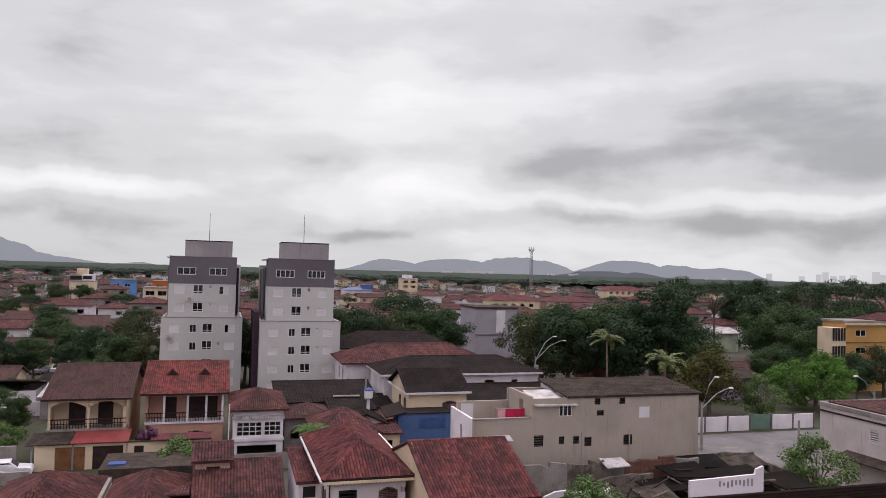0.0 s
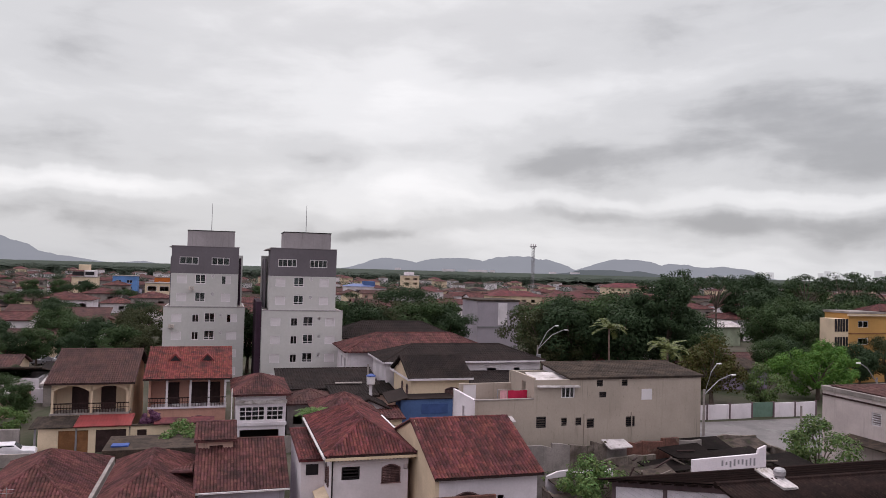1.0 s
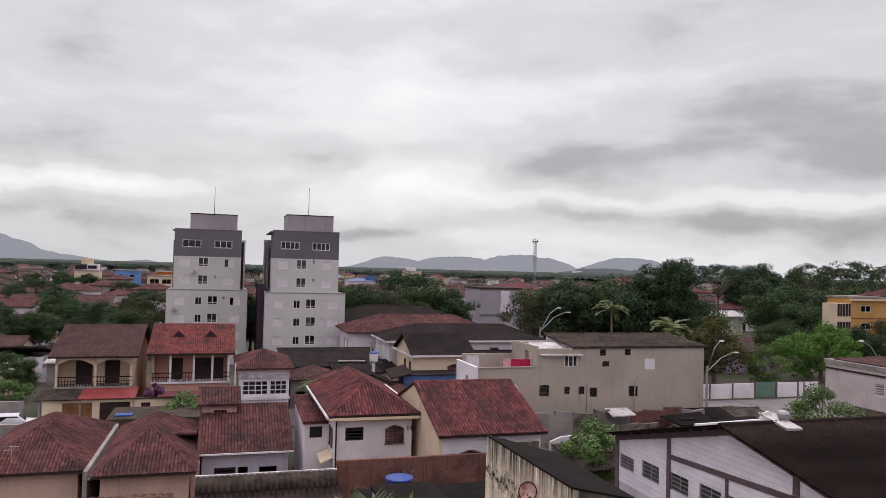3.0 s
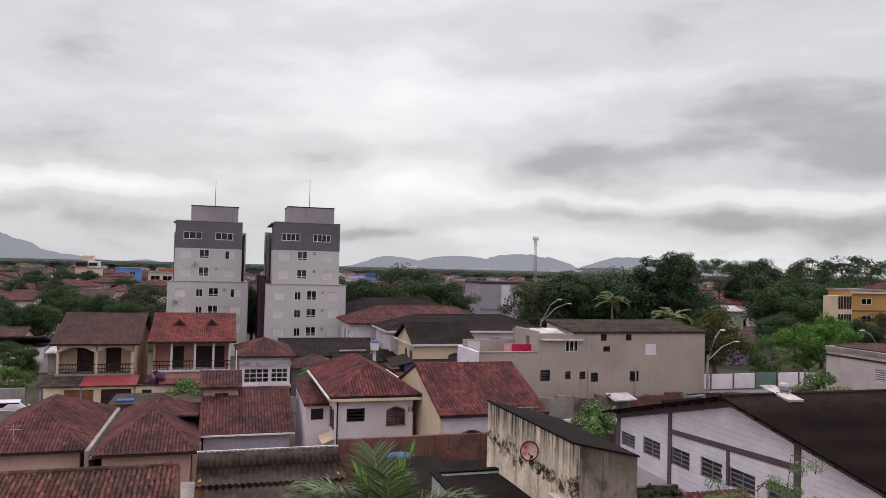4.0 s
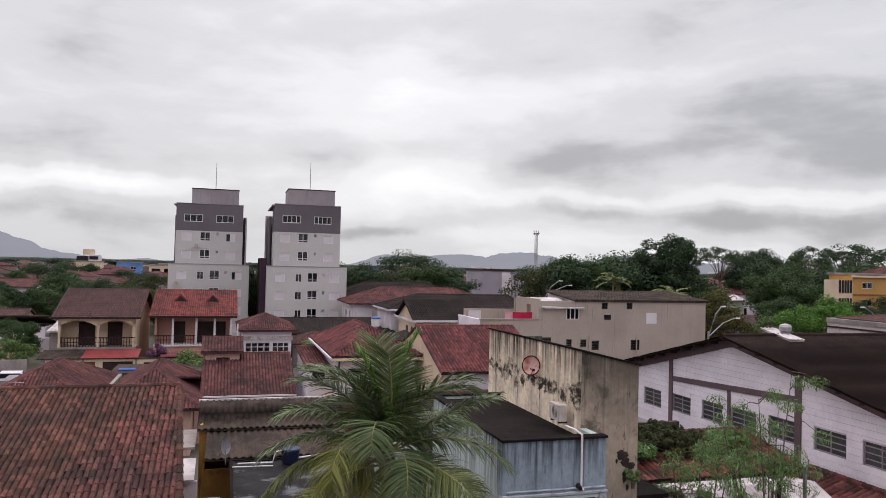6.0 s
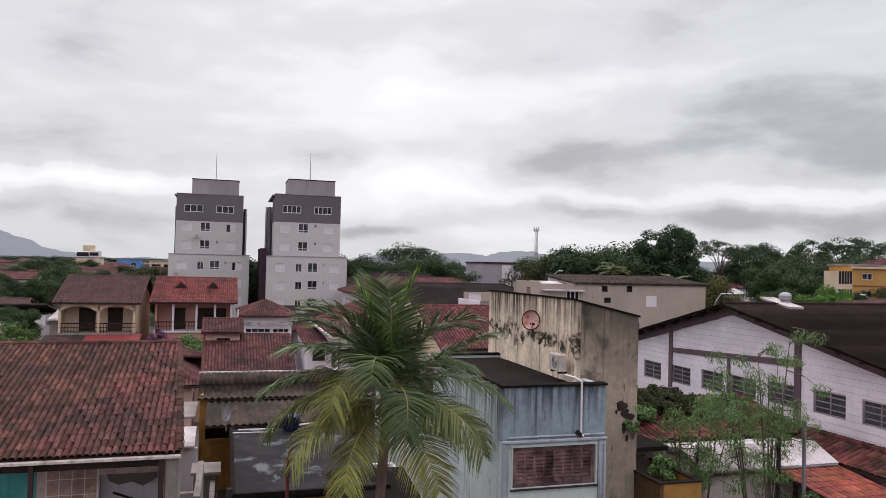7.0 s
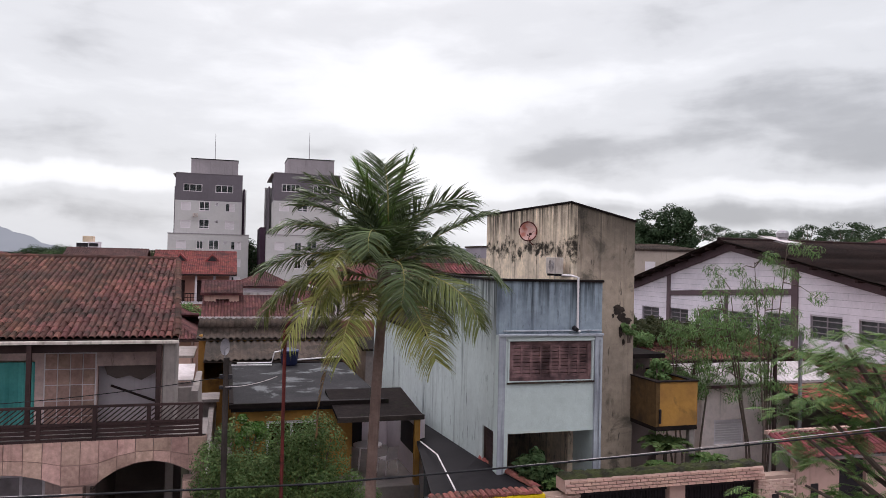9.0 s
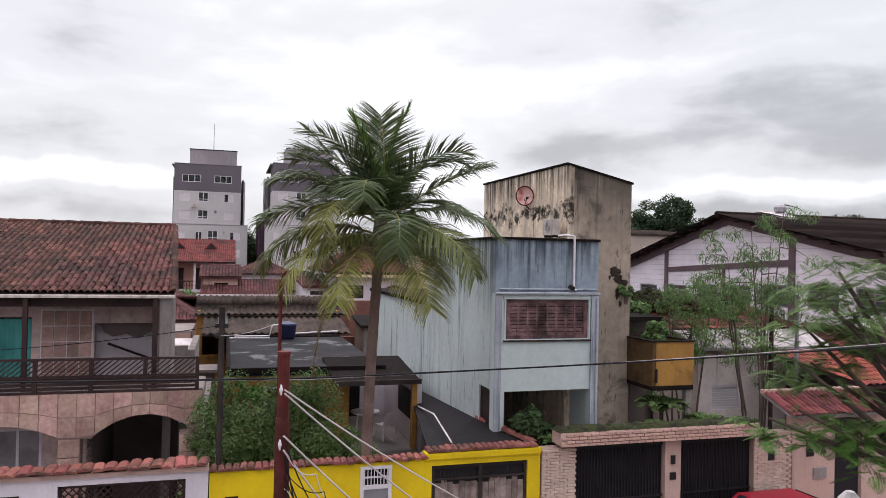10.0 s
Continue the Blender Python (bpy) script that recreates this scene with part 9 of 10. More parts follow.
def flame_tree():
    """Spreading street tree with fern-like compound leaves, its crown beside the camera."""
    rng = np.random.default_rng(12)
    bx, by = 7.1, 9.4
    t = new("flame_tree")
    t.matrix_basis = pose(bx, by, 0)
    tagged(t, "spreading street tree with fern-like compound leaves", "tree")
    s = Shape()
    s.tube([(0, 0, -0.1), (0.05, 0, 2.0), (-0.1, 0.1, 3.6)], [0.22, 0.17, 0.14], 10)
    twigs = []
    ends = [(-1.7, 0.3, 6.55), (-1.9, 0.1, 6.1), (-1.4, -0.2, 6.8), (-1.4, 0.6, 5.9), (-2.05, 0.5, 5.8), (-1.4, 0.2, 6.3), (-1.2, 1.0, 6.4), (-0.9, 1.5, 6.0), (-0.8, 0.4, 6.7), (-1.1, 1.9, 6.2), (-0.4, 0.8, 6.3), (0.3, 1.2, 6.6),
            (0.6, -0.6, 6.2), (0.2, -0.9, 5.9), (-2.3, 0.3, 5.4), (-1.9, 0.6, 5.3), (-2.6, 0.3, 4.6), (-2.3, 0.1, 4.75), (-1.5, 0.2, 4.65), (-1.3, 0.5, 4.4), (-1.1, -0.3, 4.7), (-1.3, -0.3, 4.3), (-0.7, 0.4, 4.5), (0.4, 0.5, 4.8)]
    for e in ends:
        mid = (e[0] * 0.45 + rng.uniform(-0.15, 0.15), e[1] * 0.45, 3.6 + (e[2] - 3.6) * 0.55 - 0.1)
        s.tube([(-0.1, 0.1, 3.5), mid, e], [0.08, 0.05, 0.018], 6, False)
        for k in range(5):
            q = rng.uniform(0.55, 1.05)
            p = np.array(mid) + (np.array(e) - np.array(mid)) * q
            twigs.append(p + rng.normal(size=3) * (0.26, 0.26, 0.07))
    part("trunk", s, BARK, t, "dark branching trunk")
    kinds = [compound_leaf("compound_leaf", 0.29, LEAF_NEAR, 80), compound_leaf("compound_leaf", 0.26, LEAF_NEAR, 81), compound_leaf("compound_leaf", 0.26, LEAF_BRIGHT, 82)]
    verts = [np.array([v.co[:] for v in me.vertices]) for me in kinds]
    quads = [np.array([p.vertices[:] for p in me.polygons]) for me in kinds]
    rest = {0: ([], [], 0), 2: ([], [], 0)}
    count = 0
    for p in twigs:
        for k in range(11):
            i = int(rng.integers(0, 2)) if p[2] > 4.9 or rng.uniform() < 0.4 else 2
            q = p + rng.normal(size=3) * (0.17, 0.17, 0.035)
            m = pose(*q, rng.uniform(-16, 16), rng.uniform(-6, 26), rng.uniform(0, 360)) @ Matrix.Diagonal([float(rng.uniform(0.7, 1.2))] * 3 + [1])
            count += 1
            if count % 5 == 0:
                part("compound_leaf", kinds[i], LEAF_NEAR, t, m=m)
                continue
            a = np.array(m)
            V, Q, n = rest[2 if i == 2 else 0]
            V.append(verts[i] @ a[:3, :3].T + a[:3, 3])
            Q.append(quads[i] + n)
            rest[2 if i == 2 else 0] = (V, Q, n + len(verts[i]))
    for i, (V, Q, n) in rest.items():
        if V:
            part("foliage", mesh_of("foliage", np.concatenate(V), np.concatenate(Q), kinds[i].materials[0]), None, t, kind="stuff")
    return t


def compound_leaf(name, length, mat, seed):
    """A twice-pinnate leaf: side stalks with two rows of small leaflets."""
    rng = np.random.default_rng(seed)
    V, Q = [], []
    n = 13
    for i in range(n):
        f = i / (n - 1)
        base = np.array([length * (0.12 + 0.88 * f), 0, -0.16 * length * f * f])
        for sgn in (-1, 1):
            ll = length * 0.36 * math.sin(math.pi * (0.2 + 0.68 * f)) * rng.uniform(0.9, 1.1)
            d = np.array([0.45 + 0.3 * f, sgn * 0.9, -0.14])
            d /= np.linalg.norm(d)
            wv = np.array([0.9, -sgn * 0.3, 0.05]) * length * 0.027
            k = len(V)
            a, b, c = base, base + d * ll * 0.55, base + d * ll + (0, 0, -0.05 * ll)
            V += [a - wv * 0.6, a + wv * 0.6, b + wv, b - wv, c + wv * 0.35, c - wv * 0.35]
            Q += [(k, k + 1, k + 2, k + 3), (k + 3, k + 2, k + 4, k + 5)]
    k = len(V)
    V += [np.array((0, -0.006, 0)), np.array((0, 0.006, 0)), np.array((length, 0.003, -0.16 * length)), np.array((length, -0.003, -0.16 * length))]
    Q.append((k, k + 1, k + 2, k + 3))
    return mesh_of(name, np.array(V), np.array(Q), mat)


flame_tree()


# ---------------------------------------------------------------- poles and cables at the street
def rod(name, x, y, z0, z1, r, mat, label, cat, collars=()):
    t = new(name)
    t.matrix_basis = pose(x, y, 0)
    tagged(t, label, cat)
    part("shaft", Shape().tube([(0, 0, z0), (0, 0, z1)], r, 10), mat, t)
    for z in collars:
        part("insulator", Shape().tube([(0, -r - 0.03, z - 0.03), (0, -r - 0.03, z), (0, -r - 0.03, z + 0.03)], [0.004, 0.011, 0.004], 8), PVC, t)
    return t


X1, Y1 = -0.71, 4.25
p1 = rod("service_post", X1, Y1, 0, 6.05, 0.033, RUST, "rust-red steel service post with white insulators", "post", (5.86, 5.55))
part("sleeve", Shape().tube([(0, 0, 0), (0, 0, 5.66), (0, 0, 5.69)], [0.044, 0.044, 0.038], 12), RUST, p1)
part("cap", Shape().tube([(0, 0, 6.05), (0, 0, 6.07)], 0.038, 10), RUST, p1)
ux, uy = -3.06, 14.37
p2 = rod("antenna_pipe", ux, uy, 0, 6.1, 0.035, RUST, "thin rust-red pipe mast behind the yellow wall", "mast")
part("bend", Shape().tube([(0, 0, 6.1), (0.02, 0, 6.2), (0.1, 0, 6.3)], 0.02, 6), RUST, p2)
cx, cy = -4.08, 13.95
p3 = rod("concrete_meter_pole", cx, cy, 0, 5.6, 0.055, POLE_DARK, "dark weathered meter pole behind the wall", "pole")
part("crossbar", Shape().box(-0.12, -0.03, 5.2, 0.12, 0.03, 5.28).box(-0.12, -0.03, 5.0, 0.12, 0.03, 5.06), STEEL_DARK, p3)


def cable(points, r, mat, label, sag=0.0, n=24):
    """A hanging cable between two or more places in the world."""
    pts = []
    for a, b in zip(points, points[1:]):
        a, b = Vector(a), Vector(b)
        for i in range(n):
            f = i / n
            p = a.lerp(b, f)
            p.z -= 4 * sag * f * (1 - f)
            pts.append(p)
    pts.append(Vector(points[-1]))
    ob = new("cable", Shape().tube(pts, r, 6).mesh("cable", mat))
    return tagged(ob, label, "cable")


cable([(-9.0, 4.6, 5.62), (-1.0, 6.6, 5.52), (5.6, 8.6, 5.72), (14.0, 11.2, 6.2)], 0.009, CABLE_BLACK, "black overhead cable along the street", 0.02)
cable([(-9.0, 4.62, 5.66), (-1.0, 6.66, 5.50), (5.6, 8.66, 5.745), (14.0, 11.26, 6.23)], 0.004, CABLE_WHITE, "pale overhead cable along the street", 0.025)
for k, (z, xx, yy, zz) in enumerate(((5.86, 0.55, 5.6, 4.7), (5.84, 0.45, 5.4, 4.55), (5.6, 0.35, 5.3, 4.25), (5.52, 0.15, 5.0, 4.1))):
    cable([(X1 + 0.02, Y1 - 0.06, z), (xx, yy, zz)], 0.0055, CABLE_WHITE, "pale service cable from the steel post", 0.03, 10)
rngc = random.Random(6)
for k in range(5):
    z0_ = 5.5 - 0.1 * k
    cable([(X1 + 0.03, Y1 - 0.05, z0_), (X1 + 0.2 + 0.05 * k, Y1 - 0.02, z0_ - 0.12), (X1 + 0.3 + 0.03 * k, Y1, z0_ - 0.3), (X1 + 0.12, Y1, z0_ - 0.42)], 0.003, CABLE_BLACK if k % 2 else CABLE_WHITE, "curled slack wire by the steel post", 0.05, 8)
for k in range(6):
    a = (X1 + 0.03, Y1 - 0.05, 5.55 - 0.06 * k)
    b = (X1 + rngc.uniform(0.15, 0.45), Y1 + rngc.uniform(-0.05, 0.1), 5.1 - rngc.uniform(0, 0.25))
    cable([a, b], 0.004, CABLE_BLACK, "slack black wire by the steel post", 0.12, 10)
cable([(X1 - 0.4, Y1, 5.05), (X1 - 0.03, Y1 - 0.04, 5.0)], 0.004, CABLE_BLACK, "slack black wire by the steel post", 0.05, 10)
for dz, r in ((0.0, 0.008), (-0.16, 0.006), (-0.42, 0.006)):
    cable([(2.5, 9.6, 2.9 + dz), (5.0, 9.9, 3.05 + dz), (12.0, 11.0, 3.4 + dz)], r, CABLE_WHITE if dz else CABLE_BLACK, "low overhead wire along the pavement", 0.03)
cable([(-4.08, 13.9, 5.25), (-12.0, 12.4, 4.7)], 0.008, CABLE_BLACK, "overhead wire to the concrete pole", 0.2)
cable([(-4.08, 13.9, 5.05), (-3.05, 13.75, 5.3)], 0.006, CABLE_WHITE, "thin wire between the two poles", 0.05)
lp = rod("garden_lamp", 5.95, 10.35, 0, 3.3, 0.03, STEEL_DARK, "small street floodlight on a dark pole", "street lamp")
part("lamp_head", Shape().tube([(0, 0, 3.3), (0, 0, 3.36), (0, 0, 3.46)], [0.16, 0.15, 0.06], 12), PVC, lp)
lp = thing("grey_post", 15.95, 17.0, 0, "thin grey steel post beside the tile roof", "post")
part("shaft", Shape().tube([(0, 0, 0), (0, 0, 5.75)], 0.055, 8), STEEL_GREY, lp)
lp = thing("dark_post", 15.2, 17.15, 0, "dark timber post beside the white roof", "post")
part("shaft", Shape().tube([(0, 0, 0), (0, 0, 5.3)], 0.06, 8), DARK_WOOD, lp)


# ---------------------------------------------------------------- cars
def car(u, v, turn, paint, label):
    t = thing("car", u, v, 0.02, label, "car", turn=turn)
    prof = [(-2.0, 0.35), (2.0, 0.35), (2.05, 0.62), (1.9, 0.86), (0.95, 0.95), (0.35, 1.42), (-1.15, 1.46), (-1.75, 1.0), (-2.05, 0.9)]
    s = Shape()
    n = len(prof)
    for y, k in ((-0.84, 0.97), (-0.72, 1.0), (0.72, 1.0), (0.84, 0.97)):
        yy = y
        s.v += [(x * (1.0 if abs(y) < 0.8 else 0.985), yy * (1 if z < 1.0 else 0.84), z * (1.0 if abs(y) < 0.8 or z < 0.5 else 0.985)) for x, z in prof]
    for j in range(3):
        s.f += [(j * n + i, j * n + (i + 1) % n, (j + 1) * n + (i + 1) % n, (j + 1) * n + i) for i in range(n)]
    s.f += [tuple(range(n)), tuple(range(4 * n - 1, 3 * n - 1, -1))]
    part("body", s, paint, t)
    g = Shape().slab([(0.93, -0.6, 0.99), (0.93, 0.6, 0.99), (0.42, 0.55, 1.42), (0.42, -0.55, 1.42)], 0.02)
    part("windscreen", g, GLASS_DARK, t)
    part("rear_window", Shape().slab([(-1.2, -0.55, 1.45), (-1.2, 0.55, 1.45), (-1.73, 0.6, 1.03), (-1.73, -0.6, 1.03)], 0.02), GLASS_DARK, t)
    for sg in (-1, 1):
        part("side_window", Shape().prism([(-1.4, 1.0), (0.75, 1.0), (0.3, 1.36), (-1.1, 1.38)], "y", sg * 0.742, sg * 0.75), GLASS_DARK, t)
    for x in (-1.25, 1.3):
        for sg in (-1, 1):
            w = part("wheel", Shape().tube([(x, sg * 0.66, 0.31), (x, sg * 0.86, 0.31)], 0.31, 14), RUBBER, t)
            part("rim", Shape().tube([(x, sg * 0.84, 0.31), (x, sg * 0.87, 0.31)], 0.19, 10), ALU, w)
    for sg in (-1, 1):
        part("headlight", Shape().box(1.93, sg * 0.5 - 0.14, 0.66, 2.02, sg * 0.5 + 0.14, 0.8), PVC, t)
    return t


GLASS_DARK = plain("tinted_car_glass", (0.015, 0.017, 0.02), 0.08)
car(12.6, 13.2, 4, CAR_RED, "dark red hatchback parked by the wall")
car(-16.8, 69.2, 8, CAR_WHITE, "white hatchback parked before the cottages")
car(-27.6, 131.0, 70, CAR_GREY, "grey car parked in a yard")
car(-24.6, 131.5, 75, CAR_WHITE, "white car parked in a yard")
car(-5.2, 92.0, 80, CAR_GREY, "grey car parked beside the cottages")
single("blue_tarpaulin", Shape().box(0, 0, 0, 1.3, 0.9, 0.12, 0.03), TARP_BLUE, -8.1, 62.5, 2.3, "folded blue tarpaulin on a shed", "tarpaulin")
single("tarpaulin_shed", Shape().box(0, 0, 0, 7.5, 5.0, 2.3, 0.02), FIBRE, -8.6, 61.5, 0, "low brown flat-roofed shed", "shed")


# ---------------------------------------------------------------- trees of the middle distance
def world_of(u, v):
    return u * CT - v * ST, u * ST + v * CT


T_BIG = tree_meshes(21, 16.5, 7.4, 12.5, 74, 250, 0.42, LEAF_DARK, 0.4, clump_k=0.27)
T_MID = tree_meshes(22, 12.5, 5.6, 9.5, 52, 280, 0.4, LEAF, 0.32)
T_MID2 = tree_meshes(23, 11.0, 5.0, 8.0, 46, 280, 0.38, LEAF_DARK, 0.3)
T_FLAT = tree_meshes(24, 15.0, 6.5, 5.5, 34, 130, 0.42, LEAF_DARK, 0.28, flat=True)
T_TALL = tree_meshes(31, 17.8, 4.9, 14.0, 84, 240, 0.4, LEAF_DARK, 0.4, clump_k=0.28)
T_OPEN = tree_meshes(33, 15.0, 6.4, 5.0, 26, 70, 0.36, LEAF_DARK, 0.24, flat=True, clump_k=0.2)
T_OLIVE = tree_meshes(34, 9.0, 4.9, 7.6, 60, 170, 0.3, LEAF_OLIVE, 0.26, clump_k=0.28)
T_BRIGHT = tree_meshes(25, 9.4, 7.2, 8.4, 110, 190, 0.34, LEAF_BRIGHT, 0.35, clump_k=0.2)
T_BROWN = tree_meshes(26, 8.6, 4.6, 7.2, 42, 170, 0.36, LEAF_BROWN, 0.28)
T_SMALL = tree_meshes(27, 6.5, 2.9, 4.8, 30, 150, 0.28, LEAF_SHRUB, 0.16)
T_GREEN = tree_meshes(28, 5.0, 2.2, 3.9, 26, 150, 0.26, LEAF_NEAR, 0.13)

x, y = world_of(81, 83)
plant("bright_tree", T_BRIGHT, x, y, 0, "broad bright green tree behind the white boundary wall", scale=0.86)
x, y = world_of(62.5, 82)
plant("browning_tree", T_BROWN, x, y, 0, "tree with browning olive leaves behind the boundary wall")
x, y = world_of(69, 80)
plant("dark_hedge_tree", T_SMALL, x, y, -1.2, "low dark tree behind the boundary wall", scale=1.0)
plant("tall_dark_tree", T_TALL, 33.6, 110.0, 0, "tall dark broadleaf tree behind the grey building", scale=1.0)
x, y = world_of(45.0, 46.0)
plant("yard_tree", T_SMALL, x, y, 0, "green tree growing behind the warehouse", scale=0.92)
x, y = world_of(23.6, 43.0)
plant("yard_tree", T_GREEN, x, y, 0, "leafy green tree in the ruined yard", scale=1.02)
x, y = world_of(-3.2, 66.5)
plant("front_garden_tree", T_GREEN, x, y, -1.2, "leafy bush-like tree before the salmon cottage", scale=0.95)
x, y = world_of(-0.2, 62.8)
plant("front_garden_tree", T_GREEN, x, y, -1.1, "grey-green bush beside the roof turret", scale=0.8, turn=70)
x, y = world_of(-18.2, 73.3)
plant("front_garden_tree", T_GREEN, x, y, 0, "bright leafy tree beside the cream cottage", scale=0.8, turn=150)
x, y = world_of(3.9, 118)
plant("courtyard_tree", T_MID2, x, y, 0, "dark tree seen between the two towers", scale=0.9, turn=40)
shrub("bougainvillea", -6.0, 71.3, 1.4, (1.1, 0.8, 1.2), 20, 110, 0.2, BOUGAIN, "purple flowering bougainvillea by the salmon cottage", 15)
shrub("bougainvillea", -4.0, 71.0, 0.4, (1.6, 0.8, 1.2), 22, 110, 0.2, LEAF_SHRUB, "green climbing shrub by the salmon cottage", 16)
fern(8.2, 64.5, 3.4, 14, 2.1, "young palm-like plant in a yard", 90, LEAF_NEAR)

# woods to the right of the towers and behind the grey building
WOODS = [(-19, 130, "m", 0.92), (-14, 128, "d", 1.0), (-9, 131, "o", 1.3), (-4.5, 129, "m", 0.95), (0.5, 132, "d", 0.92), (-24, 138, "m", 0.95), (-16, 141, "o", 1.2), (-7.5, 139, "f", 0.92), (-1, 144, "m", 0.9),
         (15.5, 113, "o", 1.35), (19.5, 111, "d", 1.16), (23.5, 114, "m", 1.08), (27.5, 111, "d", 1.22), (17, 122, "m", 1.05), (22, 126, "d", 1.15), (30, 120, "m", 1.15), (38, 121, "d", 1.05), (40, 112, "m", 0.72), (36, 138, "m", 1.05), (44, 134, "d", 1.04),
         (54, 164, "p", 1.22), (50, 158, "p", 1.1), (82, 200, "b", 1.05), (90, 206, "b", 1.1), (99, 198, "m", 1.4), (86, 173, "p", 1.2), (93, 170, "p", 1.24), (99, 175, "p", 1.25), (106, 172, "p", 1.22), (112, 178, "p", 1.2), (66, 176, "p", 1.15),
         (53, 118, "m", 0.60), (58, 124, "d", 0.66), (63, 128, "m", 0.85), (70, 135, "d", 1.05), (78, 142, "m", 1.10), (86, 150, "b", 0.88), (94, 158, "d", 1.25), (74, 152, "m", 1.10), (108, 165, "m", 1.20), (90, 140, "d", 1.00),
         (65, 146, "m", 1.0), (72, 158, "d", 1.35), (47, 155, "m", 0.95), (82, 128, "m", 0.75), (72, 118, "o", 0.95), (64, 112, "d", 0.65), (98, 138, "m", 0.80), (112, 150, "d", 1.00), (57, 108, "m", 0.62), (80, 108, "m", 0.55), (104, 120, "m", 0.60),
         (-62, 122, "m", 0.65), (-56, 118, "d", 0.70), (-49, 110, "m", 0.60), (-70, 130, "m", 0.70), (-66, 105, "m", 0.50), (-80, 150, "d", 0.80), (-57, 138, "o", 1.0), (-62, 144, "o", 0.9), (-51, 143, "o", 0.95), (-148, 278, "m", 0.78), (-139, 282, "d", 0.8), (-131, 276, "o", 0.8), (-172, 300, "m", 0.7)]
KINDS = {"m": T_MID, "d": T_MID2, "b": T_BIG, "f": T_FLAT, "p": T_OPEN, "o": T_OLIVE}
NAMES = {"m": "green broadleaf tree in a grove", "d": "dark green broadleaf tree in a grove", "b": "tall dense dark tree in a grove", "f": "flat-topped open tree in a grove", "p": "tall sparse umbrella tree with bare limbs in a grove", "o": "olive-green airy tree in a grove"}
for i, (x, y, k, sc) in enumerate(WOODS):
    plant("grove_tree", KINDS[k], x, y, 0, NAMES[k], group="trees of the groves", turn=i * 77 % 360, scale=sc)


def grove_palm(x, y, h, seed):
    t = new("grove_palm")
    t.matrix_basis = pose(x, y, 0, 0, 0, 0)
    tagged(t, "slim feathery palm in front of the dark grove", "palm tree", "palms of the grove")
    part("trunk", Shape().tube([(0, 0, 0), (0.1, 0, h * 0.5), (0, 0, h)], [0.2, 0.15, 0.12], 8), PALM_BARK, t)
    rng = random.Random(seed)
    for k in range(14):
        me = frond_mesh("frond", 2.5, rng.uniform(0, 70), radians(rng.uniform(50, 100)), LEAF_PALM_MID, seed + k, 0.1, 0.6, 0.8, 30, 0.04)
        part("frond", me, LEAF_PALM_MID, t, m=pose(0, 0, h, 0, 0, k * 137.5))
    return t


grove_palm(22.3, 98.0, 9.6, 700)
grove_palm(26.5, 86.0, 8.2, 720)


# ---------------------------------------------------------------- crowded yards beyond the cottages
rngy = random.Random(44)
YARD = [(-27.5, 96, 7, 6, 2.9, WHITE, FIBRE, "mx"), (-19.5, 93.5, 5, 5, 2.6, CONCRETE, FIBRE_WHITE, "px"), (-33, 104, 8, 7, 3.0, CREAM, TILE_BROWN, "gx"), (-22, 103, 6, 5, 2.5, CONCRETE, TILE_DARK, "px"),
        (-40, 118, 9, 8, 3.2, WHITE, TILE_OLD, "hx"), (-27, 88, 5, 4, 2.4, CONCRETE, FIBRE_WHITE, "px"), (-37, 92, 7, 7, 2.9, PINK_WALL, TILE_BROWN, "hx"), (-35, 138, 9, 8, 3.4, CREAM, TILE_BROWN, "gx"),
        (-46, 132, 8, 8, 3.3, WHITE, TILE_DARK, "hx"), (-17.5, 116, 6, 6, 3.0, CONCRETE, TILE_BROWN, "px"), (-44, 150, 10, 9, 5.6, WHITE, TILE_OLD, "gx"), (-31, 152, 10, 8, 3.4, WHITE, TILE_RED, "gx")]
for i, (a, b, w, d, h, wl, tl_, kd) in enumerate(YARD):
    house("yard_house", a, b, w, d, h, {FIBRE: "low shed under a brown sheet roof", FIBRE_WHITE: "low shed under a pale sheet roof", TILE_DARK: "low house under a near-black roof", TILE_RED: "low white house under a red tile roof"}.get(tl_, "low house under a brown tile roof"),
          wl, tl_, kd, 1.3 if kd != "px" else 0.7, 0.35, [("f", w * 0.3, 0.9, 1.2, 1.1, "void"), ("f", w * 0.62, 0.0, 0.9, 2.0, "void")], "houses of the crowded yards", False, 400 + i, tw=0.35, tl=0.6)
for i, (a, b, k, sc) in enumerate(((-36, 127, "m", 0.62), (-31, 122, "d", 0.6), (-27, 124, "m", 0.55), (-22.5, 124, "d", 0.5), (-42, 126, "d", 0.62), (-13.5, 134, "o", 0.8), (-10.5, 128, "o", 0.75), (-12, 118, "o", 0.7),
                                   (-30, 110, "m", 0.42), (-24, 99, "d", 0.36), (-17.5, 100, "m", 0.4), (-16, 108, "m", 0.45), (-33, 98, "m", 0.4), (-29, 144, "m", 0.55), (-38, 144, "d", 0.6), (-23, 90, "m", 0.36), (-20, 84, "m", 0.36), (-48, 142, "m", 0.7))):
    x, y = world_of(a, b)
    plant("yard_tree", KINDS[k], x, y, 0, NAMES[k].replace("in a grove", "between the yards"), group="trees of the crowded yards", turn=i * 61 % 360, scale=sc)
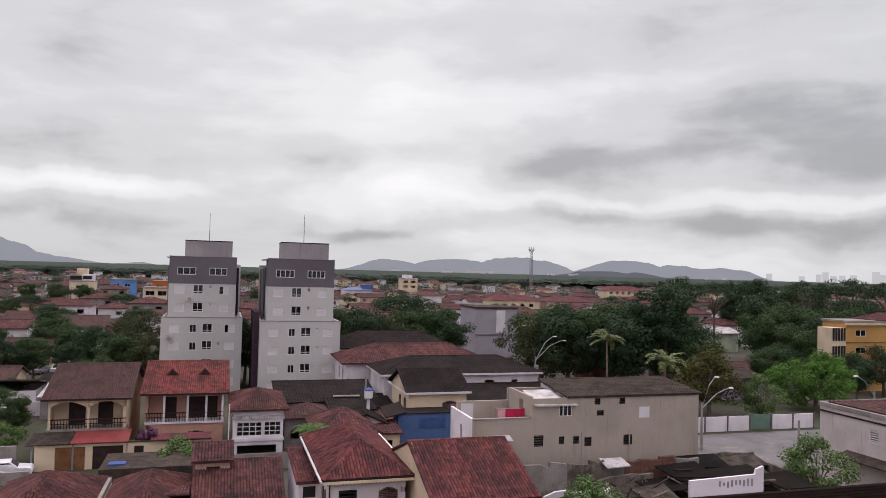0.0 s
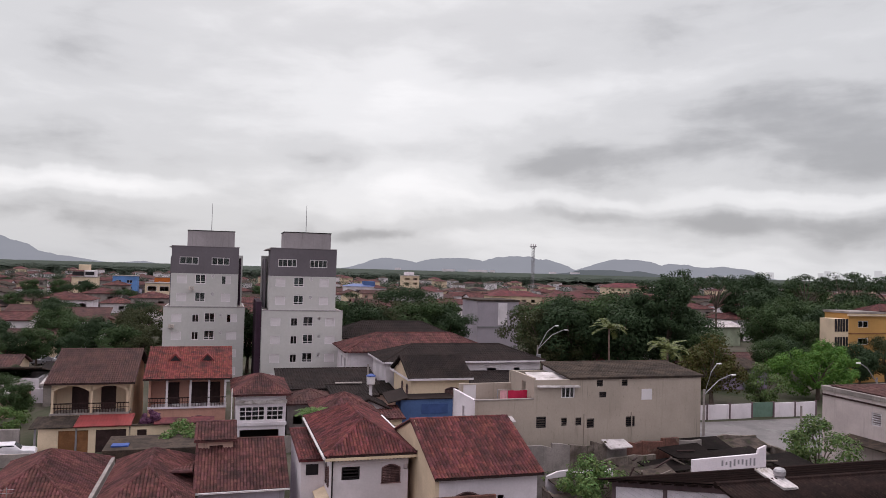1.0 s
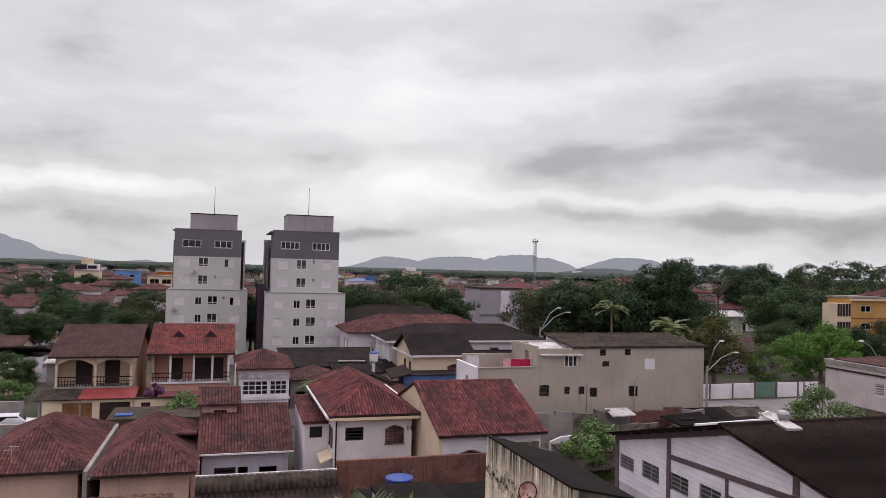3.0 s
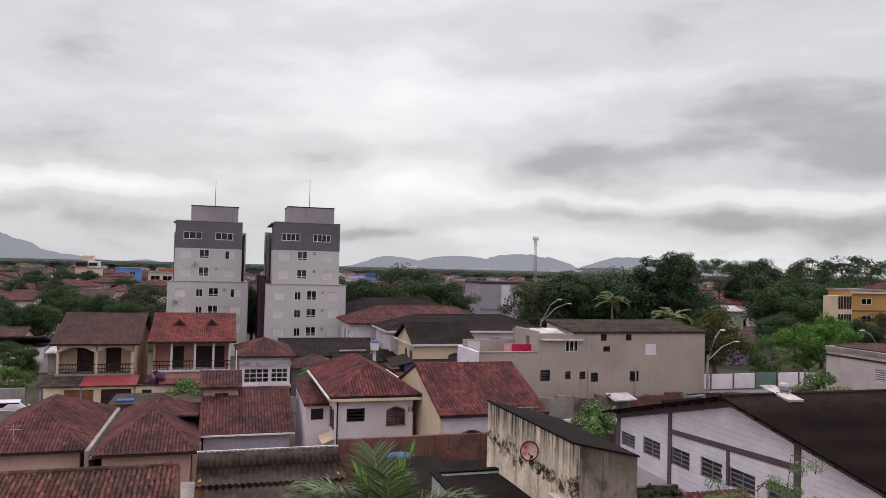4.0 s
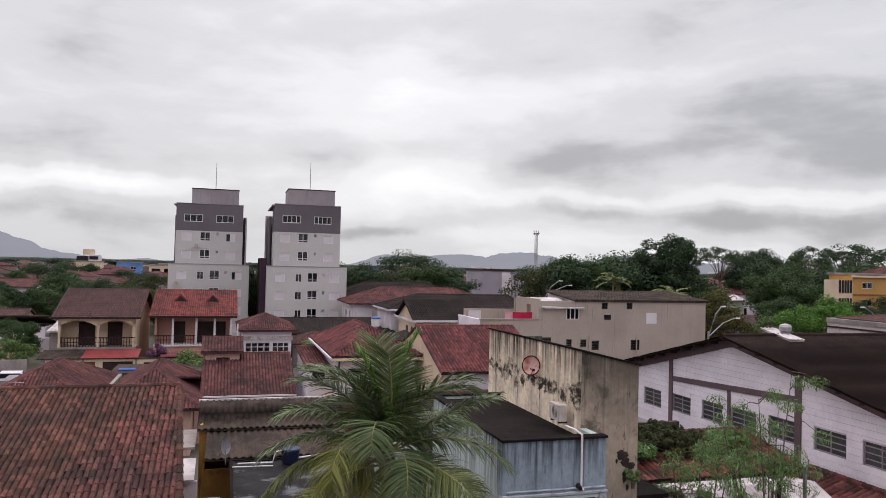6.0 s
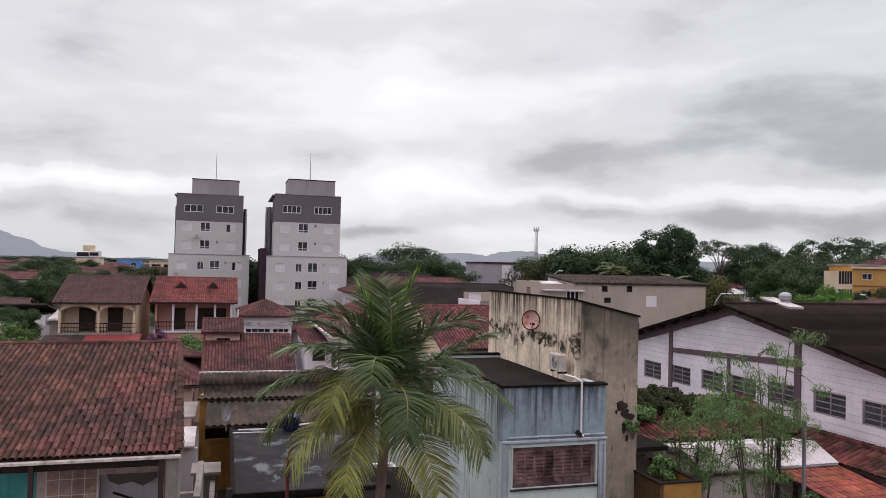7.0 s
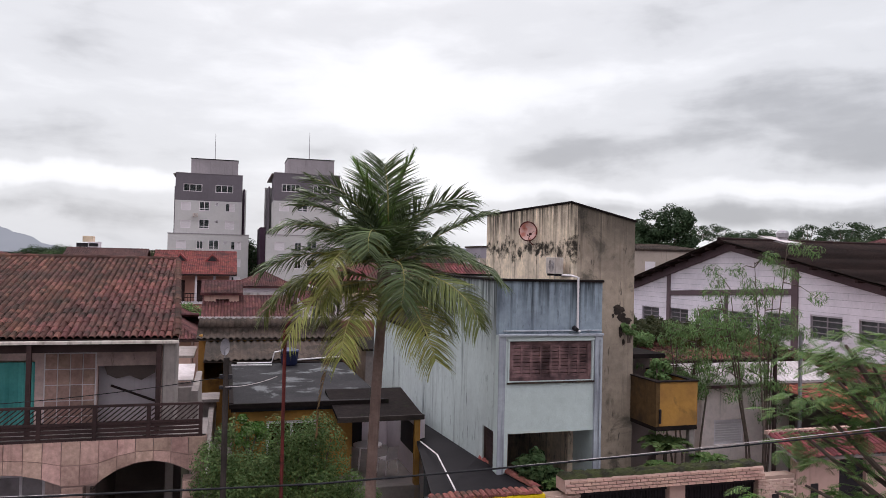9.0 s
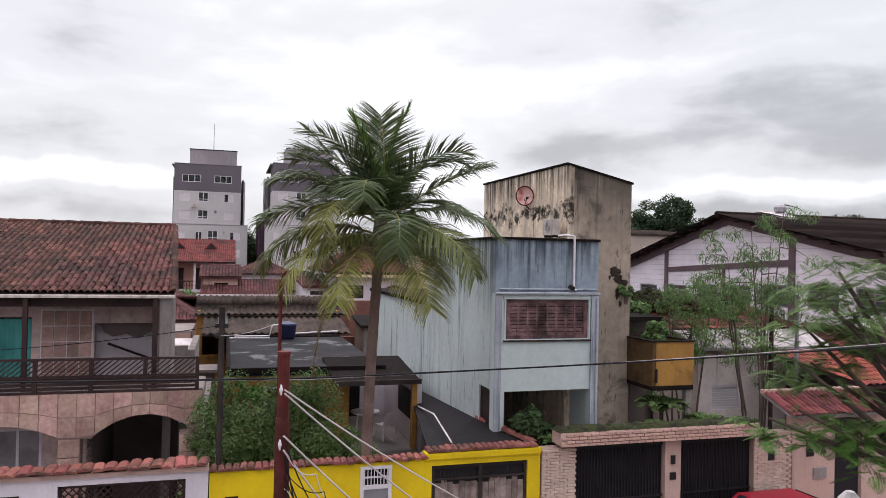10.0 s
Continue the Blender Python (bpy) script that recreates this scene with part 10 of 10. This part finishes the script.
for i in range(10):
    a, b = rngy.uniform(-30, -18), rngy.uniform(86, 104)
    single("yard_wall", Shape().box(0, 0, 0, rngy.uniform(3, 7), 0.2, rngy.uniform(1.6, 2.2), 0.02), (WHITE, CONCRETE, PINK_WALL)[i % 3], a, b, 0, "stained low wall between two yards", "wall", "walls of the crowded yards", turn=(0, 90)[i % 2])


# ---------------------------------------------------------------- far town
def box_building(name, u, v, w, d, h, mat, label, holes, top=None, group=""):
    t = thing(name, u, v, 0, label, "building", group)
    f = Face("f", w, d)
    part("wall", wall_with_holes(Shape(), f, 0, w, 0, h, 0.25, [o[:4] for o in holes if len(o) == 4]), mat, t)
    for o in holes:
        window(t, f, *o[:4], "slide", WINDOW_WHITE, (2, 1))
    fl = Face("l", w, d)
    part("wall", wall_with_holes(Shape(), fl, 0.25, d, 0, h, 0.25, []), mat, t)
    part("wall", Shape().box(w - 0.25, 0.25, 0, w, d, h).box(0.25, d - 0.25, 0, w - 0.25, d, h), mat, t)
    part("roof", Shape().box(-0.2, -0.2, h, w + 0.2, d + 0.2, h + 0.35), top or CONCRETE, t)
    return t


# yellow school block at the right
sb = box_building("school_block", 99.8, 96.0, 24.0, 5.0, 11.5, SCHOOL_YELLOW, "three-storey warm yellow school block", [(2.0, 9.2, 2.2, 1.1), (9.0, 9.2, 1.2, 1.0), (11.0, 9.2, 1.2, 1.0), (2.0, 6.3, 2.2, 1.1), (9.0, 6.3, 1.2, 1.0), (11.0, 6.3, 1.2, 1.0), (2.0, 3.2, 2.2, 1.1), (14, 9.2, 2.2, 1.1), (14, 6.3, 2.2, 1.1)])
part("band", Shape().box(0, -0.08, 8.1, 24, 0, 8.3), WOOD, sb)
part("band", Shape().box(-0.3, -0.4, 11.1, 24.3, 0, 11.4), CREAM, sb)
roof(sb, 7, 0.3, 16, 4.4, 11.9, 1.1, "hx", TILE_OLD, 0.4, 0.35, 0.6, False, 201)
# dark plates before the wall stand in for shaded stair openings
for fl in range(3):
    for k in range(5):
        part("stair_opening", Shape().box(-2.85 + k * 0.57, -0.12, 2.5 + fl * 3.0, -2.5 + k * 0.57, -0.02, 4.6 + fl * 3.0), STEEL_DARK, sb)
part("stair_block", Shape().box(-3.0, 0, 0, -0.02, 3.0, 10.6), CREAM, sb)
# grey shed with a white end, at the edge of the grove
gb = box_building("grey_hall", 50.9, 142.6, 9.2, 10.0, 10.6, LILAC_GREY, "lilac-grey hall with a paler end wall", [], FIBRE)
part("white_panel", Shape().box(4.6, -0.1, 5.6, 6.6, 0.0, 10.3), WHITE, gb)
part("string_course", Shape().box(-0.1, -0.15, 5.1, 9.3, 0.0, 5.35), STEEL_GREY, gb)
house("red_workshop", 61.0, 112.0, 9.0, 6.0, 3.0, "long brick-red workshop wall", BRICK_RED, TILE_OLD, "px", 1.0, 0.3, fine=False, seed=203, tw=0.4, tl=0.7)
house("purple_house", 72.5, 92.5, 8.0, 5.0, 3.2, "small lilac house between the trees", material("lilac_paint", (0.26, 0.22, 0.29), None, 0.5), FIBRE, "px", 0.8, 0.5, fine=False, seed=204, tw=0.4, tl=0.7)
house("low_long_shed", 70, 101, 20, 7, 3.0, "long low shed with a brown sheet roof", CONCRETE, TILE_BROWN, "gx", 1.1, 0.4, fine=False, seed=205, tw=0.4, tl=0.7)
house("low_long_shed", 66, 112, 22, 7, 3.0, "long low shed with a pale eave", WHITE, FIBRE, "gx", 1.1, 0.4, fine=False, seed=206, tw=0.4, tl=0.7)
house("green_hall", 114, 152, 10, 8, 4.6, "pale green hall among the trees", material("pale_green_paint", (0.36, 0.42, 0.3), None, 0.4), FIBRE_WHITE, "gx", 1.2, 0.4, fine=False, seed=207, tw=0.5, tl=0.9)
# white building with a rooftop tank, blue and orange houses beyond the cottages
wt = box_building("white_tank_building", -61.0, 335.0, 9.4, 9.0, 9.6, CREAM, "cream building with a stepped rooftop water tank", [(2.5, 6.6, 3.5, 1.4)])
part("stair_tower", Shape().box(4.6, 1, 9.9, 9.0, 6, 12.6, 0.1), WHITE, wt)
part("tank", Shape().box(2.2, 2, 12.6, 6.4, 6, 15.0, 0.1), CREAM, wt)
part("dark_storey", Shape().box(0.2, 0.2, 10.3, 4.4, 3.0, 12.0).box(5.0, 0.9, 10.6, 8.4, 1.0, 12.0), STEEL_DARK, wt)
box_building("blue_house", -52.0, 385.0, 11.0, 10.0, 9.5, material("mid_blue_paint", (0.12, 0.25, 0.5), None, 0.2), "bright blue three-storey house", [(1.5, 6.2, 2.4, 1.4), (6.5, 6.2, 2.4, 1.4), (1.5, 2.8, 2.4, 1.4), (6.5, 2.8, 2.4, 1.4)])
box_building("orange_house", -33.5, 392.0, 12.0, 10.0, 9.0, material("orange_paint", (0.55, 0.16, 0.04), None, 0.2), "narrow bright orange painted house", [(2, 5.5, 2.5, 1.5)])
box_building("yellow_house", -27.5, 285.0, 9.0, 8.0, 9.0, CREAM, "narrow cream house with an open top floor", [(0.8, 6.2, 3.2, 1.8), (5, 6.2, 3.2, 1.8), (1, 2.6, 2, 1.5)])
MAROON = material("dull_maroon_paint", (0.085, 0.03, 0.036), (0.06, 0.024, 0.03), 0.5, 0.85, 0.1, 6, 0.15, 25, streak=0.4, streak_col=(0.03, 0.02, 0.02))
dk = house("dark_terrace_house", -30.0, 153.4, 8.2, 7.0, 5.1, "maroon house with a dark glazed terrace under a white beam", MAROON, TILE_BROWN, "px", 2.3, 0.4, [("f", 0.5, 2.3, 7.2, 2.3, "slide", (4, 1), STEEL_DARK)], fine=False, seed=208, tw=0.35, tl=0.6)
part("beam", Shape().box(-0.5, -0.6, 4.75, 8.7, -0.4, 5.1), WINDOW_WHITE, dk, "white beam over the terrace")
part("balustrade", Shape().box(0, -0.5, 1.9, 8.2, -0.42, 2.6), METAL_RED, dk, "dark red terrace balustrade")

PROTO = []
for i, (w, d, h, wl, tl_, kd, lab) in enumerate(((10, 9, 3.3, WHITE, TILE_OLD, "hx", "white house with a reddish hipped roof"), (12, 9, 3.6, CREAM, TILE_BROWN, "gx", "cream house with a brown gable roof"),
                                             (9, 10, 5.8, WHITE, TILE_OLD, "hx", "two-storey white house with a hipped roof"), (14, 10, 3.4, PINK_WALL, TILE_BROWN, "gx", "pinkish house with a brown gable roof"),
                                             (11, 10, 5.9, CONCRETE, TILE_OLD, "hx", "two-storey grey house with a reddish roof"), (13, 11, 3.8, CONCRETE, FIBRE, "gx", "grey shed with a sheet roof"),
                                             (10, 8, 3.2, WHITE, TILE_DARK, "hx", "white house with a near-black roof"), (16, 10, 4.2, WHITE, TILE_OLD, "gx", "long white house with a tiled roof"))):
    op = [("f", 1.2, h - 2.2, 1.6, 1.2, "void"), ("f", w - 3.2, h - 2.2, 1.8, 1.2, "void"), ("f", w * 0.45, 0.0, 1.0, 2.1, "void"), ("l", 2.0, h - 2.2, 1.6, 1.2, "void")]
    p = house("far_house", 0, -100 - 20 * i, w, d, h, lab, wl, tl_, kd, 1.7, 0.5, op, "houses of the far town", False, 300 + i, tw=0.5, tl=0.9)
    PROTO.append(p)
rng_ = random.Random(77)
placed = []
KEEP = [(54, 146, 14), (69, 300, 26), (107, 278, 22), (157, 385, 20), (77, 318, 12), (84, 372, 14), (72, 186, 18), (68, 170, 12), (-33, 118, 26), (-30, 98, 20), (-36, 145, 20), (-58, 335, 22), (-50, 385, 16), (-33, 392, 14), (-27, 285, 14), (98, 96, 30), (76, 206, 18), (112, 150, 20), (70, 101, 24), (66, 112, 24), (20, 108, 24), (-27, 156, 13), (6, 105, 18), (-7, 105, 16), (60, 112, 16), (20, 92, 24)]
first = {}
tries = 0
while len(placed) < 220 and tries < 9000:
    tries += 1
    yy = rng_.uniform(108, 440) if rng_.random() < 0.7 else rng_.uniform(105, 230)
    xx = rng_.uniform(-0.66, 0.66) * yy
    # the grove on the right has few houses
    if xx > 0.08 * yy and yy < 175:
        continue
    if -0.22 * yy < xx < 0.1 * yy and yy < 160:
        continue
    u_, v_ = grid_of(xx, yy)
    if any(abs(u_ - a) < 14 and abs(v_ - b) < 13 for a, b in placed) or any(math.hypot(u_ - a, v_ - b) < r for a, b, r in KEEP):
        continue
    placed.append((u_, v_))
    i = rng_.randrange(8)
    m = GRID @ pose(u_, v_, 0, 0, 0, rng_.choice((0, 0, 0, 90, -90)) + rng_.uniform(-5, 5))
    if i not in first:
        PROTO[i].matrix_basis = m
        first[i] = True
    else:
        copy_thing(PROTO[i], m)
for i, (u_, v_) in enumerate(placed):
    if i % 5 < 2:
        x, y = world_of(u_ + rng_.uniform(8, 12), v_ + rng_.uniform(-8, 8))
        k = "mdmf"[i % 4]
        plant("town_tree", KINDS[k], x, y, 0, NAMES[k].replace("in a grove", "between the houses"), group="trees of the far town", turn=i * 53 % 360, scale=rng_.uniform(0.4, 0.62))

# named blocks that stand out over the roofs
def world_thing(name, x, y, label, category="building", group=""):
    t = new(name)
    t.matrix_basis = pose(x, y, 0, 0, 0, TURN)
    return tagged(t, label, category, group)


def hipped(t, w, d, h, rise, wall, tile, over=0.6, rows=1):
    f = Face("f", w, d)
    holes = [(1.2 + 4.0 * k, 0.9 + 3.0 * r, 1.8, 1.3) for k in range(int((w - 2) / 4.0)) for r in range(rows)]
    part("wall", wall_with_holes(Shape(), f, 0, w, 0, h, 0.25, holes), wall, t)
    part("wall", Shape().box(0, 0.25, 0, 0.25, d, h).box(w - 0.25, 0.25, 0, w, d, h).box(0.25, d - 0.25, 0, w - 0.25, d, h), wall, t)
    k = min(d / 2 + over, w / 2)
    a, b, c, e = (-over, -over, h), (w + over, -over, h), (w + over, d + over, h), (-over, d + over, h)
    r0, r1 = (k - over, d / 2, h + rise), (w + over - k, d / 2, h + rise)
    part("roof", Shape().add([a, b, c, e, r0, r1], [(0, 1, 5, 4), (1, 2, 5), (2, 3, 4, 5), (3, 0, 4), (3, 2, 1, 0)]), tile, t)
    return t


hipped(world_thing("long_red_roof_block", 20, 300, "long pale yellow block under a red roof"), 22, 10, 6.6, 2.2, CREAM, TILE_RED, rows=2)
hipped(world_thing("long_red_roof_block", 44, 306, "long pinkish block under a red roof"), 22, 10, 6.4, 2.2, PINK_WALL, TILE_OLD, rows=2)
hipped(world_thing("long_red_roof_block", 98, 430, "long cream block under a red roof"), 26, 12, 9.0, 2.6, CREAM, TILE_RED, rows=3)
hipped(world_thing("white_town_house", -13, 332, "tall white house under a dark red roof"), 13, 10, 6.6, 2.0, WHITE, TILE_OLD, rows=2)
bt = hipped(world_thing("blue_roof_house", -52, 380, "pale house with a blue sheet roof"), 15, 10, 6.8, 1.4, WHITE, plain("blue_sheet_roof", (0.10, 0.14, 0.27), 0.6), rows=2)
part("dormer", Shape().box(10, 2, 7, 16, 8, 9.6), COBALT, bt)
ct = world_thing("cream_block", -28, 490, "cream four-storey block with a stepped top")
part("wall", wall_with_holes(Shape(), Face("f", 11, 10), 0, 11, 0, 12.0, 0.25, [(1.2, 9.2, 3.0, 1.4), (6.5, 9.2, 3.0, 1.4), (1.2, 6.0, 3.0, 1.4), (6.5, 6.0, 3.0, 1.4)]), CREAM, ct)
part("wall", Shape().box(0, 0.25, 0, 0.25, 10, 12).box(10.75, 0.25, 0, 11, 10, 12).box(0.25, 9.75, 0, 10.75, 10, 12), CREAM, ct)
part("roof", Shape().box(-0.4, -0.4, 12, 11.4, 10.4, 12.4), FIBRE_WHITE, ct)
part("stair_tower", Shape().box(2, 3, 12.4, 8, 8, 14.6, 0.05), WHITE, ct)

# small houses of the outer town
OUTER = []
for i, (w, d, h, wl, tl_, lab) in enumerate(((10, 9, 3.2, WHITE, TILE_OLD, "small white house under a reddish roof"), (12, 9, 5.8, CREAM, TILE_OLD, "two-storey cream house under a reddish roof"), (14, 8, 3.4, CONCRETE, TILE_BROWN, "grey house under a brown roof"),
                                         (9, 9, 5.8, WHITE, FIBRE, "two-storey white house under a sheet roof"), (16, 9, 3.6, WHITE, TILE_BROWN, "long white house under a brown roof"), (11, 10, 3.2, PINK_WALL, TILE_DARK, "pinkish house under a dark roof"))):
    OUTER.append(hipped(world_thing("outer_house", 0, -300 - 30 * i, lab, "house", "houses of the outer town"), w, d, h, 1.8, wl, tl_, 0.5, 2 if h > 5 else 1))
spots, used = [], set()
while len(spots) < 230:
    y = 430 + 430 * rng_.random() ** 1.2
    x = rng_.uniform(-0.64, 0.64) * y
    if any(abs(x - a) < 15 and abs(y - b) < 15 for a, b in spots) or math.hypot(x + 28, y - 490) < 16 or math.hypot(x - 105, y - 436) < 24:
        continue
    spots.append((x, y))
    i = rng_.randrange(6)
    m = pose(x, y, 0, 0, 0, TURN + rng_.choice((0, 0, 90)) + rng_.uniform(-6, 6))
    if i in used:
        copy_thing(OUTER[i], m)
    else:
        OUTER[i].matrix_basis = m
        used.add(i)

# belt of woods beyond the town, and the gardens' trees between its outer houses: thousands of crowns in one mesh each
rngf = np.random.default_rng(9)
cen, rad = [], []
for k in range(900):
    y = 400 + 470 * rngf.random()
    x = rngf.uniform(-0.68, 0.68) * y
    if min((abs(x - a) + abs(y + 7 - b)) for a, b in spots) < 10:
        continue
    r = rngf.uniform(2.2, 4.2)
    cen.append((x, y, rngf.uniform(2.6, 4.6)))
    rad.append((r * 1.3, r, r * 0.8))
vv, qq = leaf_quads(rngf, cen, rad, 90, 0.9)
tagged(new("garden_trees", mesh_of("garden_trees", vv, qq, LEAF_FAR)), "dark garden trees between the far houses", "woods", kind="stuff")
cen, rad = [], []
for k in range(800):
    y = rngf.uniform(830, 1060)
    x = rngf.uniform(-0.7, 0.7) * y
    r = rngf.uniform(5.0, 10.0)
    cen.append((x, y, rngf.uniform(4.5, 7.5)))
    rad.append((r * 1.2, r, r * 0.5))
vv, qq = leaf_quads(rngf, cen, rad, 170, 1.3)
tagged(new("woods_belt", mesh_of("woods_belt", vv, qq, LEAF_FAR)), "dark belt of trees beyond the town", "woods", kind="stuff")
# canopy of the plain behind, as one rolling sheet of crowns
nx, ny = 260, 90
gx = np.linspace(-1, 1, nx)
gy = np.linspace(0, 1, ny)
V = np.zeros((ny, nx, 3))
for j in range(ny):
    yy = 880 + 3320 * gy[j] ** 1.5
    V[j, :, 0] = gx * yy * 0.9 + rngf.uniform(-8, 8, nx)
    V[j, :, 1] = yy + rngf.uniform(-10, 10, nx)
    V[j, :, 2] = 6.5 + rngf.uniform(-1.2, 1.5, nx)
idx = np.arange(nx * ny).reshape(ny, nx)
Q = np.stack([idx[:-1, :-1], idx[:-1, 1:], idx[1:, 1:], idx[1:, :-1]], -1).reshape(-1, 4)
tagged(new("mangrove_plain", mesh_of("mangrove_plain", V.reshape(-1, 3), Q, FOREST)), "flat dark green mangrove plain reaching the hills", "woods", kind="stuff")


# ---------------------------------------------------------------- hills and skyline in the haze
# self-glowing backdrop colour with the distance haze painted in
def painted_haze_material(name, col, low):
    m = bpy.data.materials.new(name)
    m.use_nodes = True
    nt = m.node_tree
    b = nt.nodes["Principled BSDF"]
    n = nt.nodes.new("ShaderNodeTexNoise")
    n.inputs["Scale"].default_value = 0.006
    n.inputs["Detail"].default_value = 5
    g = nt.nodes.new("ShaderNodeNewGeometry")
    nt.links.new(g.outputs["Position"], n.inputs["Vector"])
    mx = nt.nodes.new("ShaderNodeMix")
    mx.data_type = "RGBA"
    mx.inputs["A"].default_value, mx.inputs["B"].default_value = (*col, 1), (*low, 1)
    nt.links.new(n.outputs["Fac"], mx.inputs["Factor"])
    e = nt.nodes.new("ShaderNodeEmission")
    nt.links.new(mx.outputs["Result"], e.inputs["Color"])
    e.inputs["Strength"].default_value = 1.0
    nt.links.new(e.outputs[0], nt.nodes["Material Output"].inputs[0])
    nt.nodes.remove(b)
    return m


# hill and city tones already hold their share of haze
HILL = painted_haze_material("hazy_hill", (0.305, 0.32, 0.36), (0.265, 0.28, 0.318))
HILL_NEAR = painted_haze_material("nearer_hill", (0.14, 0.155, 0.17), (0.115, 0.13, 0.14))
CITY = painted_haze_material("hazy_city", (0.56, 0.56, 0.58), (0.50, 0.50, 0.52))


def ridge(name, y, peaks, x0, x1, mat, label, seed, rough=0.06):
    """A hill range as a solid wall of slopes: height is the sum of soft peaks (x, height, half-width)."""
    rng = np.random.default_rng(seed)
    xs = np.linspace(x0, x1, 220)
    h = np.zeros_like(xs)
    for px_, ph, pw in peaks:
        h = np.maximum(h, ph * np.exp(-np.abs((xs - px_) / (pw * 1.35)) ** 2.4))
    wob = np.convolve(rng.normal(size=xs.size + 12), np.ones(13) / 13, "valid")
    h = h * (1 + wob * rough * 3) + np.abs(wob) * 4
    V = np.concatenate([np.stack([xs, np.full_like(xs, y - 250), np.zeros_like(xs)], 1), np.stack([xs, np.full_like(xs, y), h], 1), np.stack([xs, np.full_like(xs, y + 250), np.zeros_like(xs)], 1)])
    n = xs.size
    i = np.arange(n - 1)
    Q = np.concatenate([np.stack([i + k * n, i + 1 + k * n, i + 1 + (k + 1) * n, i + (k + 1) * n], 1) for k in range(2)])
    return tagged(new(name, mesh_of(name, V, Q, mat)), label, "hills", kind="structure")


K = 4300 / 1279.0
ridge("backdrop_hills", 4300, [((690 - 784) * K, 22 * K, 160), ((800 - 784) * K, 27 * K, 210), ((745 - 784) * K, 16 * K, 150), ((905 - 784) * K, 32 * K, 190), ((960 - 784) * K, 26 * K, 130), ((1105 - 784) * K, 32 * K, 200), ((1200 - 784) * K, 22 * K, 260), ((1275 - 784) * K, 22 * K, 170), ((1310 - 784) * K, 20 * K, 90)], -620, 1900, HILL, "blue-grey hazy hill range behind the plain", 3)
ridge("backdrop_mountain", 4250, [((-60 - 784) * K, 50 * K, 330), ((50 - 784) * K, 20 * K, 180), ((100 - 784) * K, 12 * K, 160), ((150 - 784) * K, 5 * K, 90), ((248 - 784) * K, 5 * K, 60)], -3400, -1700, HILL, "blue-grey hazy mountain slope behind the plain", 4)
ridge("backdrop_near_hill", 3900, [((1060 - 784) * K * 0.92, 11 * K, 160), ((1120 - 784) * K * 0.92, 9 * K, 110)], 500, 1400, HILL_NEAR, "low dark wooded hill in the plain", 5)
rng_ = random.Random(31)
for px_, hh, ww in [(1362, 9, 5), (1450, 10, 4), (1462, 14, 5), (1476, 8, 6), (1492, 9, 5), (1512, 10, 6), (1552, 17, 7), (1563, 12, 5), (1420, 6, 5)]:
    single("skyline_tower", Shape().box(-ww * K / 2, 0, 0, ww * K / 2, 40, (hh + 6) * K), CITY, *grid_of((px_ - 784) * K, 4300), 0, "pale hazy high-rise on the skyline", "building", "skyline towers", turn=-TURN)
for px_, ww in [(700, 10), (790, 22), (842, 34), (868, 8), (975, 12), (1012, 10), (1020, 6), (1255, 14), (1285, 7)]:
    single("far_white_shed", Shape().box(-ww * 2.9 / 2, 0, 0, ww * 2.9 / 2, 30, 19), WHITE, *grid_of((px_ - 784) * 2.95, 3780), 0, "white sheds at the foot of the hills", "building", "far sheds", turn=-TURN)


# lattice mast over the town
def mast():
    x, y = world_of(0, 0)
    t = new("telecom_mast")
    t.matrix_basis = pose(49.0, 405.0, 0, 0, 0, 20)
    tagged(t, "slender lattice telecom mast with antennas on top", "mast")
    s = Shape()
    H = 31.0
    for sx, sy in ((-1, -1), (1, -1), (1, 1), (-1, 1)):
        s.tube([(sx * 0.7, sy * 0.7, 0), (sx * 0.5, sy * 0.5, H)], 0.12, 5)
    part("legs", s, STEEL_GREY, t)
    b = Shape()
    for k in range(20):
        z, w = k * H / 20, 0.7 - 0.2 * k / 20
        b.tube([(-w, -w, z), (w, -w, z + H / 20)], 0.06, 4).tube([(w, -w, z), (w, w, z + H / 20)], 0.06, 4)
    part("bracing", b, STEEL_GREY, t)
    part("platform", Shape().box(-1.5, -1.5, H, 1.5, 1.5, H + 0.3), STEEL_GREY, t)
    for k in range(6):
        a = k * math.tau / 6
        part("antenna_panel", Shape().box(1.4 * math.cos(a) - 0.2, 1.4 * math.sin(a) - 0.2, H - 0.8, 1.4 * math.cos(a) + 0.2, 1.4 * math.sin(a) + 0.2, H + 1.6), PVC, t)
    return t


mast()
